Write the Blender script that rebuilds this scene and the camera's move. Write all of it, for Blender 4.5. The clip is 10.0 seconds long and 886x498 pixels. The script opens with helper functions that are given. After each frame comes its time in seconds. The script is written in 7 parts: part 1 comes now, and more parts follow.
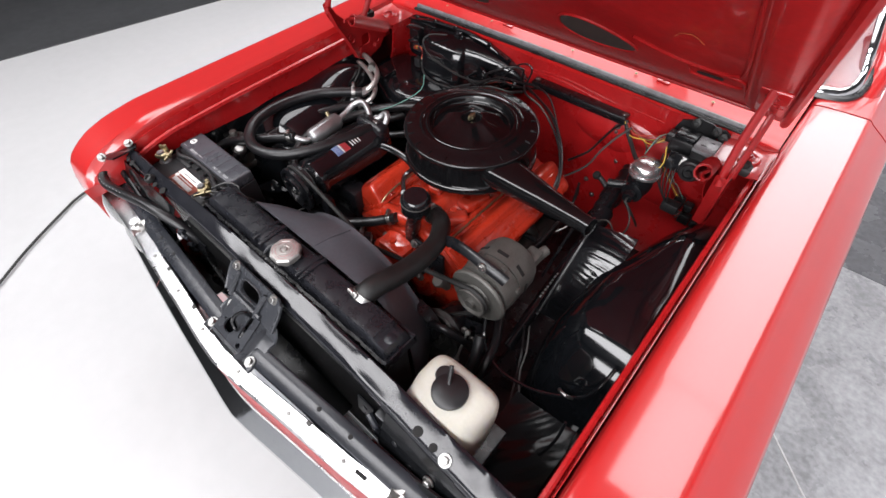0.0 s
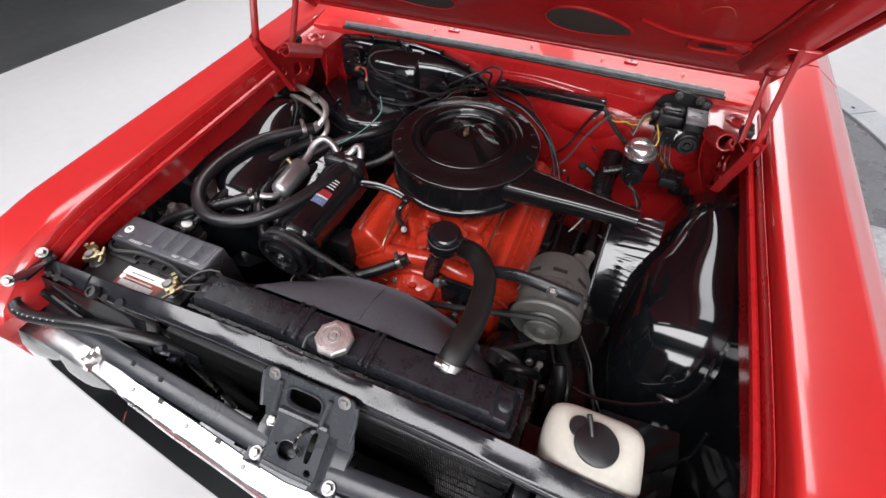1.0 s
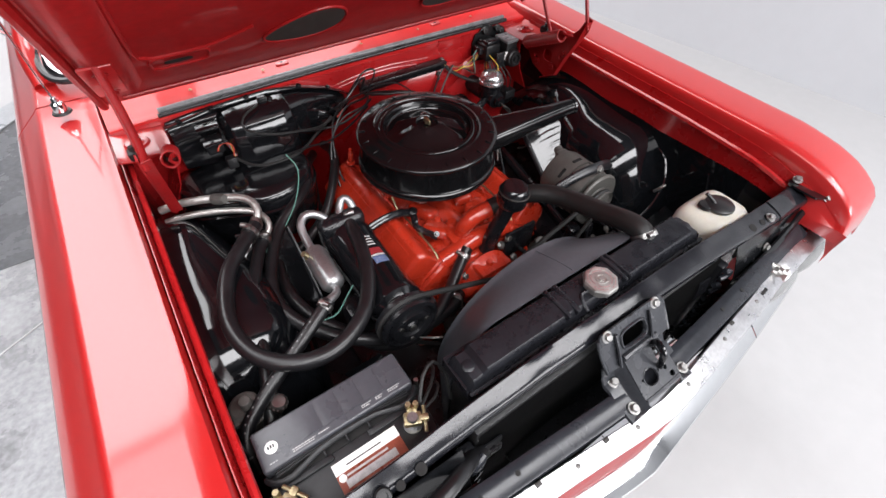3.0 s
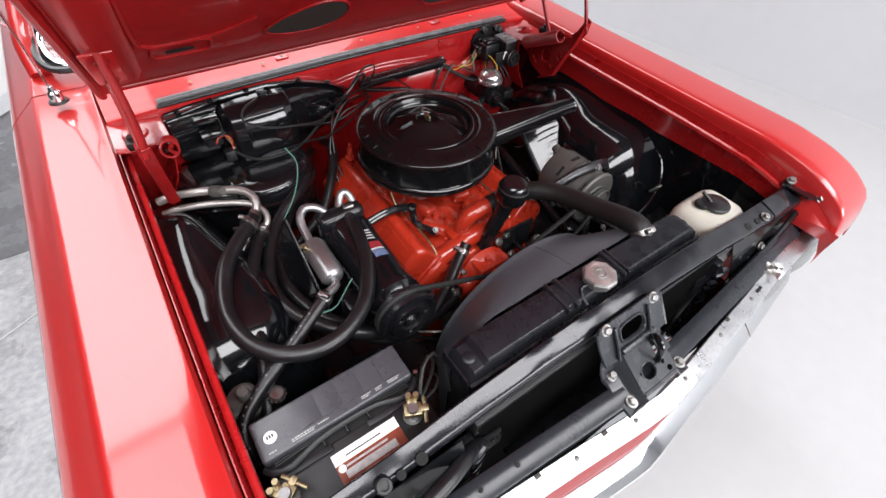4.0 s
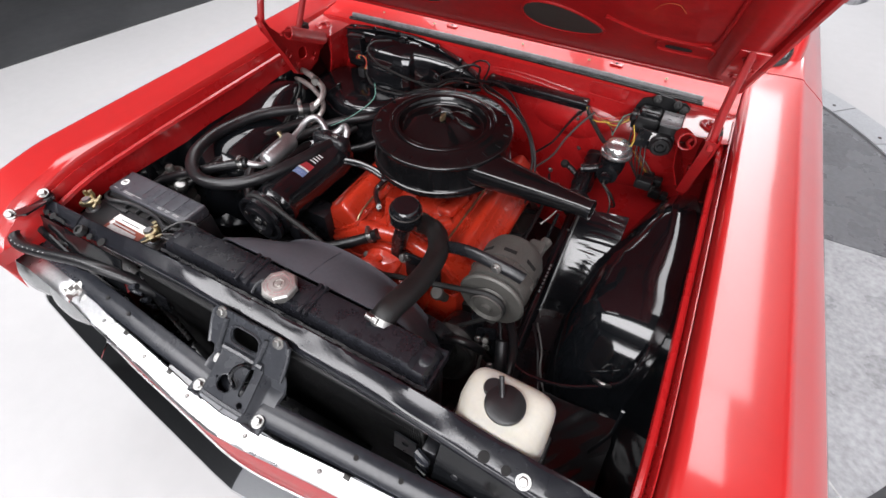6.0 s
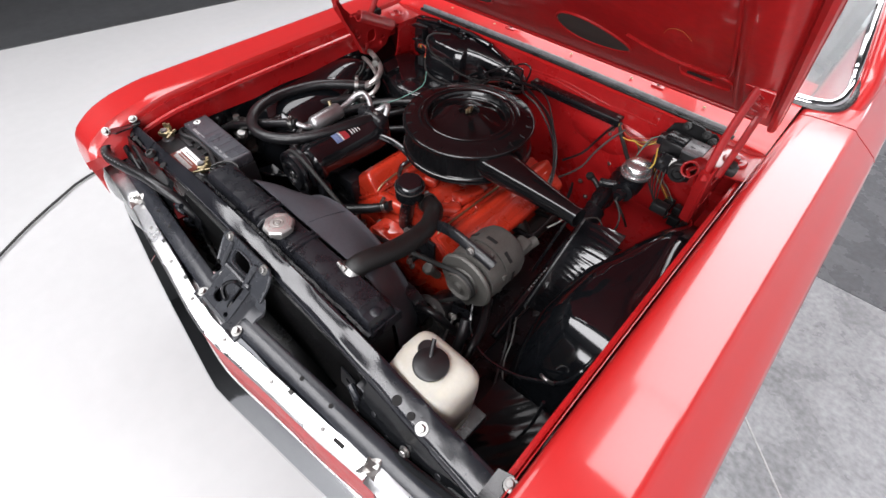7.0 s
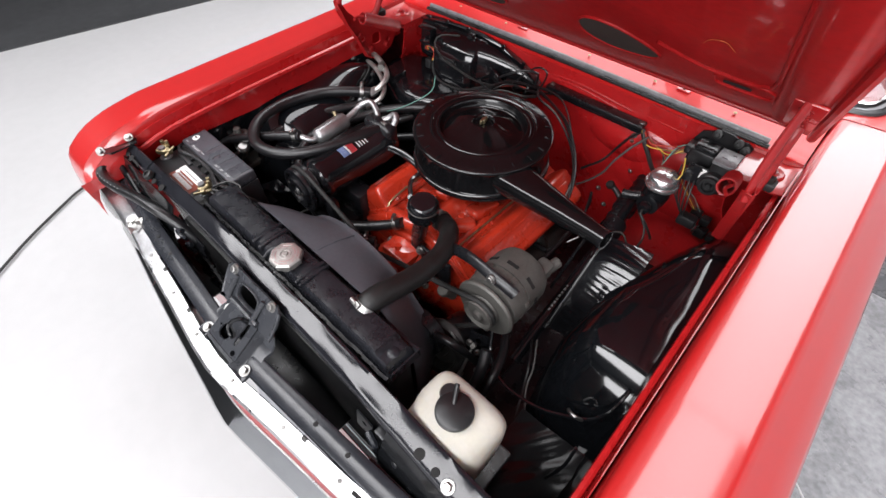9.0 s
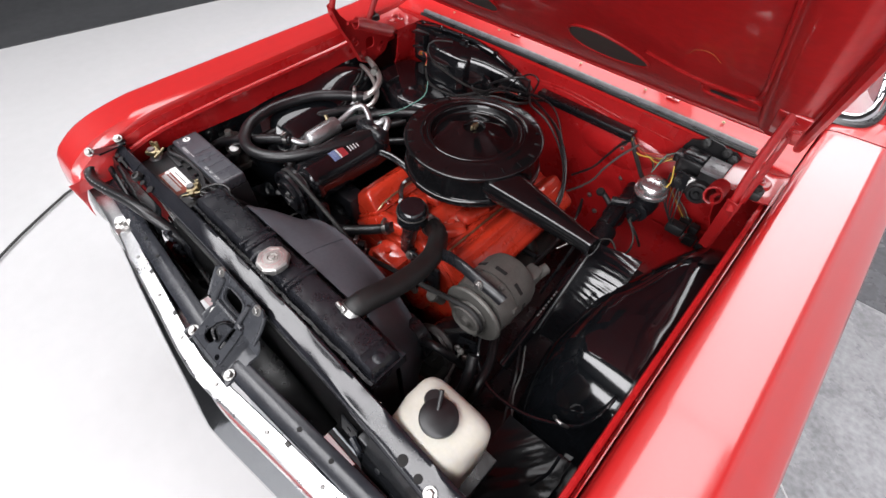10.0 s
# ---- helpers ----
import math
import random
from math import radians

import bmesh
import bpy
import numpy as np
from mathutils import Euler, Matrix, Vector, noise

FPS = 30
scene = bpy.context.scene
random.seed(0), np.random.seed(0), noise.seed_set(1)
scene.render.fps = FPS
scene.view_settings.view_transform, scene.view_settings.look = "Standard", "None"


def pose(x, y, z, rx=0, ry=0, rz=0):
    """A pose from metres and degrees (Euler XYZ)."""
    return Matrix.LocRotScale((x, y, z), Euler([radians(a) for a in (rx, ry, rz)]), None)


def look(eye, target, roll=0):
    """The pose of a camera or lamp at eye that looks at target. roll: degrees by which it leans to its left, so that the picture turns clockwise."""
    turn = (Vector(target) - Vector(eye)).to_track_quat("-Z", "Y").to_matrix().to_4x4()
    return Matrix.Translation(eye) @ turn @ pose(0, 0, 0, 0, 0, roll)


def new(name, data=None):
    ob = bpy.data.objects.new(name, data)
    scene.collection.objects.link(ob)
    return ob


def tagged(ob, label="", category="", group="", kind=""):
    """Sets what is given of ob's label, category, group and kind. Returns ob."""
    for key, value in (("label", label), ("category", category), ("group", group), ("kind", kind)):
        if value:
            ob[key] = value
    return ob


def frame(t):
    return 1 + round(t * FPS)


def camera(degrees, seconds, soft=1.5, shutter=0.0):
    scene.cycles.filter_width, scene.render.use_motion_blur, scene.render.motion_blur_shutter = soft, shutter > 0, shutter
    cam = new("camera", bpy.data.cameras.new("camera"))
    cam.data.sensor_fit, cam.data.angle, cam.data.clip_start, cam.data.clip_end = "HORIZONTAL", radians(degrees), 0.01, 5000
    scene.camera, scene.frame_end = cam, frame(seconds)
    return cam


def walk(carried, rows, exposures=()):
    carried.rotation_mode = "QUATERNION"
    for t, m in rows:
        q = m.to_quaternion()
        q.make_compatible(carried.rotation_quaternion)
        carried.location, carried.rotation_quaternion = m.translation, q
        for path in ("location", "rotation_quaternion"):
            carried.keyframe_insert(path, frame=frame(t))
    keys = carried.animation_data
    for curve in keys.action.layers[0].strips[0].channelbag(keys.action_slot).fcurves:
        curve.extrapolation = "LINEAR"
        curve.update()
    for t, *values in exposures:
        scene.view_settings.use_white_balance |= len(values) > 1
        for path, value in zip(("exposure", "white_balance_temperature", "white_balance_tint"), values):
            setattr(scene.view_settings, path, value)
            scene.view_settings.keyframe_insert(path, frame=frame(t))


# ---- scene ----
cam = camera(90.2, 10.0)
PATH = [
    (0, (0.614, -0.145, 1.594), (-0.238, 0.772, 0.034), -1.8),
    (0.5, (0.475, -0.160, 1.560), (-0.249, 0.872, 0.007), -1.0),
    (1, (0.299, -0.197, 1.543), (-0.202, 0.973, 0.001), -0.9),
    (1.5, (0.071, -0.240, 1.537), (-0.068, 0.997, -0.029), -0.3),
    (2, (-0.138, -0.242, 1.531), (0.052, 1.006, -0.020), 1.4),
    (2.5, (-0.330, -0.225, 1.526), (0.170, 0.989, 0.018), 1.1),
    (3, (-0.520, -0.175, 1.532), (0.262, 0.888, 0.030), 2.1),
    (3.2, (-0.586, -0.154, 1.536), (0.277, 0.845, 0.033), 2.6),
    (3.475, (-0.633, -0.142, 1.535), (0.296, 0.821, 0.036), 3.0),
    (3.75, (-0.608, -0.155, 1.527), (0.300, 0.845, 0.033), 3.5),
    (4.025, (-0.530, -0.183, 1.520), (0.275, 0.885, 0.019), 3.9),
    (4.3, (-0.423, -0.214, 1.522), (0.205, 0.909, -0.010), 4.0),
    (4.5, (-0.339, -0.235, 1.529), (0.134, 0.913, -0.038), 3.5),
    (5, (-0.075, -0.243, 1.539), (0.054, 0.978, -0.040), 1.6),
    (5.5, (0.206, -0.231, 1.538), (-0.052, 0.971, -0.039), -0.2),
    (5.7, (0.317, -0.224, 1.531), (-0.105, 0.971, -0.017), 0.1),
    (5.975, (0.453, -0.215, 1.530), (-0.154, 0.947, 0.007), 0.2),
    (6.25, (0.556, -0.207, 1.540), (-0.170, 0.892, 0.022), 0.4),
    (6.525, (0.625, -0.198, 1.554), (-0.175, 0.832, 0.032), 0.6),
    (6.8, (0.659, -0.187, 1.563), (-0.190, 0.792, 0.040), 0.8),
    (7, (0.671, -0.178, 1.566), (-0.210, 0.777, 0.046), 1.2),
    (7.5, (0.650, -0.152, 1.578), (-0.260, 0.756, 0.046), 0.4),
    (8, (0.616, -0.144, 1.573), (-0.297, 0.755, 0.037), -0.4),
    (8.5, (0.588, -0.131, 1.568), (-0.300, 0.767, 0.018), -0.7),
    (9, (0.581, -0.125, 1.571), (-0.284, 0.790, 0.017), -0.4),
    (9.5, (0.588, -0.117, 1.570), (-0.276, 0.813, 0.025), 0.5),
    (10, (0.591, -0.113, 1.572), (-0.270, 0.826, 0.030), 0.9),
]
walk(cam, [(t, look(eye, target, roll)) for t, eye, target, roll in PATH])

# ---- light and exposure ----
scene.view_settings.exposure = 0.0
world = bpy.data.worlds.new("studio")
scene.world = world
world.use_nodes = True
world.node_tree.nodes["Background"].inputs[0].default_value = (0.9, 0.95, 1.0, 1)
world.node_tree.nodes["Background"].inputs[1].default_value = 0.25


def soft_box(name, place, target, wide, deep, watts, spread=180):
    lamp = bpy.data.lights.new(name, "AREA")
    lamp.shape, lamp.size, lamp.size_y, lamp.energy, lamp.color = "RECTANGLE", wide, deep, watts, (0.985, 0.975, 1.0)
    lamp.spread = radians(spread)
    ob = new(name, lamp)
    ob.matrix_world = look(place, target)
    return tagged(ob, "large unseen rectangular studio soft light", "lamp", kind="structure")


soft_box("softbox_front", (-0.7, -2.1, 4.1), (-0.7, -2.1, 0.0), 7.4, 1.35, 378)
soft_box("softbox_rear", (0.78, 4.68, 4.1), (0.78, 4.68, 0.0), 1.96, 5.02, 200)
soft_box("softbox_rear_left", (-1.6, 4.6, 4.1), (-1.6, 4.6, 0.0), 2.0, 5.1, 178, 140)
# Two added fills, left and right, brighten reflections on fenders, battery and domes.
soft_box("fill_left", (-2.1, 0.5, 4.1), (-2.1, 0.5, 0.0), 1.9, 2.9, 55, 130)
soft_box("fill_right", (0.98, 1.42, 4.1), (0.98, 1.42, 0.0), 1.0, 1.46, 31)
soft_box("softbox_low", (1.3, -6.0, 3.0), (0.0, 1.0, 0.9), 6.0, 2.4, 540)


# ---- materials ----
def material(name, colour, rough, metal=0.0, coat=0.0, var=0.12, scale=14.0, bump=0.0, bump_scale=300.0, dirt=None, dirt_amount=0.0,
             rough_var=0.08, spec=0.5, transmission=0.0, sss=0.0, coat_rough=0.03, by_object=0.0, coat_ior=1.5):
    m = bpy.data.materials.new(name)
    m.use_nodes = True
    nt = m.node_tree
    b = nt.nodes["Principled BSDF"]
    link = nt.links.new

    def node(kind, **kw):
        n = nt.nodes.new(kind)
        for k, v in kw.items():
            n.inputs[k].default_value = v
        return n

    co = node("ShaderNodeTexCoord").outputs["Object"]
    big = node("ShaderNodeTexNoise", Scale=scale, Detail=5.0, Roughness=0.6)
    link(co, big.inputs["Vector"])
    fine = node("ShaderNodeTexNoise", Scale=scale * 11, Detail=3.0)
    link(co, fine.inputs["Vector"])
    both = node("ShaderNodeMath")
    both.operation = "ADD"
    link(big.outputs["Fac"], both.inputs[0])
    link(fine.outputs["Fac"], both.inputs[1])
    ramp = node("ShaderNodeMapRange")
    for k, v in (("From Min", 0.7), ("From Max", 1.3), ("To Min", 1 - var), ("To Max", 1 + var)):
        ramp.inputs[k].default_value = v
    link(both.outputs[0], ramp.inputs["Value"])
    factor = ramp.outputs["Result"]
    if by_object:
        info = node("ShaderNodeObjectInfo")
        jig = node("ShaderNodeMapRange")
        jig.inputs["To Min"].default_value, jig.inputs["To Max"].default_value = 1 - by_object, 1 + by_object
        link(info.outputs["Random"], jig.inputs["Value"])
        mul = node("ShaderNodeMath")
        mul.operation = "MULTIPLY"
        link(factor, mul.inputs[0])
        link(jig.outputs["Result"], mul.inputs[1])
        factor = mul.outputs[0]
    tint = node("ShaderNodeVectorMath")
    tint.operation = "SCALE"
    tint.inputs[0].default_value = colour
    link(factor, tint.inputs["Scale"])
    out = tint.outputs["Vector"]
    if dirt:
        spots = node("ShaderNodeTexNoise", Scale=scale * 3.3, Detail=8.0, Roughness=0.75)
        link(co, spots.inputs["Vector"])
        edge = node("ShaderNodeMapRange")
        for k, v in (("From Min", 0.62 - 0.25 * dirt_amount), ("From Max", 0.72), ("To Min", 0.0), ("To Max", min(1.0, 0.35 + dirt_amount))):
            edge.inputs[k].default_value = v
        link(spots.outputs["Fac"], edge.inputs["Value"])
        mix = node("ShaderNodeMix")
        mix.data_type = "RGBA"
        link(edge.outputs["Result"], mix.inputs["Factor"])
        link(out, mix.inputs["A"])
        mix.inputs["B"].default_value = (*dirt, 1)
        out = mix.outputs["Result"]
    link(out, b.inputs["Base Color"])
    rr = node("ShaderNodeMapRange")
    for k, v in (("From Min", 0.3), ("From Max", 0.7), ("To Min", max(0.01, rough - rough_var)), ("To Max", rough + rough_var)):
        rr.inputs[k].default_value = v
    link(big.outputs["Fac"], rr.inputs["Value"])
    link(rr.outputs["Result"], b.inputs["Roughness"])
    b.inputs["Metallic"].default_value = metal
    b.inputs["Coat Weight"].default_value = coat
    b.inputs["Coat Roughness"].default_value = coat_rough
    b.inputs["Coat IOR"].default_value = coat_ior
    b.inputs["Specular IOR Level"].default_value = spec
    b.inputs["Transmission Weight"].default_value = transmission
    if sss:
        b.inputs["Subsurface Weight"].default_value = sss
        b.inputs["Subsurface Radius"].default_value = (0.02, 0.016, 0.01)
    if bump:
        grain = node("ShaderNodeTexNoise", Scale=bump_scale, Detail=4.0)
        link(co, grain.inputs["Vector"])
        bn = node("ShaderNodeBump", Strength=bump, Distance=0.002)
        link(grain.outputs["Fac"], bn.inputs["Height"])
        link(bn.outputs["Normal"], b.inputs["Normal"])
    return m


RED = material("red_car_paint", (0.41, 0.0125, 0.0125), 0.32, coat=1.0, var=0.03, scale=3, bump=0.012, bump_scale=900, rough_var=0.03, coat_ior=1.54, coat_rough=0.085)
RED_BAY = material("red_bay_paint", (0.39, 0.0105, 0.012), 0.3, coat=0.45, var=0.1, scale=9, bump=0.16, bump_scale=40, coat_rough=0.06)
# Body red again, darkened: shade under the raised hood is in the colour.
RED_HOOD_SHADED = material("red_hood_shaded", (0.32, 0.0095, 0.0105), 0.42, coat=0.2, var=0.16, scale=6, bump=0.14, bump_scale=16, coat_rough=0.04, spec=0.2)
# Body red again, lightened: the light on the cowl is in the colour.
RED_COWL_LIT = material("red_cowl_lit", (0.50, 0.014, 0.014), 0.36, coat=0.5, var=0.06, scale=7, bump=0.1, bump_scale=26, coat_rough=0.05, spec=0.2)
# Body red again, darkened for shade on hinges and nose panel, plus random specks.
RED_SHADED = material("red_hinge_shaded", (0.27, 0.008, 0.009), 0.4, coat=0.25, var=0.2, scale=22, bump=0.16, bump_scale=120, coat_rough=0.1, spec=0.3, dirt=(0.09, 0.006, 0.006), dirt_amount=0.3)
ORANGE = material("orange_engine_paint", (0.44, 0.029, 0.0115), 0.3, coat=0.9, var=0.12, scale=16, bump=0.25, bump_scale=55, coat_rough=0.07,
                  dirt=(0.16, 0.02, 0.01), dirt_amount=0.15)
BLACK_GLOSS = material("black_gloss_paint", (0.006, 0.0063, 0.0075), 0.13, coat=0.4, coat_rough=0.05, var=0.3, scale=10, bump=0.07, bump_scale=60, rough_var=0.06, spec=0.5)
BLACK_LID = material("black_enamel", (0.0045, 0.0045, 0.005), 0.12, var=0.25, scale=12, bump=0.03, bump_scale=90, rough_var=0.05, spec=0.5)
LATCH_BLACK = material("satin_black_latch_paint", (0.032, 0.034, 0.039), 0.27, var=0.15, scale=20, bump=0.1, bump_scale=160, rough_var=0.08, spec=0.45)
BLACK_SATIN = material("black_satin_paint", (0.007, 0.0074, 0.009), 0.3, var=0.3, scale=14, bump=0.08, bump_scale=140, rough_var=0.1)
BLACK_TANK = material("black_tank_paint", (0.012, 0.0125, 0.0155), 0.3, var=0.35, scale=18, bump=0.25, bump_scale=100, rough_var=0.14, spec=0.36, dirt=(0.025, 0.025, 0.026), dirt_amount=0.12)
APRON = material("black_apron_paint", (0.004, 0.0046, 0.0056), 0.09, coat=0.3, var=0.3, scale=6, bump=0.02, bump_scale=30, rough_var=0.02, spec=0.5, coat_rough=0.02, coat_ior=1.55)
BLACK_PLASTIC = material("black_plastic", (0.012, 0.012, 0.013), 0.38, var=0.15, scale=20, bump=0.05, bump_scale=600, rough_var=0.06)
TIE_BLACK = material("satin_black_tie_bar_paint", (0.018, 0.0195, 0.024), 0.24, var=0.2, scale=9, bump=0.07, bump_scale=60, rough_var=0.06, spec=0.4)
SPLASH = material("black_splash_panel_paint", (0.005, 0.0054, 0.0062), 0.16, var=0.3, scale=9, bump=0.05, bump_scale=40, rough_var=0.04, spec=0.28)
PUMP_GREY = material("oily_grey_pulley_steel", (0.045, 0.044, 0.043), 0.4, metal=0.3, var=0.35, scale=30, bump=0.15, bump_scale=200, dirt=(0.02, 0.017, 0.015), dirt_amount=0.4)
ALU_DULL = material("dull_grey_aluminium", (0.33, 0.33, 0.335), 0.36, metal=0.85, var=0.14, scale=30, bump=0.08, bump_scale=300, dirt=(0.15, 0.145, 0.14), dirt_amount=0.15)
RAIL_BLACK = material("black_rail_paint", (0.011, 0.0115, 0.0145), 0.17, coat=0.1, coat_rough=0.08, var=0.3, scale=12, bump=0.08, bump_scale=60, rough_var=0.06, spec=0.45)
SHROUD = material("dark_grey_shroud_plastic", (0.075, 0.08, 0.092), 0.38, var=0.12, scale=12, bump=0.08, bump_scale=500, spec=0.5, dirt=(0.07, 0.07, 0.07), dirt_amount=0.1)
RUBBER = material("black_rubber_hose", (0.0075, 0.0075, 0.0085), 0.33, var=0.25, scale=30, bump=0.1, bump_scale=400, rough_var=0.05)
RUBBER_MATT = material("matt_black_rubber", (0.009, 0.009, 0.009), 0.5, var=0.2, scale=30, bump=0.15, bump_scale=300)
# Grey carries the pale highlight of the weatherstrip and the pump cover's sheen.
SEAL = material("sheen_grey_rubber", (0.2, 0.203, 0.21), 0.28, var=0.2, scale=30, bump=0.1)
SEAL_DARK = material("dark_weatherstrip_rubber", (0.018, 0.018, 0.019), 0.3, var=0.2, scale=30, bump=0.1)
BELT = material("black_belt", (0.012, 0.012, 0.012), 0.7, var=0.2, scale=60)
ALU = material("dull_aluminium", (0.48, 0.47, 0.45), 0.4, metal=0.85, var=0.15, scale=40, bump=0.12, bump_scale=500, rough_var=0.12)
CAST = material("dusty_cast_alternator", (0.095, 0.092, 0.085), 0.5, metal=0.3, var=0.2, scale=40, bump=0.25, bump_scale=400, dirt=(0.05, 0.045, 0.04), dirt_amount=0.25)
STEEL = material("zinc_steel", (0.34, 0.335, 0.325), 0.38, metal=1.0, var=0.15, scale=80, bump=0.08, bump_scale=400)
DARK_STEEL = material("dark_oily_steel", (0.04, 0.038, 0.036), 0.45, metal=0.6, var=0.3, scale=40, bump=0.2, bump_scale=300)
CHROME = material("chrome", (0.75, 0.75, 0.76), 0.07, metal=1.0, var=0.03, rough_var=0.03)
TRIM = material("bright_aluminium_trim", (0.53, 0.53, 0.54), 0.3, metal=1.0, var=0.14, scale=14, bump=0.09, bump_scale=34, rough_var=0.06)
BUMPER_CHROME = material("aged_bumper_chrome", (0.70, 0.71, 0.71), 0.06, metal=1.0, var=0.03, scale=5, rough_var=0.03)
SATIN_CAP = material("satin_plated_cap", (0.62, 0.62, 0.63), 0.24, metal=0.9, var=0.08, scale=60, rough_var=0.05)
BRASS = material("plated_brass", (0.4, 0.34, 0.21), 0.45, metal=1.0, var=0.2, scale=90, bump=0.15, bump_scale=500)
CASE = material("black_battery_case", (0.014, 0.0145, 0.016), 0.42, var=0.15, scale=16, bump=0.1, bump_scale=700, spec=0.4)
TOP = material("grey_battery_cover", (0.055, 0.057, 0.066), 0.3, var=0.12, scale=10, bump=0.06, bump_scale=700, spec=0.55)
INK = material("white_ink", (0.45, 0.45, 0.45), 0.5, var=0.3, scale=120)
FADED = material("faded_hose_print", (0.2, 0.2, 0.2), 0.5, var=0.5, scale=80)
PAPER = material("white_sticker", (0.8, 0.79, 0.77), 0.35, var=0.04)
STICKER = material("brown_sticker_print", (0.2, 0.045, 0.025), 0.3, var=0.3, scale=40)
STICKER_RED = material("red_sticker_print", (0.26, 0.025, 0.03), 0.4, var=0.3, scale=70)
STICKER_BLUE = material("blue_sticker_print", (0.09, 0.13, 0.25), 0.4, var=0.4, scale=60, dirt=(0.5, 0.5, 0.5), dirt_amount=0.35)
TANK_WHITE = material("milky_plastic", (0.56, 0.545, 0.48), 0.4, var=0.05, scale=14, bump=0.08, bump_scale=120, sss=0.3)
CAP_RED = material("worn_red_print", (0.5, 0.33, 0.33), 0.35, metal=0.5, var=0.3, scale=90)
WIRE_RED = material("red_wire", (0.45, 0.05, 0.03), 0.5)
WIRE_YELLOW = material("yellow_wire", (0.6, 0.4, 0.06), 0.5)
WIRE_GREEN = material("green_wire", (0.1, 0.24, 0.2), 0.5)
CHALK = material("worn_yellow_chalk", (0.42, 0.1, 0.025), 0.6, var=0.4, scale=60)
WIRE_GREY = material("grey_wire", (0.09, 0.09, 0.088), 0.4)
WIRE_BROWN = material("brown_wire", (0.16, 0.075, 0.03), 0.5)
WIRE = material("black_wire", (0.016, 0.016, 0.016), 0.45)
MESH = material("condenser_fins", (0.013, 0.013, 0.0135), 0.42, metal=0.0, var=0.5, scale=70, bump=0.7, bump_scale=420, dirt=(0.07, 0.068, 0.066), dirt_amount=0.1)
GLASS = material("clear_glass", (0.52, 0.57, 0.59), 0.02, transmission=1.0, var=0.0, rough_var=0.01)
LENS = material("headlamp_lens_glass", (0.2, 0.205, 0.205), 0.12, metal=0.15, var=0.08, scale=30, bump=0.6, bump_scale=120)
DARK_GLASS = material("tinted_cabin_glass", (0.04, 0.045, 0.05), 0.04, coat=0.6, var=0.05)
# Seat grey; on the cabin block its paleness replaces the windshield's reflection.
CABIN = material("cabin_grey_and_reflection", (0.3, 0.305, 0.31), 0.6, var=0.1, scale=6)
LINING = material("brown_black_felt_lining", (0.03, 0.024, 0.02), 0.8, var=0.3, scale=60, bump=0.4, bump_scale=400)
# Near-black patches standing in for the shade inside holes, slots and troughs.
HOLE_SHADE = material("hole_shade_black", (0.004, 0.0035, 0.0035), 0.85)
FLOOR_WHITE = material("white_painted_floor", (0.395, 0.393, 0.395), 0.4, var=0.03, scale=1.2, bump=0.02, bump_scale=40, rough_var=0.1)
FLOOR_DARK = material("dark_grey_floor", (0.036, 0.037, 0.039), 0.5, var=0.25, scale=1.5)
CONCRETE = material("mottled_grey_concrete", (0.28, 0.285, 0.295), 0.3, var=0.3, scale=4, bump=0.1, bump_scale=60, dirt=(0.38, 0.385, 0.39), dirt_amount=0.25, rough_var=0.12)
# Darker grey for the disc half beyond y = 1.864.
CONCRETE_DARK = material("darker_grey_concrete", (0.1, 0.103, 0.11), 0.28, var=0.3, scale=4, bump=0.1, bump_scale=60, dirt=(0.16, 0.165, 0.17), dirt_amount=0.2, rough_var=0.1)
RING = material("grey_steel_ring", (0.3, 0.31, 0.325), 0.4, var=0.12, scale=6, bump=0.05, by_object=0.08)
WALL_WHITE = material("white_studio_wall", (0.5, 0.51, 0.53), 0.7, var=0.02, scale=0.8)
WALL_DARK = material("dark_studio_wall", (0.05, 0.052, 0.056), 0.7, var=0.15, scale=0.8)
CEILING = material("grey_studio_ceiling", (0.1, 0.1, 0.105), 0.8, var=0.05, scale=0.8)
TYRE = material("tyre_rubber", (0.02, 0.02, 0.02), 0.6, var=0.2, scale=30)


# ---- mesh helpers ----
ORIGIN = {}


def finish(bm, mat, name, smooth=38):
    me = bpy.data.meshes.new(name)
    bmesh.ops.recalc_face_normals(bm, faces=bm.faces[:])
    bm.to_mesh(me)
    bm.free()
    me.materials.append(mat)
    me.polygons.foreach_set("use_smooth", [True] * len(me.polygons))
    me.set_sharp_from_angle(angle=radians(smooth))
    return me


def thing(name, place, label, category, group="", kind=""):
    ob = new(name)
    ob.empty_display_size = 0.02
    ob.location = place
    ORIGIN[ob.name] = Vector(place)
    return tagged(ob, label, category, group, kind)


def part(name, bm, mat, parent, label="", smooth=38):
    """Links a bmesh given in world places as one mesh under a thing or a part."""
    base = ORIGIN[parent.name]
    bm.transform(Matrix.Translation(-base))
    ob = new(name, finish(bm, mat, name, smooth))
    ob.parent = parent
    ORIGIN[ob.name] = base
    return tagged(ob, label) if label else ob


def piece(name, mesh, parent, m, label=""):
    """Links a shared mesh at the world pose m under a thing or a part."""
    ob = new(name, mesh)
    ob.parent = parent
    ob.matrix_basis = Matrix.Translation(-ORIGIN[parent.name]) @ m
    return tagged(ob, label) if label else ob


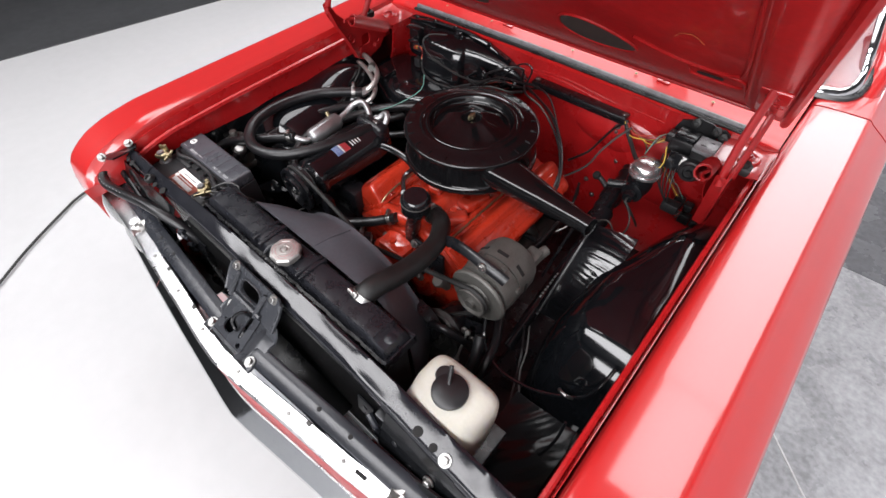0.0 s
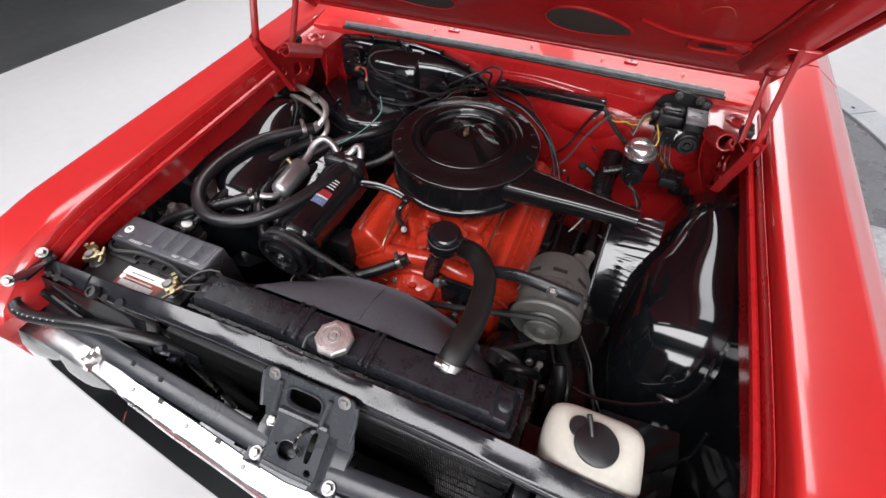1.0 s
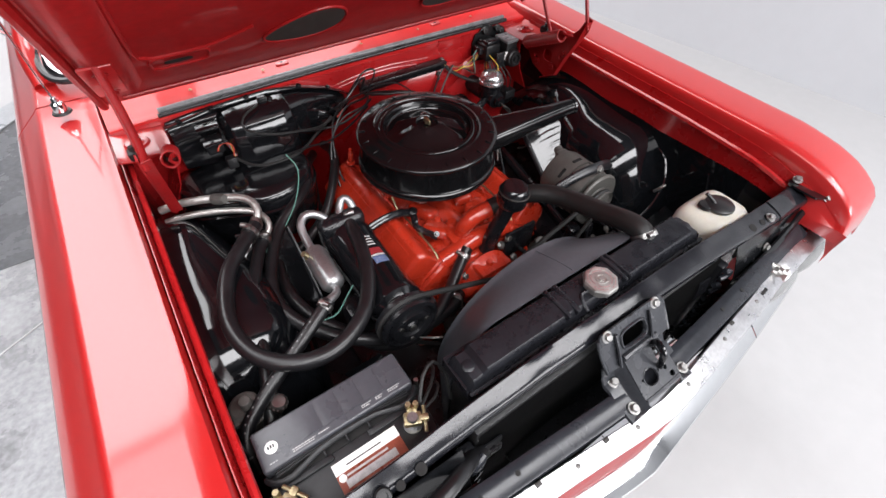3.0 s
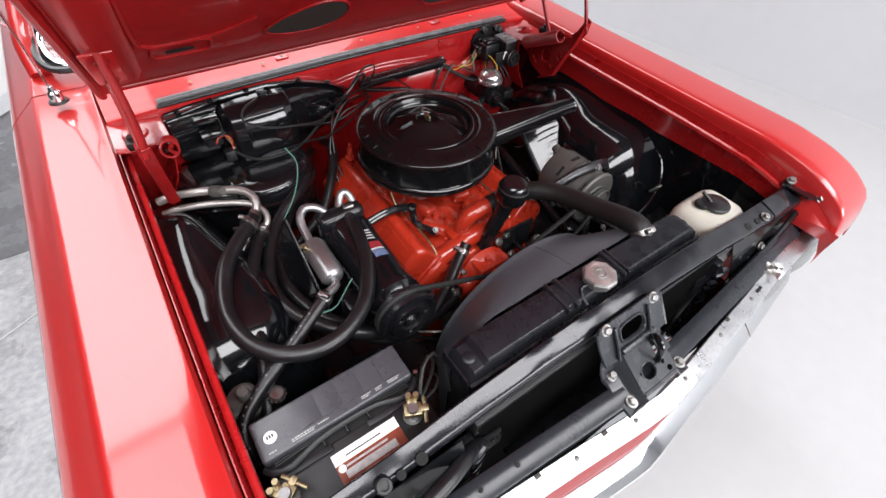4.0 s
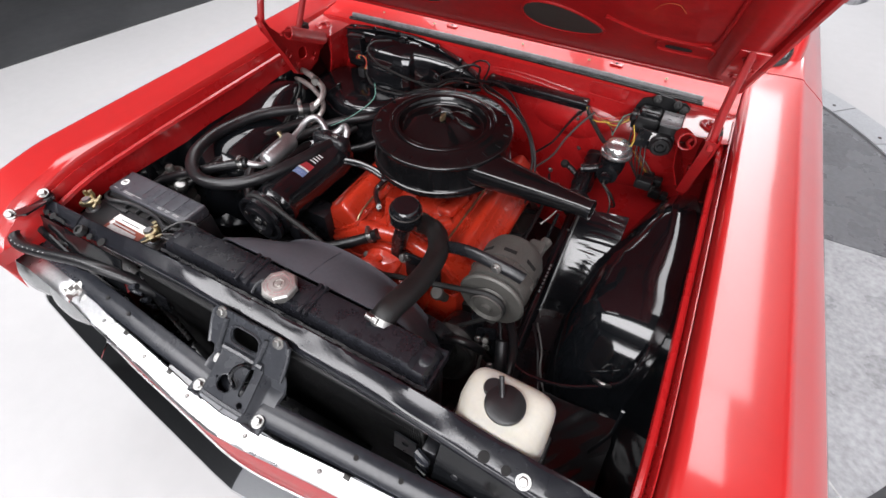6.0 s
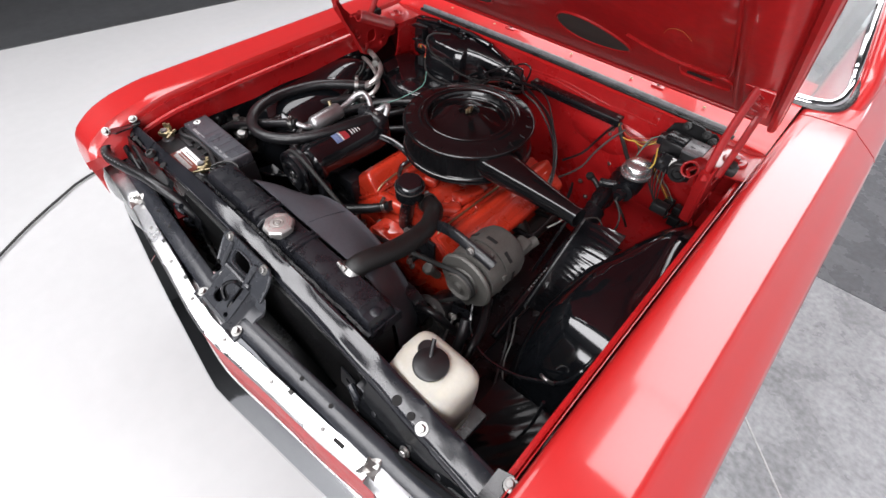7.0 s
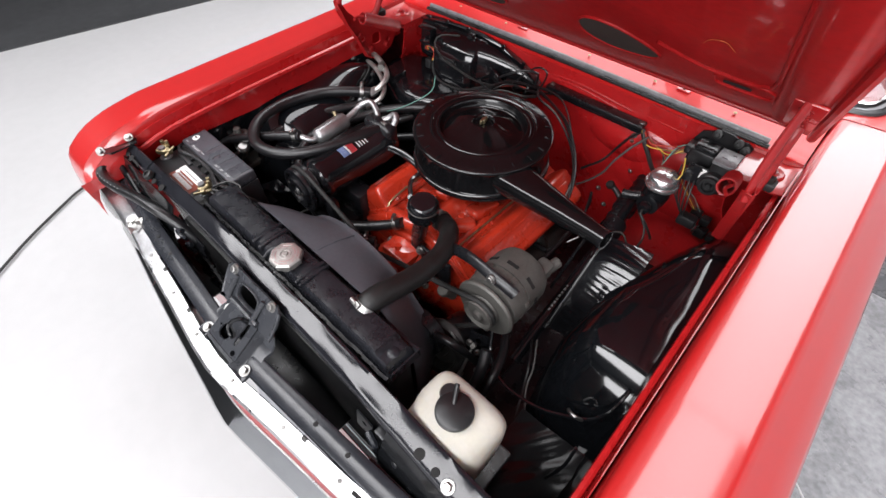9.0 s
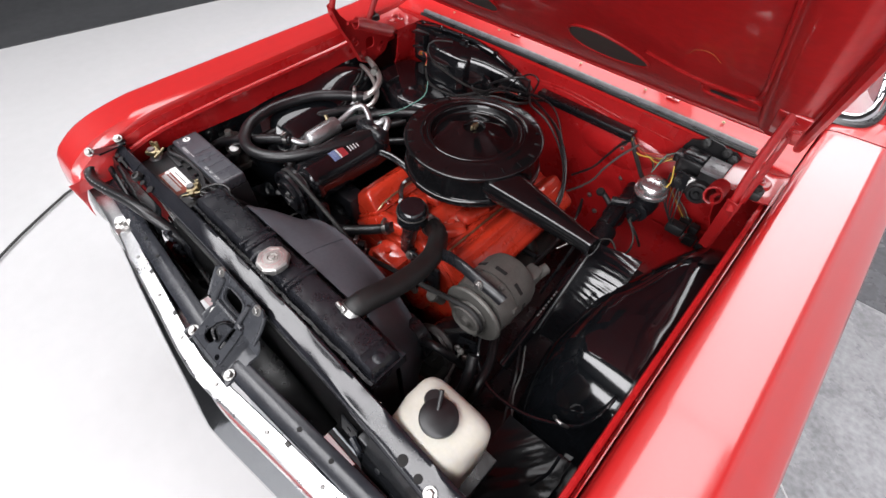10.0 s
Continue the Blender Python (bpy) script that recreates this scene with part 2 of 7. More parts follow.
def solo(name, bm, mat, label, category, group="", kind="", smooth=38):
    """A thing that is one mesh, with its origin in its middle."""
    pts = [v.co for v in bm.verts]
    mid = Vector([(min(p[i] for p in pts) + max(p[i] for p in pts)) / 2 for i in range(3)])
    bm.transform(Matrix.Translation(-mid))
    ob = new(name, finish(bm, mat, name, smooth))
    ob.location = mid
    ORIGIN[ob.name] = mid
    return tagged(ob, label, category, group, kind)


def add(bm, other, m=None):
    if m is not None:
        other.transform(m)
    me = bpy.data.meshes.new("tmp")
    other.to_mesh(me)
    other.free()
    bm.from_mesh(me)
    bpy.data.meshes.remove(me)
    return bm


def block(lo, hi, bevel=0.004, seg=2):
    bm = bmesh.new()
    bmesh.ops.create_cube(bm, size=1)
    d = [max(hi[i] - lo[i], 1e-4) for i in range(3)]
    bm.transform(Matrix.Translation([(lo[i] + hi[i]) / 2 for i in range(3)]) @ Matrix.Diagonal((*d, 1)))
    if bevel:
        bmesh.ops.bevel(bm, geom=bm.edges[:] , offset=min(bevel, 0.45 * min(d)), segments=seg, affect="EDGES", profile=0.5)
    return bm


def lathe(profile, m, seg=40):
    """Turns (radius, height) pairs round the local z axis."""
    bm = bmesh.new()
    rings = []
    for r, h in profile:
        if r < 1e-5:
            rings.append([bm.verts.new((0, 0, h))])
        else:
            rings.append([bm.verts.new((r * math.cos(a), r * math.sin(a), h)) for a in (2 * math.pi * k / seg for k in range(seg))])
    for a, b in zip(rings, rings[1:]):
        n = max(len(a), len(b))
        if len(a) == len(b) == 1:
            continue
        for k in range(n):
            quad = [a[k % len(a)], a[(k + 1) % len(a)], b[(k + 1) % len(b)], b[k % len(b)]]
            quad = list(dict.fromkeys(quad))
            if len(quad) > 2:
                bm.faces.new(quad)
    bm.transform(m)
    return bm


def along(p, way):
    """A pose at p whose z axis looks along way."""
    return Matrix.Translation(p) @ Vector(way).to_track_quat("Z", "Y").to_matrix().to_4x4()


def spline(points, step=0.012):
    pts = [Vector(p) for p in points]
    ext = [2 * pts[0] - pts[1]] + pts + [2 * pts[-1] - pts[-2]]
    out = []
    for i in range(len(pts) - 1):
        a, b, c, d = ext[i:i + 4]
        n = max(2, int((c - b).length / step))
        for k in range(n):
            u = k / n
            out.append(0.5 * ((2 * b) + (c - a) * u + (2 * a - 5 * b + 4 * c - d) * u * u + (3 * b - a - 3 * c + d) * u ** 3))
    out.append(pts[-1])
    return out


def tube(points, r, seg=12, step=0.012, smooth_path=True, radii=None, flat=1.0):
    path = spline(points, step) if smooth_path else [Vector(p) for p in points]
    bm = bmesh.new()
    side = None
    rings = []
    for i, p in enumerate(path):
        way = (path[min(i + 1, len(path) - 1)] - path[max(i - 1, 0)]).normalized()
        if side is None:
            side = way.orthogonal().normalized()
        side = (side - way * side.dot(way)).normalized()
        up = way.cross(side)
        rad = r if radii is None else radii[0] + (radii[1] - radii[0]) * i / (len(path) - 1)
        rings.append([bm.verts.new(p + rad * (math.cos(a) * side + flat * math.sin(a) * up)) for a in (2 * math.pi * k / seg for k in range(seg))])
    for a, b in zip(rings, rings[1:]):
        for k in range(seg):
            bm.faces.new((a[k], a[(k + 1) % seg], b[(k + 1) % seg], b[k]))
    bm.faces.new(rings[0][::-1])
    bm.faces.new(rings[-1])
    return bm


def loft(sections, closed=False, caps=False):
    bm = bmesh.new()
    rows = [[bm.verts.new(p) for p in s] for s in sections]
    for a, b in zip(rows, rows[1:]):
        n = len(a)
        for k in range(n if closed else n - 1):
            bm.faces.new((a[k], a[(k + 1) % n], b[(k + 1) % n], b[k]))
    if caps:
        bm.faces.new(rows[0][::-1])
        bm.faces.new(rows[-1])
    return bm


def thick(bm, t):
    """Gives an open sheet a thickness."""
    bmesh.ops.recalc_face_normals(bm, faces=bm.faces[:])
    bmesh.ops.solidify(bm, geom=bm.faces[:], thickness=t)
    return bm


def plate(outline, holes, t, m, bevel=0.0):
    """A flat plate in the local xy plane, with round or oval holes (x, y, rx, ry)."""
    bm = bmesh.new()
    def ring(pts):
        vs = [bm.verts.new((x, y, 0)) for x, y in pts]
        return [bm.edges.new((vs[k], vs[(k + 1) % len(vs)])) for k in range(len(vs))]
    es = ring(outline)
    for x, y, rx, ry, *lean in holes:
        e = 0.6 if max(rx, ry) > 0.014 else 1.0
        c, s = math.cos(lean[0] if lean else 0.0), math.sin(lean[0] if lean else 0.0)
        arc = [(math.copysign(abs(math.cos(a)) ** e, math.cos(a)), math.copysign(abs(math.sin(a)) ** e, math.sin(a))) for a in (2 * math.pi * (k + 0.5) / 24 for k in range(24))]
        es += ring([(x + rx * p * c - ry * q * s, y + rx * p * s + ry * q * c) for p, q in arc])
    bmesh.ops.triangle_fill(bm, use_beauty=True, use_dissolve=False, edges=es)
    bmesh.ops.solidify(bm, geom=bm.faces[:], thickness=t)
    bm.transform(m)
    return bm


def bolt_mesh(r, h, mat):
    bm = lathe([(0, h), (r * 0.8, h), (r * 0.98, h * 0.85), (r, h * 0.2), (r, 0.0)], Matrix(), 6)
    add(bm, lathe([(0, h * 0.25), (r * 1.45, h * 0.22), (r * 1.5, 0.0)], Matrix(), 18))
    return finish(bm, mat, "bolt", 30)


BOLT = bolt_mesh(0.0075, 0.0085, STEEL)
BOLT_SMALL = bolt_mesh(0.0058, 0.006, STEEL)
BOLT_TINY = bolt_mesh(0.0042, 0.003, RED_BAY)
BOLT_COWL = bolt_mesh(0.003, 0.0024, BRASS)
BOLT_RED = bolt_mesh(0.0085, 0.007, RED_SHADED)
BOLT_BLACK = bolt_mesh(0.008, 0.009, BLACK_GLOSS)
BOLT_BLACK_SMALL = bolt_mesh(0.005, 0.005, BLACK_GLOSS)
BOLT_ORANGE = bolt_mesh(0.0085, 0.009, ORANGE)


def clamp_bm(p, way, r, w=0.012):
    bm = lathe([(r, -w / 2), (r + 0.0018, -w / 2), (r + 0.0022, 0), (r + 0.0018, w / 2), (r, w / 2)], along(p, way), 24)
    m = along(p, way)
    add(bm, block((-0.007, -0.004, -0.005), (0.007, 0.004, 0.005), 0.0015), m @ Matrix.Translation((0, r + 0.004, 0)))
    add(bm, lathe([(0, 0.006), (0.0055, 0.006), (0.0055, -0.006), (0, -0.006)], m @ Matrix.Translation((0.010, r + 0.005, 0)) @ pose(0, 0, 0, 0, 90, 0), 10))
    return bm


def mirror(pts, side):
    return [(side * x, y, z) for x, y, z in pts]


def interp(v, table):
    for (a, p), (b, q) in zip(table, table[1:]):
        if v <= b:
            u = max(0.0, (v - a) / (b - a))
            return p + (q - p) * u
    return table[-1][1]


# ---- studio ----
def quad_sheet(pts, z=0.0):
    bm = bmesh.new()
    bm.faces.new([bm.verts.new((*p, z) if len(p) == 2 else p) for p in pts])
    return bm


solo("floor", quad_sheet([(-9, -8), (9, -8), (9, 9), (-9, 9)], -0.006), FLOOR_WHITE, "glossy white painted studio floor", "floor", kind="structure")
solo("floor_dark", block((-9, -8, -0.03), (-3.85, 9, 0.002), 0), FLOOR_DARK, "dark grey floor beside the white studio floor", "floor", kind="structure").rotation_euler[2] = radians(-12)


def wall(name, a, b, mat, label, high=3.3):
    a, b = Vector((*a, 0)), Vector((*b, 0))
    n = (b - a).normalized().cross(Vector((0, 0, 1)))
    cove = []
    for k in range(9):
        ang = math.pi / 2 * k / 8
        cove.append((0.55 * (1 - math.sin(ang)), 0.55 * (1 - math.cos(ang))))
    prof = [(x, z) for x, z in cove] + [(0, high), (-0.15, high), (-0.15, -0.02)]
    bm = loft([[p - n * x + Vector((0, 0, z)) for x, z in prof] for p in (a, b)], closed=True, caps=True)
    if high > 5:
        return solo(name, bm, mat, label, "wall", kind="structure")
    upper = loft([[p + n * x + Vector((0, 0, z)) for x, z in ((0.05, 3.304), (0.05, 5.2), (0.15, 5.2), (0.15, 3.304))] for p in (a, b)], closed=True, caps=True)
    solo(name + "_upper", upper, CEILING, "dark upper studio wall above the white cove", "wall", kind="structure")
    return solo(name, bm, mat, label, "wall", kind="structure")


wall("wall_east", (2.35, 7.5), (4.6, -6.5), WALL_WHITE, "white seamless studio wall curving into the floor")
# White to full height, its unseen top added as a reflector for glossy parts.
wall("wall_north", (-8.0, 7.5), (2.35, 7.5), WALL_WHITE, "white seamless studio wall behind the car", 5.19)
wall("wall_south", (4.6, -6.5), (-2.9, -6.5), WALL_WHITE, "white seamless studio wall ahead of the car")
# Unseen dark stretch, added so the left of the chrome bumper reflects black.
wall("wall_south_dark", (-2.9, -6.5), (-8.0, -6.5), WALL_DARK, "unseen dark grey wall added ahead for the bumper to reflect")
wall("wall_west", (-8.0, -6.5), (-8.0, 7.5), WALL_DARK, "dark grey studio wall past the white floor")
solo("ceiling", block((-9, -8, 5.2), (6, 9, 5.3), 0), CEILING, "plain grey studio ceiling", "ceiling", kind="structure")

TC = Vector((0.065, 1.86, 0))
turntable = thing("turntable", TC, "round grey concrete turntable with a segmented steel ring under the car", "turntable", kind="structure")


def arc_slab(r0, r1, a0, a1, z0, z1, n=6):
    top = []
    for r, z in ((r0, z0), (r1, z0), (r1, z1), (r0, z1)):
        top.append([(TC.x + r * math.cos(a), TC.y + r * math.sin(a), z) for a in (a0 + (a1 - a0) * k / n for k in range(n + 1))])
    return loft([[row[k] for row in top] for k in range(n + 1)], closed=True, caps=True)


for k in range(34):
    a = 2 * math.pi * k / 34
    part("ring_segment", arc_slab(1.86, 2.04, a + 0.0015, a + 2 * math.pi / 34 - 0.0015, -0.03, 0.004), RING, turntable)
    part("bolt_hole", lathe([(0, 0.0055), (0.011, 0.0055), (0.011, 0.002)], Matrix.Translation((TC.x + 1.93 * math.cos(a + 0.03), TC.y + 1.93 * math.sin(a + 0.03), 0)), 10), DARK_STEEL, turntable)
part("edge_gap", arc_slab(1.835, 1.858, 0, 2 * math.pi, -0.03, -0.002, 96), FLOOR_DARK, turntable, "dark gap round the turning disc")


def disc_part(y0, y1, z):
    pts = []
    r = 1.834
    for side in (1, -1):
        ys = [y0 + (y1 - y0) * k / 40 for k in range(41)]
        if side == -1:
            ys.reverse()
        for y in ys:
            pts.append((TC.x + side * math.sqrt(max(0.0, r * r - (y - TC.y) ** 2)), y))
    out = []
    for p in pts:
        if not out or (Vector(p) - Vector(out[-1])).length > 1e-4:
            out.append(p)
    if (Vector(out[0]) - Vector(out[-1])).length < 1e-4:
        out.pop()
    bm = bmesh.new()
    lo = [bm.verts.new((*p, -0.03)) for p in out]
    hi = [bm.verts.new((*p, z)) for p in out]
    bm.faces.new(hi)
    for i in range(len(out)):
        j = (i + 1) % len(out)
        bm.faces.new((lo[i], lo[j], hi[j], hi[i]))
    return bm


part("floor_panel", disc_part(TC.y - 1.834, 1.86, 0.0), CONCRETE, turntable, "light mottled grey concrete panel")
part("floor_panel", disc_part(1.864, TC.y + 1.834, 0.0), CONCRETE_DARK, turntable, "dark grey concrete panel")
for a, b in (((-1.7, 1.22), (-0.2, 2.03)), ((1.0, 1.06), (1.52, 0.52))):
    part("joint", tube([(*a, 0.001), (*b, 0.001)], 0.004, 4, smooth_path=False), INK, turntable, "pale sealed joint")
solo("power_cable", tube([(-1.98, 0.05, 0.008), (-1.93, -0.17, 0.008), (-1.88, -0.27, 0.008), (-1.74, -0.49, 0.008), (-1.56, -0.72, 0.008), (-1.3, -1.1, 0.008), (-1.2, -1.8, 0.008)], 0.006, 8, 0.05),
     WIRE, "thin black cable lying on the white floor", "cable")

# ---- car body ----
car = thing("car", (0, 2.2, 0), "bright red classic coupe with its hood raised", "car")

TOP_TABLE = [(-0.145, 0.77), (-0.14, 0.80), (-0.13, 0.84), (-0.113, 0.861), (-0.085, 0.880), (-0.055, 0.895), (-0.01, 0.909), (0.03, 0.916), (0.09, 0.924), (0.15, 0.925), (0.4, 0.928), (0.7, 0.931), (1.17, 0.94), (2.4, 0.945), (3.6, 0.93), (4.1, 0.88)]
LIP_DROP = [(-0.145, 0.03), (-0.03, 0.026), (0.04, 0.018), (0.13, 0.012), (0.3, 0.007), (0.7, 0.005), (1.2, 0.004)]
WHEELS = (0.47, 3.27)


def top_z(y):
    return interp(y, TOP_TABLE)


def low_z(y):
    z = 0.3
    if y < 0.0:
        z = interp(y, [(-0.145, 0.772), (-0.12, 0.762), (-0.09, 0.72), (-0.05, 0.5), (0.0, 0.42)])
    for w in WHEELS:
        if abs(y - w) < 0.36:
            z = max(z, 0.31 + math.sqrt(0.36 ** 2 - (y - w) ** 2))
    return z


def fender_section(y, side):
    t, low = top_z(y), low_z(y)
    pull = interp(y, [(-0.145, 0.02), (-0.12, 0.008), (-0.08, 0.003), (0.0, 0.0)])
    d = interp(y, LIP_DROP)
    flat = [(0.651, t - d + 0.001), (0.656, t - d * 0.85 + 0.001)] if side < 0 else [(0.650, t - 0.003), (0.6525, t + 0.002), (0.657, t + 0.0045), (0.664, t + 0.0055), (0.68, t + 0.0062), (0.71, t + 0.0058), (0.74, t + 0.0050), (0.762, t + 0.0040)]
    flat += [(x, max(t - d * (0.68 - x) / 0.03 - 0.006, t + 0.0035 - 0.085 * (0.768 - x)) if x < 0.67 else t + 0.0035 - 0.085 * (0.768 - x)) for x in ((0.664, 0.68, 0.71, 0.74, 0.762) if side < 0 else ())]
    prof = [(0.647, t - d - 0.03), (0.648, t - d - 0.006)] + flat + [(0.768, t + 0.0035), (0.773, t + 0.002), (0.781, t - 0.006), (0.81, t - 0.026), (0.838, t - 0.047), (0.8455, t - 0.057), (0.846, t - 0.068)]
    end = min(low, t - 0.07)
    for k in range(1, 8):
        u = k / 7
        prof.append((0.846 + 0.014 * math.sin(math.pi * u), (t - 0.068) + (end - t + 0.068) * u))
    return [(side * (x - pull * (x - 0.645) / 0.2), y, z + side * (0.006 + 0.07 * (x - 0.65) * min(1.0, max(0.0, (z - 0.5) / 0.3)))) for x, z in prof]


FENDER_Y = [-0.145, -0.142, -0.136, -0.126, -0.112, -0.095, -0.075, -0.05, -0.025, 0.0, 0.03, 0.07] + [0.1 + 0.03 * k for k in range(25)] + [0.87, 0.95, 1.05, 1.165]
for side in (-1, 1):
    bm = loft([fender_section(y, side) for y in FENDER_Y])
    thick(bm, 0.0016)
    fender = part("fender", bm, RED, car, "glossy red front fender with a sharp upper crease")
    # front return of the fender, behind the lamp
    face = loft([[(side * 0.64, -0.140, 0.775), (side * 0.79, -0.140, 0.775)], [(side * 0.64, -0.138, top_z(-0.138) - 0.03), (side * 0.79, -0.138, top_z(-0.138) - 0.04)]])
    part("fender_return", thick(face, 0.002), RED, fender)
    cheek = loft([[(side * 0.645, y, top_z(y) - 0.03), (side * 0.64, y, 0.86 if y > -0.03 else top_z(y) - 0.05), (side * 0.632, y, 0.815), (side * 0.632, y, 0.792)] for y in (-0.14, -0.11, -0.07, -0.03, 0.01)])
    part("cheek_panel", thick(cheek, 0.002), RED, fender)
    # inner rail with its gutter
    rail = []
    for y in [0.012 + 0.0495 * k for k in range(20)]:
        t = top_z(y) - interp(y, LIP_DROP) + 0.006 + side * 0.006
        low = interp(y, [(0.0, 0.45), (0.3, 0.72), (0.75, 1.0)])
        rail.append([(side * x, y, z) for x, z in ((0.634 + 0.016 * low, t - 0.06 - 0.085 * low), (0.634 + 0.010 * low, t - 0.06 - 0.04 * low), (0.634, t - 0.062), (0.629, t - 0.053), (0.630, t - 0.047), (0.634, t - 0.045),
                                                      (0.6365, t - 0.046), (0.6385, t - 0.052), (0.640, t - 0.057), (0.6435, t - 0.057), (0.6440, t - 0.02))])
    part("inner_rail", thick(loft(rail), 0.0018), RED_BAY, car, "red inner fender rail with a drip gutter")

# rear body, kept simple behind the raised hood
for side in (-1, 1):
    ys = [1.171 + 0.03 * k for k in range(100)]
    bm = loft([[(p[0], p[1], p[2]) for p in fender_section(y, side)] for y in ys])
    part("body_side", thick(bm, 0.0018), RED, car, "red door and rear quarter panel")
deck = loft([[(x, y, interp(y, TOP_TABLE) + 0.012 * (1 - (x / 0.64) ** 2)) for x in [-0.648 + 0.1296 * k for k in range(11)]] for y in (3.1, 3.4, 3.7, 4.0, 4.14)])
part("trunk_lid", thick(deck, 0.002), RED, car)
part("tail_panel", block((-0.84, 4.13, 0.42), (0.84, 4.16, 0.9), 0.01), RED, car)
roof = []
for y, z, w in ((1.75, 1.34, 0.56), (1.95, 1.375, 0.585), (2.3, 1.385, 0.59), (2.6, 1.37, 0.58), (2.8, 1.34, 0.56)):
    roof.append([(w * u, y, z - 0.05 * u * u) for u in (-1, -0.9, -0.6, -0.3, 0, 0.3, 0.6, 0.9, 1)])
part("roof", thick(loft(roof), 0.004), RED, car)
EDGE = [(0.70, 1.245, 0.964), (0.704, 1.32, 0.995), (0.686, 1.365, 1.045), (0.655, 1.46, 1.107), (0.632, 1.56, 1.147), (0.597, 1.65, 1.22), (0.562, 1.78, 1.335)]
screen = loft([[(w * u, y - 0.08 * (1 - u * u), z) for u in [-1 + 0.125 * k for k in range(17)]] for w, y, z in EDGE])
shield = part("windshield", thick(screen, 0.005), GLASS, car, "curved windshield glass")
shield.visible_shadow = False
for side in (-1, 1):
    part("pillar", tube(mirror([(0.742, 1.27, 0.93), (0.742, 1.33, 0.985), (0.722, 1.375, 1.04), (0.692, 1.475, 1.105), (0.668, 1.575, 1.145), (0.63, 1.665, 1.22), (0.59, 1.79, 1.335)], side), 0.024, 10), RED, car)
    part("windshield_trim", tube(mirror([(0.02, 1.165, 0.962), (0.4, 1.19, 0.962), (0.619, 1.213, 0.962), (0.664, 1.223, 0.962), (0.695, 1.237, 0.964), (0.712, 1.272, 0.972), (0.71, 1.324, 0.995), (0.692, 1.36, 1.042), (0.661, 1.46, 1.106), (0.639, 1.56, 1.144), (0.602, 1.65, 1.22), (0.568, 1.78, 1.335)], side), 0.0135, 10, flat=0.7),
         CHROME, car, "bright chrome windshield moulding")
    part("moulding_gasket", tube(mirror([(0.619, 1.206, 0.955), (0.668, 1.212, 0.955), (0.706, 1.227, 0.957), (0.727, 1.27, 0.967), (0.725, 1.328, 0.992), (0.706, 1.37, 1.038), (0.676, 1.467, 1.102), (0.653, 1.567, 1.14)], side), 0.009, 8), SEAL_DARK, car)
    part("side_window", thick(loft([mirror([(0.70, y, 0.95), (0.60, y + 0.0, 1.33)], side) for y in (1.75, 2.1, 2.45, 2.75)]), 0.004), DARK_GLASS, car)
    part("rear_pillar", thick(loft([mirror([(0.70, y, 0.95), (0.57, y - 0.28, 1.33)], side) for y in (2.95, 3.05, 3.15)]), 0.02), RED, car)
    mirror_part = part("door_mirror", lathe([(0, 0.03), (0.03, 0.028), (0.05, 0.01), (0.052, -0.01), (0.035, -0.03), (0, -0.035)], pose(side * 0.86, 1.62, 1.06, 90, 0, 0), 24), CHROME, car, "round chrome door mirror")
    part("mirror_stem", tube(mirror([(0.80, 1.66, 0.93), (0.83, 1.64, 0.98), (0.85, 1.63, 1.04)], side), 0.008, 8), CHROME, mirror_part)
part("rear_window", thick(loft([[(w * u, y, z) for u in (-1, -0.5, 0, 0.5, 1)] for y, z, w in ((2.82, 1.33, 0.53), (3.1, 0.95, 0.62))]), 0.004), DARK_GLASS, car)
part("cabin_interior", block((-0.62, 1.5, 0.3), (0.62, 3.0, 0.86), 0.05), CABIN, car, "cabin block, pale for the windshield's reflection")
part("dashboard", block((-0.64, 1.36, 0.7), (0.64, 1.60, 0.945), 0.03), BLACK_SATIN, car)
for x in (-0.34, 0.34):
    part("front_seat", block((x - 0.24, 1.95, 0.5), (x + 0.24, 2.12, 1.12), 0.06, 3), CABIN, car, "pale grey front seat back")
part("underbody", block((-0.78, 0.95, 0.22), (0.78, 4.1, 0.3), 0.01), BLACK_SATIN, car)

for y in WHEELS:
    for side in (-1, 1):
        m = pose(side * 0.74, y, 0.31, 0, side * 90, 0)
        wheel = part("wheel", lathe([(0.17, -0.08), (0.19, -0.075), (0.19, 0.07), (0.175, 0.085)], m, 40), STEEL, car, "front wheel standing on the turntable")
        part("tyre", lathe([(0.19, -0.09), (0.24, -0.1), (0.29, -0.095), (0.31, -0.07), (0.312, 0), (0.31, 0.07), (0.29, 0.095), (0.24, 0.1), (0.19, 0.09)], m, 48), TYRE, wheel)
        part("rim", lathe([(0, 0.06), (0.03, 0.06), (0.05, 0.04), (0.12, 0.03), (0.165, 0.05), (0.175, 0.085)], m, 32), CHROME, wheel)

# cowl and firewall
rows = []
for x in [-0.66 + 0.033 * k for k in range(41)]:
    bulge = 0.05 * math.exp(-((x - 0.0) / 0.22) ** 2)
    rows.append([(x, 0.986, 0.915), (x, 0.983, 0.88), (x, 0.984, 0.80), (x, 0.99, 0.72), (x, 0.97 + bulge, 0.60), (x, 0.95 + bulge * 2, 0.45), (x, 0.94 + bulge * 2, 0.3)])
firewall = part("firewall", thick(loft(rows), 0.003), RED_BAY, car, "red painted steel firewall with pressed ribs")
for z0, x0, x1 in ((0.895, -0.1, 0.24), (0.885, -0.08, 0.2)):
    part("pressed_rib", tube([(x0, 0.984, z0 - 0.02), ((x0 + x1) / 2, 0.982, z0 - 0.005), (x1, 0.983, z0 - 0.018)], 0.004, 8), RED_BAY, firewall)
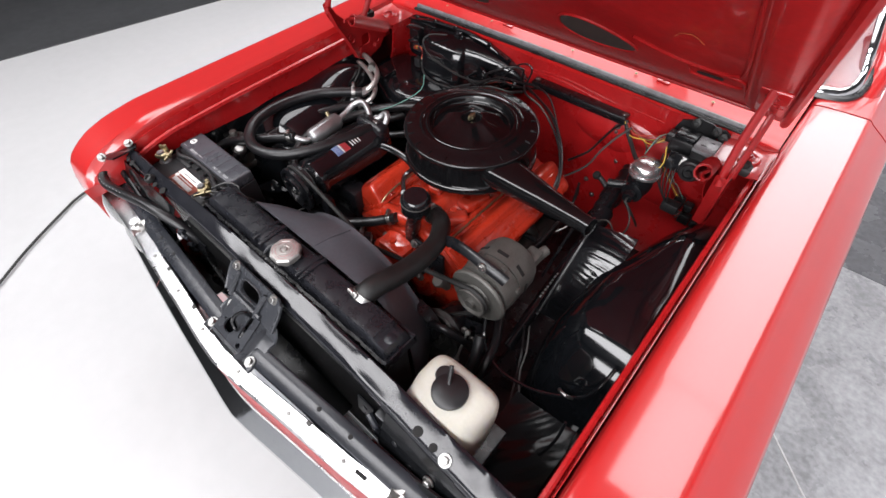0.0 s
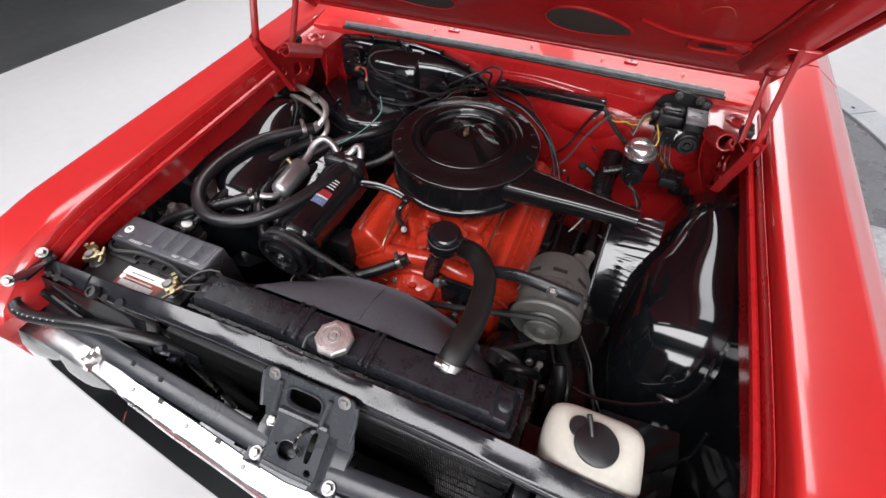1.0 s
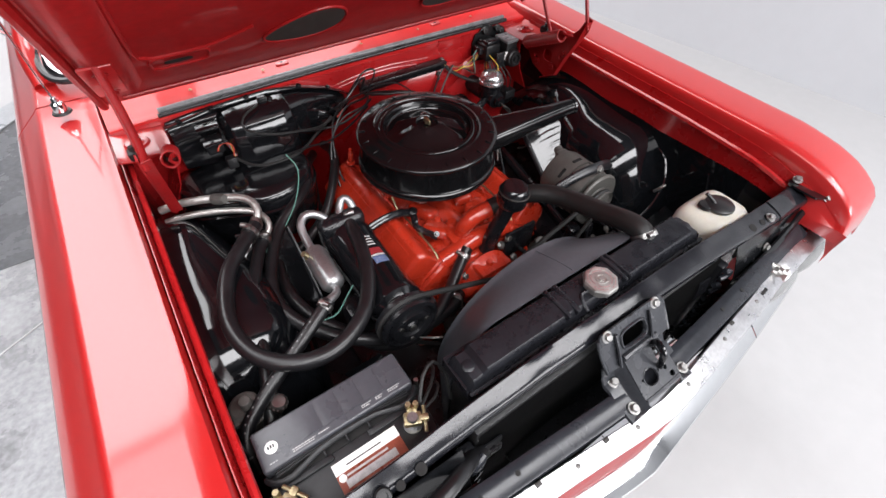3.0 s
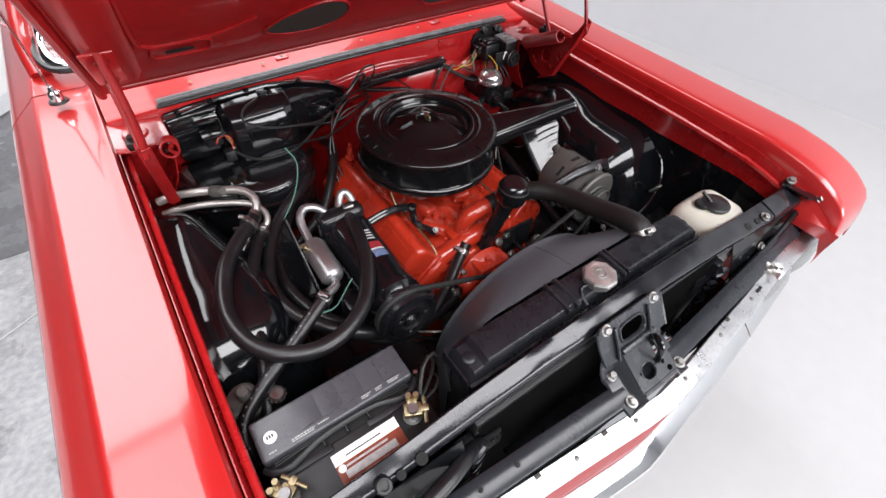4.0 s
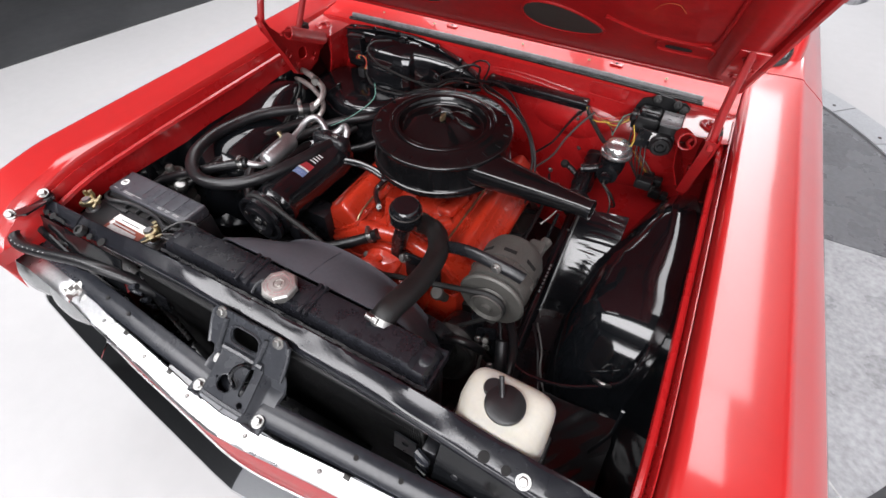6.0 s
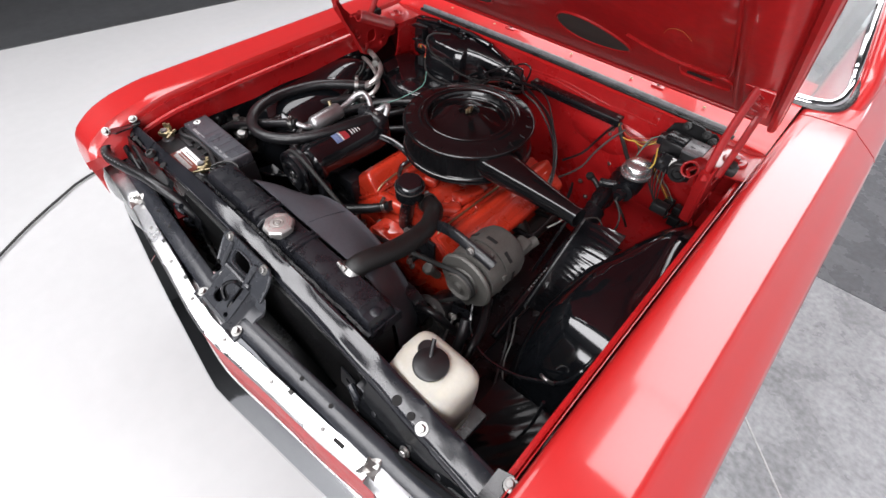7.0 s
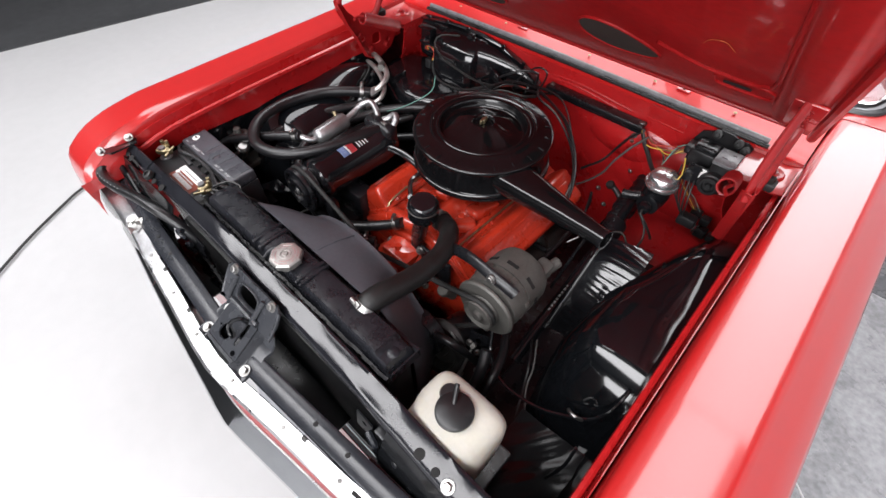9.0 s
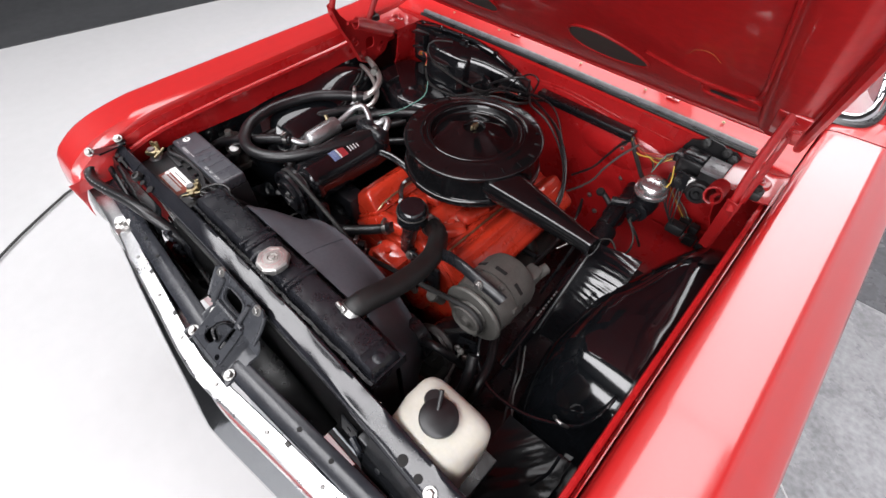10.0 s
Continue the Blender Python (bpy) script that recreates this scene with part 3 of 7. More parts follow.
part("pressed_dome", lathe([(0, 0.02), (0.05, 0.017), (0.085, 0.006), (0.1, 0)], along((0.28, 0.984, 0.79), (0, -1, 0)) @ Matrix.Diagonal((1.5, 0.6, 1, 1)), 32), RED_BAY, firewall)
part("pressed_dome", lathe([(0, 0.03), (0.09, 0.024), (0.13, 0.008), (0.15, 0)], along((0.44, 0.984, 0.72), (0, -1, 0)) @ Matrix.Diagonal((1.0, 0.8, 1, 1)), 32), RED_BAY, firewall)
for dz in (0.0, 0.036):
    part("stamped_line", tube([(0.285, 0.9795, 0.918 - dz), (0.385, 0.9795, 0.914 - dz)], 0.0019, 6, smooth_path=False), RED_BAY, firewall)
part("stamped_plate", block((0.285, 0.9795, 0.88), (0.385, 0.9835, 0.916), 0.001), RED_BAY, firewall, "stamped body plate painted red")

cowl_rows = []
for x in [-0.645 + 0.043 * k for k in range(31)]:
    crown = 0.006 * (1 - (x / 0.645) ** 2)
    cowl_rows.append([(x, y, z + crown) for y, z in ((0.984, 0.905), (0.985, 0.918), (0.99, 0.921), (1.005, 0.921), (1.012, 0.923), (1.03, 0.927), (1.055, 0.929), (1.07, 0.934), (1.095, 0.937), (1.11, 0.944), (1.15, 0.952), (1.25, 0.957), (1.34, 0.957))])
cowl = part("cowl_panel", thick(loft(cowl_rows), 0.002), RED_COWL_LIT, car, "red cowl panel under the raised hood")
strip = part("weatherstrip", tube([(-0.53, 1.0, 0.931), (-0.3, 1.0, 0.934), (0, 0.999, 0.937), (0.3, 1.0, 0.934), (0.56, 1.0, 0.931)], 0.0068, 12, 0.05), SEAL, cowl, "rubber cowl weatherstrip, its highlight coloured grey")
part("strip_base", tube([(-0.535, 0.9885, 0.924), (-0.3, 0.9885, 0.927), (0, 0.9875, 0.930), (0.3, 0.9885, 0.927), (0.565, 0.9885, 0.924)], 0.0055, 10, 0.05), SEAL_DARK, strip, "black inner lip of the weatherstrip")
for x in (-0.192, 0.324):
    part("cowl_tab", block((x - 0.018, 1.055, 0.934), (x + 0.018, 1.073, 0.9405), 0.003), RED, cowl)
    part("slot", block((x - 0.0035, 1.058, 0.938), (x + 0.0035, 1.068, 0.9412), 0.001), HOLE_SHADE, cowl)
for x in (-0.44, -0.25, 0.05, 0.25, 0.46):
    piece("cowl_screw", BOLT_COWL, cowl, pose(x, 1.05, 0.9335 + 0.006 * (1 - (x / 0.645) ** 2)))
for side in (-1, 1):
    shelf = loft([mirror([(0.54, y, 0.905), (0.58, y, 0.902 + 0.006), (0.62, y, 0.905), (0.655, y, top_z(y) - 0.02)], side) for y in (0.86, 0.9, 0.95, 0.985)])
    corner = part("cowl_corner", thick(shelf, 0.003), RED, car, "red hinge shelf at the cowl corner")
    part("corner_dimple", lathe([(0, 0.004), (0.012, 0.004), (0.016, 0.001), (0.024, 0.003), (0.028, 0)], pose(side * 0.6, 0.925, 0.909), 24), RED, corner)
    piece("corner_bolt", BOLT_RED, corner, pose(side * 0.6, 0.925, 0.9125))
    part("side_wall", thick(loft([mirror([(0.54, y, 0.905), (0.548, y, 0.85), (0.56, y, 0.8), (0.60, y, 0.72)], side) for y in (0.88, 0.93, 0.985)]), 0.003), RED_BAY, corner)

# hood
HOOD_HINGE = Vector((0, 0.995, 0.990))
HA = radians(39.3)


def hood_at(x, s, h=0.0):
    """s metres from the hinge line towards the hood's nose; h: depth below the skin."""
    y = HOOD_HINGE.y - s * math.cos(HA) - h * math.sin(HA)
    z = HOOD_HINGE.z + s * math.sin(HA) - h * math.cos(HA)
    return (x, y, z)


skin = loft([[hood_at(0.634 * u, s, -0.03 + 0.028 * u * u + 0.02 * (s / 1.2) ** 4 * 0) for u in [-1 + 0.1 * k for k in range(21)]] for s in (-0.01, 0.1, 0.3, 0.6, 0.9, 1.15, 1.21)])
hood = part("hood", thick(skin, 0.0016), RED, car, "raised red hood with a braced underside")


def hood_panel(holes):
    """The pressed inner panel with its openings."""
    out = [(-0.614, 0.0), (0.614, 0.0), (0.614, 1.19), (-0.614, 1.19)]
    m = Matrix.Translation(HOOD_HINGE) @ Matrix((( -1, 0, 0, 0), (0, -math.cos(HA), math.sin(HA), 0), (0, math.sin(HA), math.cos(HA), 0), (0, 0, 0, 1))) @ Matrix.Translation((0, 0, -0.012))
    return plate(out, holes, 0.002, m)


part("inner_panel", hood_panel([]), RED_HOOD_SHADED, hood, "pressed inner hood panel in shaded body red")


def hood_oval(x0, s0, rx, ry, lean, h, n=28):
    """Points of a lens-shaped outline on the inner panel, blunt towards the middle."""
    out = []
    for k in range(n):
        a = 2 * math.pi * k / n
        ex, es = rx * math.cos(a), ry * math.sin(a) * (1 - 0.3 * math.cos(a) * (1 if x0 > 0 else -1))
        out.append(hood_at(x0 + ex * math.cos(lean) - es * math.sin(lean), s0 + ex * math.sin(lean) + es * math.cos(lean), h))
    return out


for x0, lean in ((0.212, -0.26), (-0.188, 0.26)):
    bm = bmesh.new()
    bm.faces.new([bm.verts.new(p) for p in hood_oval(x0, 0.228, 0.09, 0.068, lean, 0.0150)])
    part("lining", thick(bm, 0.0012), LINING, hood, "dark brown felt lining behind the hood opening")
    part("opening_rim", tube(hood_oval(x0, 0.228, 0.094, 0.072, lean, 0.0135) + hood_oval(x0, 0.228, 0.094, 0.072, lean, 0.0135)[:1], 0.0034, 8, 0.03), RED_HOOD_SHADED, hood)
for x0 in (0.461, -0.452):
    bm = bmesh.new()
    bm.faces.new([bm.verts.new(hood_at(x0 + 0.027 * math.copysign(abs(math.cos(a)) ** 0.5, math.cos(a)), 0.203 + 0.0085 * math.copysign(abs(math.sin(a)) ** 0.7, math.sin(a)), 0.0148)) for a in [2 * math.pi * k / 20 for k in range(20)]])
    part("slot_shadow", thick(bm, 0.001), HOLE_SHADE, hood)


def hood_rib(a, b, w, d, name="brace"):
    (x0, s0), (x1, s1) = a, b
    way = Vector((x1 - x0, s1 - s0)).normalized()
    nx, ns = -way.y, way.x
    rows = []
    for x, s in ((x0, s0), ((x0 + x1) / 2, (s0 + s1) / 2), (x1, s1)):
        rows.append([hood_at(x + nx * q, s + ns * q, 0.012 + dd) for q, dd in ((-w / 2 - 0.014, 0), (-w / 2, d), (-w / 4, d + 0.003), (w / 4, d + 0.003), (w / 2, d), (w / 2 + 0.014, 0))])
    return part(name, thick(loft(rows), 0.0015), RED_HOOD_SHADED, hood)


def ridge(pts, r, flat=0.5, mat=RED_HOOD_SHADED):
    """A soft pressed bead on the inner panel."""
    return part("pressed_bead", tube([hood_at(x, s, 0.0135) for x, s in pts], r * flat, 8, 0.03), mat, hood)


for side in (-1, 1):
    hood_rib((side * 0.57, 0.12), (side * 0.57, 1.14), 0.05, 0.016, "side_brace")
    part("hood_flange", tube([hood_at(side * 0.624, s, 0.013) for s in (0.0, 0.4, 0.8, 1.2)], 0.010, 8, 0.2), RED_HOOD_SHADED, hood)
    ridge([(0.012 + side * (0.46 + 0.056 * math.copysign(abs(math.cos(a)) ** 0.5, math.cos(a))), 0.203 + 0.034 * math.copysign(abs(math.sin(a)) ** 0.5, math.sin(a))) for a in [2 * math.pi * k / 24 for k in range(25)]], 0.006)
    ridge([(side * 0.535, 1.0), (side * 0.53, 0.6), (side * 0.525, 0.30), (side * 0.51, 0.255), (side * 0.48, 0.24), (side * 0.40, 0.245), (side * 0.35, 0.27), (side * 0.31, 0.30)], 0.008)
    part("hinge_plate", add(bmesh.new(), block((-0.026, -0.085, -0.003), (0.026, 0.085, 0.004), 0.003), Matrix.Translation(hood_at(side * 0.585, 0.24, 0.032)) @ Matrix.Rotation(-HA, 4, "X")), RED_BAY, hood, "hinge mounting plate")
    for s in (0.18, 0.29):
        piece("hinge_bolt", BOLT_RED, hood, along(hood_at(side * 0.583, s, 0.036), (0, -math.sin(HA), -math.cos(HA))))
ridge([(-0.58, 0.035), (-0.3, 0.03), (0.0, 0.03), (0.3, 0.03), (0.58, 0.035)], 0.007, 0.6)
part("chalk_mark", tube([hood_at(x, s, 0.0145) for x, s in ((0.40, 0.375), (0.41, 0.40), (0.425, 0.413), (0.44, 0.41), (0.452, 0.382))], 0.0005, 6), CHALK, hood, "faint yellow inspection mark")

# hood hinges
for side in (-1, 1):
    m = Matrix(((0, 0, side, side * 0.598), (1, 0, 0, 0), (0, 1, 0, 0), (0, 0, 0, 1)))
    out = [(0.66, 1.025), (0.675, 1.03), (0.70, 0.985), (0.74, 0.945), (0.80, 0.925), (0.87, 0.905), (0.90, 0.87), (0.86, 0.82), (0.80, 0.80), (0.745, 0.83), (0.715, 0.90), (0.685, 0.955), (0.665, 0.99)]
    hinge = part("hood_hinge", plate(out, [(0.80, 0.87, 0.018, 0.018), (0.745, 0.885, 0.008, 0.008), (0.85, 0.85, 0.008, 0.008)], 0.004, m), RED_SHADED, car, "sprung hood hinge in shaded body red on the inner fender")
    part("flange", thick(loft([[(side * 0.594, y, z), (side * 0.575, y, z + 0.003)] for y, z in ((0.662, 1.02), (0.685, 0.955), (0.715, 0.90), (0.745, 0.83), (0.80, 0.80))]), 0.003), RED_SHADED, hinge)
    part("front_arm", tube([(side * 0.588, 0.665, 1.0), (side * 0.582, 0.678, 1.05), (side * 0.58, 0.70, 1.11), (side * 0.582, 0.735, 1.185)], 0.009, 10, flat=0.6), RED_SHADED, hinge)
    part("rear_arm", tube([(side * 0.596, 0.80, 0.93), (side * 0.596, 0.835, 0.98), (side * 0.595, 0.87, 1.04), (side * 0.594, 0.88, 1.085)], 0.009, 10, flat=0.6), RED_SHADED, hinge)
    turns = []
    a0, a1 = Vector((side * 0.548, 0.72, 0.972)), Vector((side * 0.545, 0.855, 0.905))
    way = (a1 - a0).normalized()
    e1 = way.orthogonal().normalized()
    e2 = way.cross(e1)
    n = 30
    for k in range(n * 10 + 1):
        ang = 2 * math.pi * k / 10
        turns.append(a0 + (a1 - a0) * k / (n * 10) + 0.0165 * (math.cos(ang) * e1 + math.sin(ang) * e2))
    part("coil_spring", tube(turns, 0.0026, 6, smooth_path=False), RED_SHADED, hinge, "tight coil spring painted red")
    part("spring_eye", tube([a0 + 0.01 * e1, a0 - way * 0.02, a0 - way * 0.035 + 0.01 * e2], 0.004, 6), RED_SHADED, hinge)
    part("spring_eye", tube([a1, a1 + way * 0.02, a1 + way * 0.03], 0.004, 6), RED_SHADED, hinge)
    for y, z in ((0.77, 0.845), (0.84, 0.835), (0.735, 0.90)):
        piece("hinge_bolt", BOLT_RED, hinge, along((side * 0.593, y, z), (-side, 0, 0)))
    stop = thing("hood_stop", (side * 0.607, 0.835, 0.93), "black rubber hood stop with a fastening nut", "bumper stop", "hood stops")
    part("rubber_block", block((side * 0.607 - 0.014, 0.825, 0.925), (side * 0.607 + 0.014, 0.855, 0.945), 0.005), RUBBER_MATT, stop)
    part("nut", lathe([(0, 0.01), (0.008, 0.01), (0.008, 0)], pose(side * 0.607, 0.838, 0.945), 6), DARK_STEEL, stop)

# antenna
ant = thing("antenna", (-0.715, 1.085, 0.945), "chrome radio antenna on the red fender", "antenna")
part("base_gasket", lathe([(0, 0.006), (0.019, 0.004), (0.021, 0)], pose(-0.715, 1.085, 0.944), 24), RUBBER_MATT, ant)
part("base_cap", lathe([(0, 0.032), (0.006, 0.032), (0.008, 0.022), (0.013, 0.018), (0.015, 0.006), (0.015, 0.0)], pose(-0.715, 1.085, 0.949), 24), CHROME, ant)
part("mast", tube([(-0.715, 1.085, 0.975), (-0.722, 1.125, 1.2), (-0.735, 1.19, 1.6)], 0.0028, 8, 0.1), CHROME, ant)

# ---- engine bay shell ----
def apron_surface(side):
    """Black inner fender with the moulded suspension tower."""
    rows = []
    ys = [0.02 + 0.011 * k for k in range(88)]
    for y in ys:
        t = top_z(y)
        row = []
        for k in range(41):
            v = k / 40
            z = (t - 0.05) - v ** 1.15 * 0.50
            depth = t - 0.13 - z
            x = 0.652 - 0.03 * v
            u = y - 0.56
            span = 0.40 if u > 0 else min(0.40, 0.24 + 0.6 * depth)
            end = max(0.0, 1 - (abs(u) / span) ** 2.2) ** 0.8 if u > 0 else 1 / (1 + math.exp(-(y - max(0.2, 0.42 - 1.15 * depth)) / 0.029))
            bow = math.sqrt(max(0.0, 1 - (1 - min(1.0, depth / 0.12)) ** 2))
            swell = 0.012 * end * bow * (1 + 0.2 * min(1.0, depth / 0.3))
            ripple = 0.0025 * math.sin(70 * z + 12 * y) * (1 if y < 0.2 and depth > 0.16 else 0)
            dent = 0.0012 * math.sin(23 * y + 9 * z) * math.sin(17 * z + 1.3)
            row.append((side * (x - swell + ripple + dent), y, z))
        rows.append(row)
    return thick(loft(rows), 0.002)


for side in (-1, 1):
    apron = part("inner_fender", apron_surface(side), APRON, car, "glossy black inner fender with a domed suspension tower")
    part("frame_rail", block((min(side * 0.36, side * 0.6), -0.02, 0.36), (max(side * 0.36, side * 0.6), 1.0, 0.44), 0.015), BLACK_SATIN, car)
part("crossmember", block((-0.6, -0.02, 0.3), (0.6, 1.0, 0.37), 0.02), BLACK_SATIN, car)

CREST = [(0.215, 0.52), (0.24, 0.60), (0.27, 0.665), (0.30, 0.712), (0.33, 0.750), (0.36, 0.778), (0.39, 0.793), (0.43, 0.80), (0.49, 0.80), (0.55, 0.80), (0.61, 0.803), (0.67, 0.807), (0.72, 0.805), (0.78, 0.79), (0.84, 0.762), (0.90, 0.715), (0.985, 0.63)]


def crest_z(y):
    return sum(interp(y + 0.005 * k, CREST) for k in range(-4, 5)) / 9


def dome_point(y, u):
    """u runs from the fender rail (0) over the crown down to the chassis (1)."""
    width = interp(y, [(0.2, 0.175), (0.4, 0.205), (0.55, 0.195), (0.7, 0.145), (0.8, 0.115), (0.985, 0.09)])
    a = 0.5 * math.pi * u
    x = 0.653 - width * math.sin(a) ** 0.92
    z = crest_z(y) - 0.2 * (1 - math.cos(a)) ** interp(y, [(0.3, 1.3), (0.5, 1.75), (0.7, 1.35), (0.9, 1.25)])
    z += 0.016 * math.exp(-((x - 0.58 + 0.2 * (y - 0.68)) / 0.045) ** 2 - ((y - 0.70) / 0.1) ** 2)
    dent = 0.0007 * math.sin(19 * y + 17 * x) * math.sin(22 * x + 2) + 0.00022 * math.sin(63 * y - 31 * x + 1.1)
    return x, y, z + dent - (0.12 if u >= 1 else 0.0)


def crinkle(v, u, seed):
    """Sharp folds running across a stretched sheet, in -1..1."""
    w = 0.0
    for k, (f, g) in enumerate(((11.0, 2.2), (19.0, -3.1), (31.0, 4.3))):
        q = f * v + g * u * u + seed + 1.3 * k + 0.7 * math.sin(5 * u + 3 * v + k)
        w += (1 - 2 * abs(((q / 2.2) % 1.0) * 2 - 1)) / (1.2 + 0.9 * k)
    return 0.6 * w


for side in (-1, 1):
    rows = []
    for k in range(116):
        y = 0.215 + 0.77 * k / 115
        rows.append([(side * p[0], p[1], p[2]) for p in (dome_point(y, j / 22) for j in range(23))])
    part("wheelhouse_dome", thick(loft(rows), 0.002), APRON, car, "glossy black stepped wheelhouse dome")
    rows = []
    for k in range(64):
        v = k / 63
        row = []
        for j in range(25):
            u = j / 24
            edge = math.sin(math.pi * min(1.0, 0.08 + u)) ** 0.5
            fold = 0.0022 * crinkle(0.45 * v - 0.4 * u, 0.8 * u, 2.0 * side) * edge
            row.append((side * (0.475 + 0.176 * u), 0.015 + 0.225 * v, 0.548 + 0.02 * u * u + 0.052 * v + 0.004 * math.sin(5 * v + 3 * u) + fold))
        rows.append(row)
    part("splash_fold", thick(loft(rows), 0.002), SPLASH, car, "creased glossy black splash panel")

# crinkled covers over the control arms
for side in (-1, 1):
    cover = []
    for k in range(91):
        v = k / 90
        row = []
        for j in range(19):
            u = j / 18
            fold = 0.0008 * crinkle(3.3 * v + 0.2 * u, 0.5 * u, 0.6) * math.sin(math.pi * min(1.0, 1.15 * (1 - u) + 0.05)) ** 0.7
            row.append((side * (0.392 + 0.112 * u), 0.462 + 0.205 * v - 0.012 * u, 0.568 + 0.037 * u + 0.200 * (v - 0.12 * v * v) + 0.004 * math.sin(math.pi * u) + fold))
        cover.append(row)
    sheet = solo("control_arm_cover", thick(loft(cover), 0.003), BLACK_GLOSS, "crinkled glossy black cover over the control arm", "cover", "control arm covers")
    part("edge_bar", tube([(side * 0.388, 0.455, 0.566), (side * 0.388, 0.56, 0.655), (side * 0.388, 0.67, 0.742)], 0.0075, 8, flat=0.6), BLACK_SATIN, sheet, "black clamping bar along the cover")

# radiator support
support = thing("radiator_support", (0, 0, 0.5), "glossy black radiator support panel across the nose", "support panel")


def bar(xs, prof, name, parent, mat, label="", t=0.0025):
    rows = [[(x, y0, z0) for y0, z0 in prof(x)] for x in xs]
    return part(name, thick(loft(rows), t), mat, parent, label)


def top_bar(x):
    e = abs(x)
    lift = 0.016 * max(0.0, 1 - (e / 0.42) ** 4)
    sway = -0.01 * (e / 0.6) ** 2
    z = 0.866 + lift
    z += 0.0012 * math.sin(17 * x + 1) * math.sin(9 * x)
    f = -0.006 * (x / 0.4)
    dent = 0.0016 * math.exp(-((x - 0.22) / 0.02) ** 2) - 0.002 * math.exp(-((x - 0.31) / 0.03) ** 2) + 0.0012 * math.exp(-((x + 0.06) / 0.03) ** 2)
    wave = 0.0011 * math.sin(43 * x) * math.sin(11 * x + 0.6) + 0.0008 * math.sin(97 * x + 2) * (1 if x > 0.1 else 0.35)
    out = [(0.016 + sway, z - 0.034), (0.016 + sway, z - 0.006), (0.0145 + sway, z - 0.002), (0.012 + sway, z - 0.001)]
    for k in range(1, 7):
        u = k / 6
        out.append((0.012 - (0.029 - f) * u + sway, z - 0.001 - 0.0118 * u + 0.0005 * math.sin(math.pi * u) + (dent + wave) * math.sin(math.pi * u)))
    return out + [(-0.0195 + f + sway, z - 0.0155), (-0.021 + f + sway, z - 0.02), (-0.0215 + f + sway, z - 0.03), (-0.016 + f + sway, z - 0.038)]

bar([-0.53 + 0.02 * k for k in range(54)], top_bar, "top_bar", support, RAIL_BLACK, "glossy black top rail with dents")
for side in (-1, 1):
    eb = bar([side * (0.522 + 0.0155 * k) for k in range(8)], lambda x: [(y - (0.0015 if z < 0.85 else 0.0), z + 0.0024) for y, z in top_bar(x)], "end_bracket", support, RAIL_BLACK, "black end bracket bolted to the fender")
    part("bracket_ear", plate([(-0.02, -0.05), (0.012, -0.065), (0.022, -0.05), (0.016, 0.012), (0.002, 0.02), (-0.02, 0.012)], [], 0.004, pose(side * 0.636, -0.002, 0.872, 0, side * 8, 0) @ Matrix.Diagonal((side, 1, 1, 1))), BLACK_GLOSS, support)
    piece("fender_bolt", BOLT, support, along((side * 0.643, 0.004, 0.878), (-side * 0.4, -0.2, 1)))
    piece("fender_bolt", BOLT, support, along((side * 0.655, -0.066, 0.868), (-side * 0.6, -0.5, 0.7)))
    for dx, dy, r in ((0.61, -0.02, 0.006), (0.43, -0.018, 0.009), (0.465, -0.02, 0.007)):
        part("drilled_hole", lathe([(0, 0.0012), (r, 0.0012), (r, 0)], along((side * dx, dy - 0.002, 0.8575 if dx > 0.55 else 0.8558), (0, -0.38, 0.92)), 16), HOLE_SHADE, support)
    if side < 0:
        part("rubber_plug", lathe([(0, 0.007), (0.006, 0.007), (0.0065, 0.011), (0.0105, 0.0105), (0.0125, 0.006), (0.0125, 0)], along((side * 0.492, -0.020, 0.856), (0, -0.36, 0.93)), 20), RUBBER_MATT, support)
        part("pressed_slot", add(tube([(-0.585, -0.022, 0.8575), (-0.56, -0.022, 0.8575), (-0.545, -0.024, 0.857)], 0.004, 8, flat=0.4), lathe([(0, 0.0012), (0.008, 0.001), (0.008, 0)], along((-0.588, -0.022, 0.8575), (0, -0.38, 0.92)), 14)), HOLE_SHADE, support)
    else:
        piece("clip_screw", BOLT, support, along((0.492, -0.024, 0.857), (0, -0.36, 0.93)))
    part("side_post", block((min(side * 0.335, side * 0.6), 0.0, 0.4), (max(side * 0.335, side * 0.6), 0.012, 0.84), 0.004), BLACK_SATIN, support)
    piece("support_bolt", BOLT, support, along((side * 0.482, -0.0555, 0.7945), (0, -0.92, 0.38)))
    # sheet that closes the nose beside the condenser, and its folded edge
    sheet = []
    for k in range(15):
        x = 0.365 + 0.0195 * k
        dent = 0.0015 * math.sin(61 * x) * math.sin(23 * x + side)
        sheet.append(mirror([(x, -0.030, 0.845), (x, -0.038 + dent, 0.828), (x, -0.047 - dent, 0.81), (x, -0.055 + dent, 0.79), (x, -0.062, 0.77), (x, -0.07, 0.70), (x, -0.07, 0.60)], side))
    baffle = part("side_baffle", thick(loft(sheet), 0.002), SPLASH, support, "black closing sheet beside the condenser")
    part("baffle_fold", tube(mirror([(0.36, -0.074, 0.774), (0.45, -0.07, 0.783), (0.54, -0.062, 0.80), (0.625, -0.05, 0.825)], side), 0.009, 8, 0.03, flat=0.5), SPLASH, baffle)
    for x, y, z in ((0.40, -0.052, 0.80), (0.44, -0.059, 0.78), (0.55, -0.048, 0.81)):
        part("stamped_hole", lathe([(0, 0.0012), (0.005, 0.001), (0.006, 0)], along(mirror([(x, y, z)], side)[0], (0, -0.92, 0.38)), 14), BLACK_SATIN, baffle)


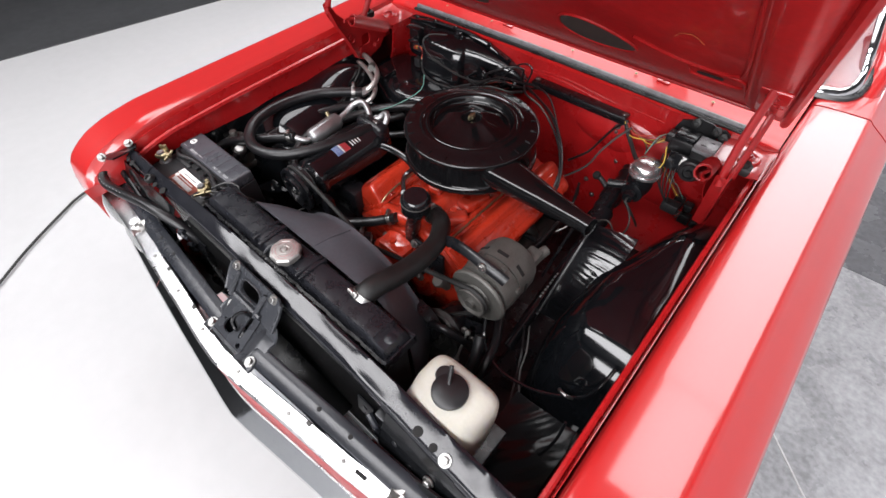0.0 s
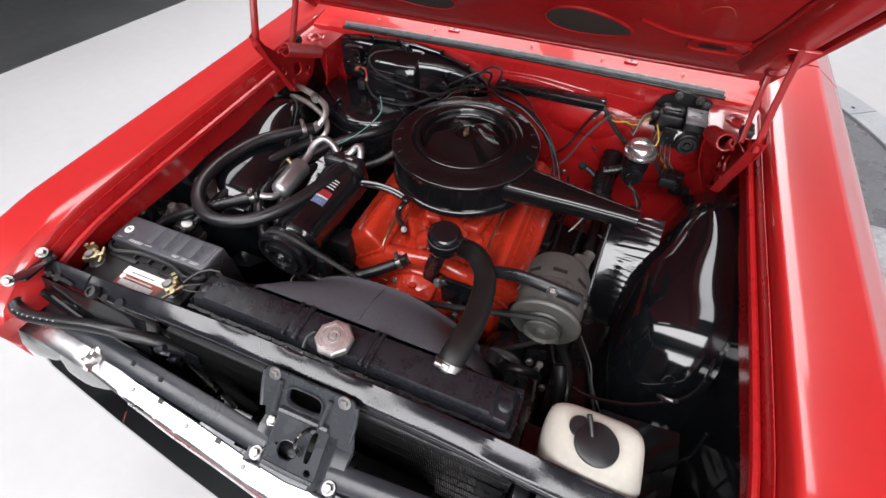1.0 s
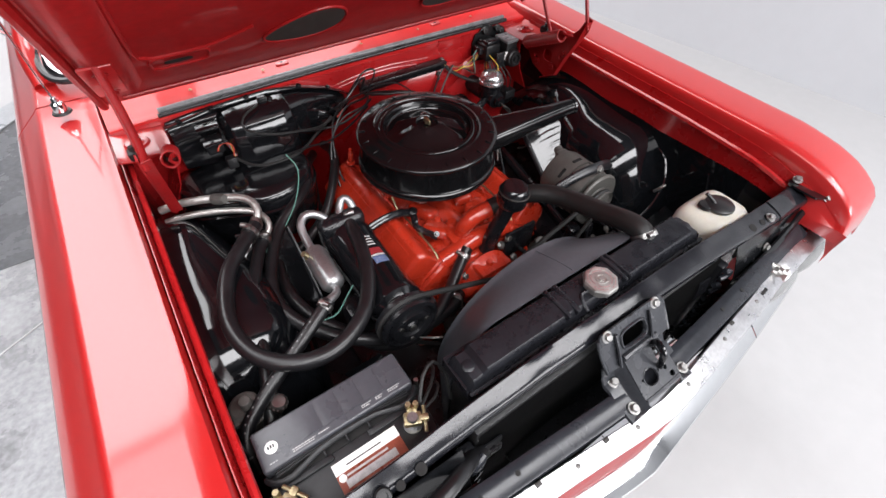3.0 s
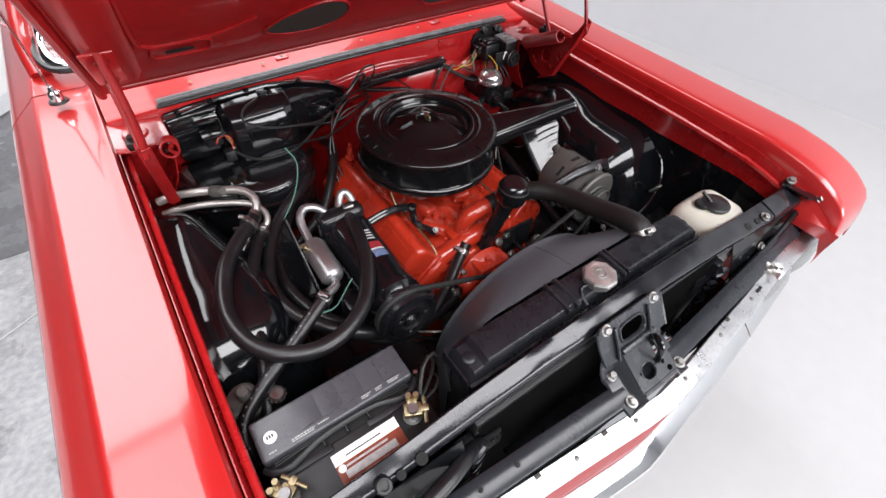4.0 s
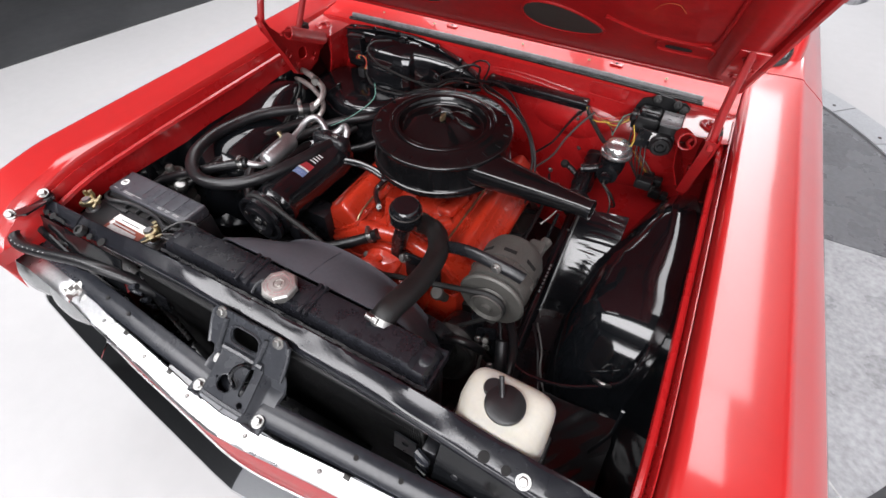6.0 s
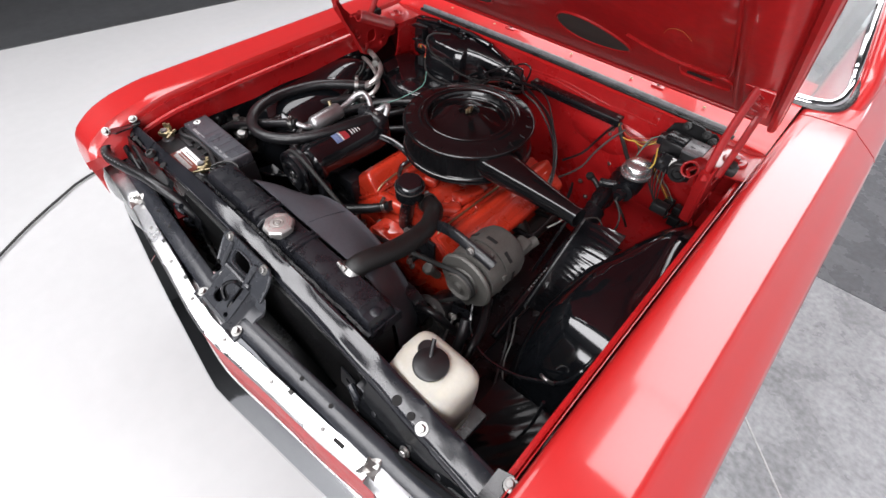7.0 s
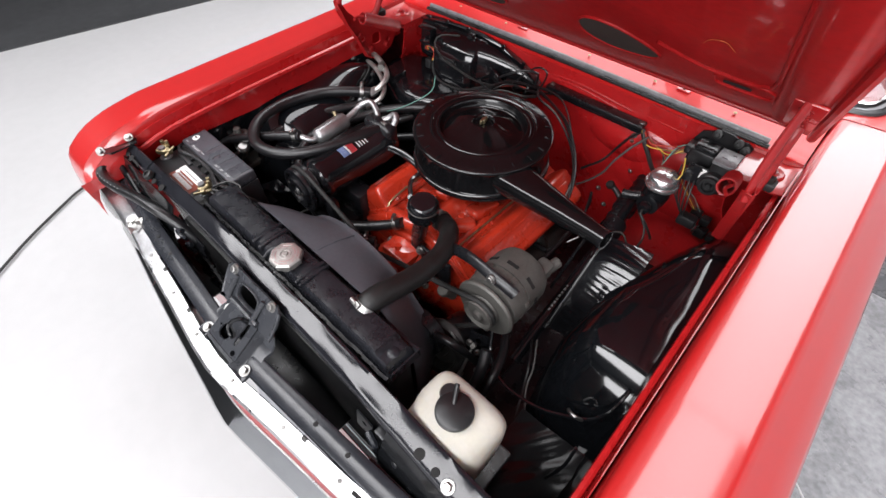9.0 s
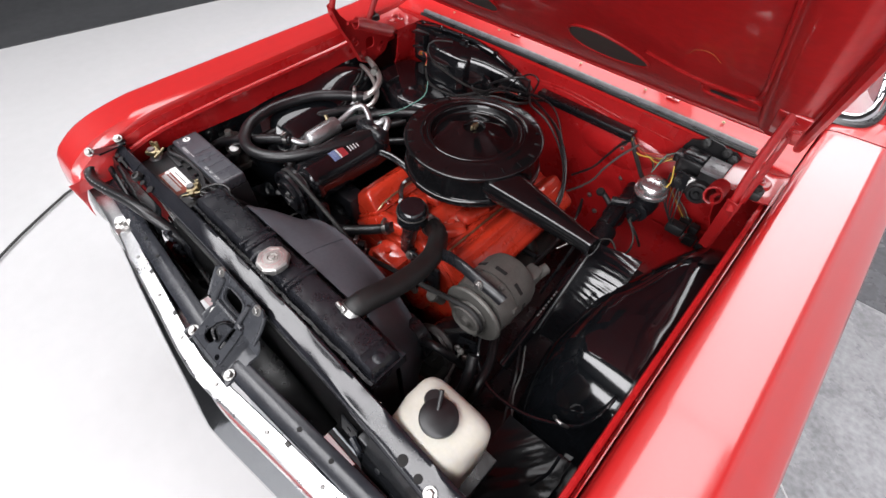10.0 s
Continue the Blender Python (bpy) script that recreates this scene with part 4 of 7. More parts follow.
def tie_bar(x):
    y = -0.075 - 0.035 * max(0.0, 1 - abs(x) / 0.5) + 0.012 * max(0.0, abs(x) - 0.5) / 0.13
    return [(y + 0.013, 0.767), (y + 0.012, 0.7895), (y + 0.008, 0.791), (y - 0.006, 0.7872), (y - 0.02, 0.7828), (y - 0.025, 0.7795), (y - 0.027, 0.765)]


tie = bar([-0.63 + 0.028 * k for k in range(46)], tie_bar, "tie_bar", support, TIE_BLACK, "blue-grey glinting satin black tie bar")
for x in (-0.37, -0.3, 0.25, 0.33):
    part("drilled_hole", lathe([(0, 0.001), (0.0045, 0.001), (0.0045, 0)], pose(x, tie_bar(x)[3][0], 0.7875, 16, 0, 0), 12), HOLE_SHADE, tie)

# bright grille header with its screws
grille = thing("grille", (0, -0.13, 0.55), "bright aluminium header strip over a red nose panel", "grille")


def nose_y(x):
    e = abs(x)
    return interp(e, [(0.0, -0.180), (0.06, -0.176), (0.2, -0.160), (0.35, -0.145), (0.45, -0.131), (0.62, -0.118)])


def header(x):
    y = nose_y(x)
    dent = 0.0003 * math.sin(31 * x) * math.sin(13 * x + 1) + 0.0001 * math.sin(83 * x)
    return [(y + 0.0335, 0.764), (y + 0.033, 0.7725), (y + 0.031, 0.7745 + dent), (y + 0.018, 0.7714 + dent * 0.6), (y + 0.005, 0.7681 - dent), (y + 0.001, 0.7665), (y - 0.0006, 0.764), (y + 0.0005, 0.761)]

head = bar([-0.455 + 0.00625 * k for k in range(147)], header, "header_strip", grille, TRIM, "bright dented aluminium header strip", 0.0015)
for x in (-0.345, -0.208, -0.077, 0.063, 0.206, 0.346):
    piece("header_screw", BOLT_SMALL, head, pose(x, nose_y(x) + 0.020, 0.7715) @ Matrix.Diagonal((0.6, 0.6, 0.5, 1)))
for x in (-0.28, -0.14, 0.25):
    part("clip_notch", add(bmesh.new(), block((-0.006, -0.004, -0.004), (0.006, 0.004, 0.0012), 0.001), pose(x, nose_y(x) + 0.0285, 0.7738, 13, 0, 0)), DARK_STEEL, head)
part("slotted_hole", add(bmesh.new(), block((-0.012, -0.0035, -0.001), (0.012, 0.0035, 0.0008), 0.0008), pose(0.385, nose_y(0.385) + 0.019, 0.7722, 13, 0, 6)), HOLE_SHADE, head)
red_panel = bar([-0.48 + 0.024 * k for k in range(41)], lambda x: [(nose_y(x) + 0.006, 0.76), (nose_y(x) + 0.002, 0.759), (nose_y(x), 0.755), (nose_y(x) - 0.0045, 0.61), (nose_y(x) - 0.0055, 0.60)], "nose_panel", grille, RED_SHADED, "red painted nose panel under the header strip")
part("bright_lip", tube([(x, nose_y(x) - 0.007, 0.597) for x in [-0.475 + 0.05 * k for k in range(20)]], 0.0035, 8, 0.05), TRIM, red_panel, "thin bright lip along the nose panel")
bar([-0.52 + 0.04 * k for k in range(27)], lambda x: [(nose_y(x) + 0.03, 0.755), (nose_y(x) + 0.028, 0.55)], "grille_back", grille, BLACK_SATIN)

for side in (-1, 1):
    lamp = thing("headlight", (side * 0.6, -0.12, 0.62), "twin round headlight in a bright bezel", "headlight", "headlights")
    part("bezel", thick(loft([mirror([(x, nose_y(x) + 0.045 - 0.01, z0 + 0.012), (x, nose_y(x) + 0.012, z0 + 0.010), (x, nose_y(x) - 0.002, z0), (x, nose_y(x) + 0.002, z0 - 0.018), (x, nose_y(x) + 0.014, z0 - 0.03), (x, nose_y(x) + 0.028, z0 - 0.034)], side)
                               for x, z0 in ((0.46, 0.764), (0.47, 0.771), (0.50, 0.771), (0.53, 0.771), (0.56, 0.7705), (0.6, 0.769), (0.63, 0.766), (0.66, 0.762), (0.69, 0.757), (0.73, 0.75), (0.78, 0.74))]), 0.002), TRIM, lamp, "bright headlight bezel")
    for x in (0.53, 0.69):
        part("lens", lathe([(0, 0.032), (0.03, 0.029), (0.055, 0.02), (0.07, 0.006), (0.074, -0.012), (0.074, -0.04)], along((side * x, nose_y(x) + 0.013, 0.690), (0, -1, 0.10)), 40), LENS, lamp, "fluted glass headlight lens")
        part("lens_ring", lathe([(0.072, 0.0), (0.079, 0.004), (0.083, -0.004), (0.08, -0.02)], along((side * x, nose_y(x) + 0.013, 0.690), (0, -1, 0.10)), 40), CHROME, lamp)
    part("lamp_pan", block((min(side * 0.47, side * 0.80), -0.068, 0.55), (max(side * 0.47, side * 0.80), -0.058, 0.752), 0.004), BLACK_SATIN, lamp, "black pan behind the lamps")
    foil = []
    for k in range(9):
        u = k / 8
        foil.append(mirror([(0.440 + 0.036 * u + 0.004 * math.sin(9 * u + v), -0.130 + 0.034 * v / 4 + 0.012 * u, 0.777 + 0.014 * math.sin(math.pi * u) * (1 - 0.12 * v) + 0.0035 * math.sin(11 * u + 2.3 * v)) for v in range(5)], side))
    part("clip", thick(loft(foil), 0.001), ALU, lamp, "crumpled bright metal clip", 20)

bumper = thing("front_bumper", (0, -0.2, 0.5), "polished chrome front bumper below the grille", "bumper")


def bumper_sec(x):
    e = abs(x)
    y = interp(e, [(0, -0.228), (0.05, -0.224), (0.3, -0.196), (0.5, -0.171), (0.65, -0.150), (0.755, -0.134), (0.785, -0.126), (0.802, -0.112), (0.81, -0.085)])
    return [(y + 0.075, 0.606), (y + 0.068, 0.607), (y + 0.06, 0.604), (y + 0.045, 0.594), (y + 0.03, 0.583), (y + 0.015, 0.5712), (y + 0.001, 0.559), (y - 0.0025, 0.5555), (y - 0.003, 0.552), (y - 0.0005, 0.547), (y + 0.008, 0.53), (y + 0.016, 0.51), (y + 0.028, 0.49), (y + 0.045, 0.48)]


bar([-0.480 + 0.0160 * k for k in range(61)], bumper_sec, "bumper_bar", bumper, BUMPER_CHROME, "polished chrome centre section", 0.003)
for side in (-1, 1):
    bar([side * (0.4845 + 0.0093 * k) for k in range(36)], bumper_sec, "bumper_end", bumper, BUMPER_CHROME, "wrapped chrome end section", 0.003)
part("valance", thick(loft([[(x, -0.05, 0.46), (x, -0.065, 0.40), (x, -0.03, 0.32)] for x in [-0.8 + 0.1 * k for k in range(17)]]), 0.003), RED, car)

for x0, x1 in ((-0.6, -0.33), (-0.23, 0.2), (0.31, 0.6)):
    part("air_deflector", block((x0, -0.115, 0.55), (x1, 0.0, 0.556), 0.002), BLACK_SATIN, support, "black deflector panel below the tie bar")

# hood latch
latch = thing("hood_latch", (0, -0.08, 0.79), "satin black hood latch bracket with five bolts", "latch")
m_up = Matrix.Translation((0, -0.047, 0.8605)) @ Matrix.Rotation(radians(52.6), 4, "X")
part("upper_plate", plate([(-0.076, 0.036), (0.075, 0.036), (0.083, 0.028), (0.085, -0.02), (0.08, -0.036), (0.045, -0.04), (-0.05, -0.04), (-0.078, -0.036), (-0.084, -0.015), (-0.083, 0.028)], [(-0.004, 0.001, 0.030, 0.0155)], 0.004, m_up), LATCH_BLACK, latch)
part("opening_rim", tube([m_up @ Vector((-0.004 + 0.033 * math.copysign(abs(math.cos(a)) ** 0.6, math.cos(a)), 0.001 + 0.0185 * math.copysign(abs(math.sin(a)) ** 0.6, math.sin(a)), 0.0015)) for a in [2 * math.pi * k / 20 for k in range(21)]], 0.0022, 6), LATCH_BLACK, latch)
for x0, x1 in ((-0.048, -0.054), (0.042, 0.030)):
    part("pressed_bead", tube([m_up @ Vector((x0, 0.024, 0.003)), m_up @ Vector(((x0 + x1) / 2, -0.004, 0.005)), m_up @ Vector((x1, -0.036, 0.004))], 0.0055, 8, flat=0.6), LATCH_BLACK, latch)
for x0 in (-0.083, 0.083):
    part("edge_fold", tube([m_up @ Vector((x0, 0.028, -0.002)), m_up @ Vector((x0 * 1.02, 0.0, -0.003)), m_up @ Vector((x0 * 0.98, -0.038, -0.002))], 0.004, 8), LATCH_BLACK, latch)
part("slot_mark", block((-0.004, -0.0265, 0.8865), (0.004, -0.0258, 0.889), 0), HOLE_SHADE, latch)
m_low = Matrix.Translation((0, -0.098, 0.819)) @ Matrix.Rotation(radians(30), 4, "X")
catch = part("catch_plate", plate([(-0.043, 0.038), (0.045, 0.038), (0.048, 0.03), (0.05, -0.04), (0.046, -0.046), (-0.041, -0.046), (-0.045, -0.04)], [(-0.010, -0.016, 0.0155, 0.0135), (0.027, 0.004, 0.0055, 0.026), (0.035, -0.034, 0.006, 0.0055), (0.01, -0.014, 0.0025, 0.0025), (-0.03, -0.012, 0.0025, 0.0025)], 0.004, m_low), LATCH_BLACK, latch)
part("front_roll", tube([m_low @ Vector((-0.043, -0.045, -0.004)), m_low @ Vector((0.0, -0.046, -0.004)), m_low @ Vector((0.048, -0.045, -0.004))], 0.006, 8), LATCH_BLACK, latch)
part("rear_roll", tube([m_low @ Vector((-0.043, 0.038, 0.002)), m_low @ Vector((0.0, 0.039, 0.003)), m_low @ Vector((0.045, 0.038, 0.002))], 0.006, 8), LATCH_BLACK, latch)
part("catch_dish", tube([m_low @ Vector((-0.010 + 0.0175 * math.cos(a), -0.016 + 0.0155 * math.sin(a), 0.0)) for a in [2 * math.pi * k / 20 for k in range(21)]], 0.0013, 6), LATCH_BLACK, catch)
for side in (-1, 1):
    rows = []
    for y in (-0.058, -0.066, -0.075, -0.09, -0.11, -0.13, -0.147):
        zp = 0.819 + (max(y, -0.137) + 0.098) * 0.577 - 0.001
        zf = interp(-y, [(0.058, 0.835), (0.068, 0.806), (0.075, 0.797), (0.095, 0.796), (0.11, 0.786), (0.147, 0.779)])
        rows.append([(side * 0.046, y, min(zp, 0.842)), (side * 0.053, y, (zp + zf) / 2), (side * 0.056, y, zf + 0.003), (side * 0.06, y, zf), (side * 0.083, y, zf - 0.001), (side * 0.085, y, zf - 0.006)])
    part("side_flange", thick(loft(rows), 0.003), LATCH_BLACK, latch)
    part("lower_web", thick(loft([[(side * 0.05, -0.146, 0.79), (side * 0.08, -0.146, 0.778)], [(side * 0.048, -0.148, 0.77), (side * 0.07, -0.148, 0.768)]]), 0.003), LATCH_BLACK, latch)
part("hook", tube([(0.024, -0.074, 0.835), (0.022, -0.079, 0.853), (0.016, -0.092, 0.857), (0.013, -0.104, 0.845), (0.014, -0.108, 0.815)], 0.0065, 8, flat=0.6), BLACK_GLOSS, latch, "curved black catch hook")
for p, w in (((-0.064, -0.0295, 0.8815), (0, -0.7, 0.55)), ((0.062, -0.0295, 0.8815), (0, -0.7, 0.55)), ((-0.064, -0.079, 0.796), (0, -0.2, 1)), ((-0.065, -0.130, 0.784), (0, -0.2, 1)), ((0.072, -0.130, 0.784), (0, -0.2, 1))):
    piece("latch_bolt", BOLT, latch, along(p, w))

# condenser and radiator
cond = thing("condenser", (0, -0.02, 0.5), "black air conditioning condenser ahead of the radiator", "condenser")
part("core", block((-0.33, -0.024, 0.42), (0.33, -0.004, 0.832), 0.003), MESH, cond, "dark finned condenser core")
fins = bmesh.new()
for k in range(150):
    x = -0.325 + 0.65 * k / 149
    quad = [fins.verts.new(p) for p in ((x, -0.024, 0.425), (x, -0.0285, 0.425), (x, -0.0285, 0.828), (x, -0.024, 0.828))]
    fins.faces.new(quad)
tagged(part("cooling_core", fins, MESH, cond), "fine upright cooling fins", kind="stuff")
for k in range(7):
    part("flat_tube", block((-0.328, -0.0255, 0.80 - 0.055 * k), (0.328, -0.0235, 0.804 - 0.055 * k), 0.0006), MESH, cond)
for side in (-1, 1):
    part("end_bracket", block((min(side * 0.335, side * 0.365), -0.04, 0.45), (max(side * 0.335, side * 0.36), -0.014, 0.80), 0.004), BLACK_SATIN, cond)
    for k in range(6):
        part("return_bend", tube([(side * 0.33, -0.046, 0.80 - 0.05 * k), (side * 0.345, -0.05, 0.796 - 0.05 * k), (side * 0.351, -0.051, 0.787 - 0.05 * k), (side * 0.345, -0.05, 0.778 - 0.05 * k), (side * 0.33, -0.046, 0.775 - 0.05 * k)], 0.0065, 8), TIE_BLACK, cond)
    part("clip_plate", plate([(-0.03, -0.03), (0.03, -0.03), (0.03, 0.02), (-0.03, 0.025)], [(0, 0, 0.009, 0.006)], 0.003, pose(side * 0.30, -0.034, 0.755, 80, 0, 0) @ Matrix.Diagonal((0.7, 0.9, 1, 1))), BLACK_SATIN, cond)

rad = thing("radiator", (0, 0.06, 0.45), "black painted radiator with a pressed top tank", "radiator")
part("core", block((-0.3, 0.028, 0.42), (0.3, 0.085, 0.83), 0.004), MESH, rad)


def tank_sec(x):
    e = abs(x)
    drop = interp(e, [(0, 0), (0.268, 0), (0.276, 0.012), (0.296, 0.014), (0.303, 0.035)])
    w = 0.0
    if abs(x + 0.08) < 0.012 or abs(x - 0.06) < 0.006:
        w = 0.0025
    wave = 0.0007 * math.sin(61 * x) + 0.0006 * math.sin(143 * x + 1)
    return [(0.022, 0.842), (0.022 + wave, 0.856), (0.028 + wave, 0.857), (0.030, 0.853), (0.032, 0.872 - drop * 0.6), (0.0345, 0.884 + w - drop), (0.038, 0.888 + w - drop), (0.055, 0.8895 + w + wave - drop), (0.078, 0.8895 + w - wave - drop), (0.087, 0.888 + w - drop), (0.091, 0.883 + w - drop), (0.094, 0.87 - drop * 0.6), (0.095, 0.853), (0.097, 0.857), (0.103 + wave, 0.856), (0.104, 0.83)]


tank = bar([-0.308, -0.304, -0.3, -0.295, -0.285, -0.276, -0.268] + [-0.262 + 0.0075 * k for k in range(70)] + [0.268, 0.276, 0.285, 0.295, 0.3, 0.304, 0.308], tank_sec, "top_tank", rad, BLACK_TANK, "black painted top tank with crimped seam")
for side in (-1, 1):
    part("tank_end", thick(loft([[(side * 0.306, 0.026, 0.83), (side * 0.306, 0.102, 0.83)], [(side * 0.308, 0.035, 0.86), (side * 0.308, 0.094, 0.86)]]), 0.002), BLACK_TANK, tank)
part("crimp_seam", tube([(x, 0.0235 + 0.0018 * math.sin(155 * x) * math.sin(37 * x), 0.853 + 0.0016 * math.sin(190 * x)) for x in [-0.3 + 0.01 * k for k in range(61)]], 0.0026, 6), BLACK_GLOSS, tank)
for x, w in ((-0.092, 0.004), (-0.07, 0.005), (0.055, 0.004), (0.067, 0.003)):
    part("strap", block((x - w, 0.028, 0.88), (x + w, 0.096, 0.8935), 0.003), BLACK_TANK, tank)
for side in (-1, 1):
    part("end_emboss", lathe([(0, 0.003), (0.008, 0.003), (0.011, 0.001), (0.0125, 0)], pose(side * 0.286, 0.062, 0.8757), 20), BLACK_TANK, tank)
part("filler_neck", lathe([(0.026, 0.0), (0.026, 0.012), (0.02, 0.012)], pose(0, 0.052, 0.885), 30), ALU, rad)
rcap = part("pressure_cap", lathe([(0.030, 0.0), (0.0335, 0.0), (0.0345, 0.003), (0.0345, 0.011), (0.032, 0.0145), (0.024, 0.0155), (0.0235, 0.0150), (0.013, 0.0155), (0.0125, 0.0165), (0.0100, 0.0165), (0.0095, 0.0145), (0.006, 0.0145), (0.0055, 0.0175), (0, 0.018)],
                                  pose(0, 0.05, 0.895, 0, 0, 22.5) @ Matrix.Diagonal((0.94, 0.94, 1, 1)), 8), ALU, rad, "octagonal aluminium pressure cap with faint red print", 30)
for k in range(22):
    a = 2 * math.pi * k / 22
    for r in (0.0245, 0.0185):
        if (k + int(r * 1000)) % 5 != 0:
            part("print_mark", add(bmesh.new(), block((-0.0026, -0.0008, 0.0), (0.0026, 0.0008, 0.0005), 0), pose(r * math.cos(a), 0.05 + r * math.sin(a), 0.9104, 0, 0, math.degrees(a) + 90)), CAP_RED, rcap)
part("overflow_tube", tube([(-0.03, 0.05, 0.895), (-0.042, 0.052, 0.892), (-0.05, 0.04, 0.888), (-0.05, 0.025, 0.88)], 0.0035, 8), BLACK_TANK, rad)

shroud = thing("fan_shroud", (0, 0.15, 0.5), "dark grey plastic fan shroud behind the radiator", "shroud")
rows = []
for y, r, mix in ((0.105, 0.25, 0.0), (0.110, 0.25, 0.02), (0.125, 0.247, 0.14), (0.14, 0.244, 0.28), (0.155, 0.241, 0.44), (0.17, 0.239, 0.62), (0.185, 0.237, 0.8), (0.197, 0.236, 0.93), (0.206, 0.2355, 1.0), (0.213, 0.235, 1.0), (0.216, 0.230, 1.0)):
    row = []
    for k in range(65):
        a = math.pi * (-0.35 + 1.7 * k / 64)
        ring = (r * 1.02 * math.cos(a), 0.60 + r * math.sin(a))
        flat = (max(-0.285, min(0.285, 1.25 * ring[0])), min(0.868, 0.60 + 1.42 * r * math.sin(a)))
        row.append((flat[0] + (ring[0] - flat[0]) * mix, y, flat[1] + (ring[1] - flat[1]) * mix))
    rows.append(row)
part("shroud_ring", thick(loft(rows), 0.003), SHROUD, shroud)
part("shroud_seam", tube([(0.004, 0.112, 0.8685), (0.003, 0.155, 0.8565), (0.002, 0.205, 0.8365)], 0.0009, 6), SHROUD, shroud)
fan = thing("engine_fan", (0, 0.2, 0.6), "dark steel engine cooling fan", "fan")
part("hub", lathe([(0, 0.03), (0.05, 0.025), (0.06, 0), (0.06, -0.03), (0, -0.03)], along((0, 0.2, 0.6), (0, -1, 0)), 24), DARK_STEEL, fan)
for k in range(5):
    blade = block((0.05, -0.035, -0.0015), (0.2, 0.035, 0.0015), 0.001)
    part("blade", add(bmesh.new(), blade, along((0, 0.19, 0.6), (0, -1, 0)) @ Matrix.Rotation(2 * math.pi * k / 5 + 0.3, 4, "Z") @ Matrix.Rotation(radians(25), 4, "X")), DARK_STEEL, fan)

# ---- engine ----
engine = thing("engine", (0, 0.55, 0.4), "orange-red painted V8 engine block with valve covers", "engine")
part("block", block((-0.2, 0.36, 0.36), (0.2, 0.9, 0.60), 0.03), ORANGE, engine)
part("oil_pan", block((-0.13, 0.36, 0.3), (0.13, 0.9, 0.37), 0.02), DARK_STEEL, engine)


def cover_pose(side):
    return Matrix.Translation((0.008 + side * 0.165, 0.0, 0.667)) @ Matrix.Rotation(radians(side * 40), 4, "Y")


def valve_cover(side):
    m = cover_pose(side)
    rows = []
    for y, s in ((0.386, 0.0), (0.3865, 0.3), (0.3885, 0.68), (0.392, 0.85), (0.398, 0.955), (0.408, 1.0), (0.6, 1.0), (0.80, 1.0), (0.81, 0.975), (0.8165, 0.91), (0.82, 0.78), (0.8215, 0.3), (0.822, 0.0)):
        w, h = 0.047 + 0.006 * s, 0.062
        prof = [(-w, 0.0), (-w * 0.985, h * 0.66 * s), (-w * 0.94, h * 0.86 * s), (-w * 0.82, h * 0.965 * s), (-w * 0.66, h * s), (-w * 0.62, h * 0.985 * s), (w * 0.6, h * 0.985 * s), (w * 0.64, h * s), (w * 0.82, h * 0.96 * s), (w * 0.94, h * 0.85 * s), (w * 0.985, h * 0.62 * s), (w, 0.0)]
        rows.append([m @ Vector((x, y, z)) for x, z in prof])
    vc = part("valve_cover", loft(rows), ORANGE, engine, "orange-red stamped valve cover", 50)
    part("cover_flange", add(bmesh.new(), block((-0.059, 0.38, -0.008), (0.059, 0.83, 0.002), 0.003), m), ORANGE, vc)
    for y in (0.43, 0.54, 0.65, 0.76):
        for sx in (-1, 1):
            piece("cover_bolt", BOLT_ORANGE, vc, m @ pose(sx * 0.056, y, 0.002) @ Matrix.Diagonal((0.8, 0.8, 0.8, 1)))
    part("head", add(bmesh.new(), block((-0.075, 0.37, -0.1), (0.054, 0.84, -0.008), 0.01), m), ORANGE, engine, "orange-red cylinder head")
    for j in range(7):
        part("stamped_mark", add(bmesh.new(), block((-0.004, 0.53 + 0.021 * j, 0.0608), (0.005, 0.538 + 0.021 * j + 0.002 * (j % 3), 0.0622), 0.0006), m), ORANGE, vc)
    for x in (-0.019, 0.021):
        part("pressed_rib", tube([m @ Vector((x, y, 0.0608)) for y in (0.425, 0.6, 0.795)], 0.0016, 6), ORANGE, vc)
    return vc


for side in (-1, 1):
    valve_cover(side)
    hm = cover_pose(side)
    log = part("exhaust_manifold", tube([hm @ Vector((side * 0.122, y, -0.075 - 0.02 * math.sin(5 * y))) for y in (0.39, 0.45, 0.52, 0.60, 0.68, 0.76, 0.82)], 0.031, 14), DARK_STEEL, engine, "dark cast exhaust manifold")
    for y in (0.42, 0.53, 0.68, 0.79):
        part("exhaust_port", tube([hm @ Vector((side * 0.05, y, -0.055)), hm @ Vector((side * 0.09, y, -0.05)), hm @ Vector((side * 0.125, y, -0.07))], 0.024, 12), DARK_STEEL, log, "dark exhaust runner")
    for y in (0.465, 0.575, 0.635, 0.745):
        boot = part("plug_boot", tube([hm @ Vector((side * 0.058, y, -0.035)), hm @ Vector((side * 0.085, y, -0.012)), hm @ Vector((side * 0.105, y, 0.012))], 0.0085, 10), RUBBER, engine, "black rubber spark plug boot")
        part("plug_lead", tube([hm @ Vector((side * 0.105, y, 0.012)), hm @ Vector((side * 0.11, y + 0.05, 0.03)), hm @ Vector((side * 0.095, 0.80, 0.035 + 0.02 * (y - 0.4))), hm @ Vector((side * 0.06, 0.862, 0.05))], 0.0036, 8), RUBBER, boot)


man = []
for y in [0.39 + 0.011 * k for k in range(41)]:
    man.append([(x, y, 0.665 + 0.028 * math.exp(-(x / 0.075) ** 2) + 0.010 * math.sin(46 * y) * math.sin(24 * abs(x)) + 0.006 * math.sin(71 * x + 20 * y) * math.sin(57 * y) - 0.12 * max(0.0, abs(x) - 0.11)) for x in [-0.15 + 0.00625 * k for k in range(49)]])
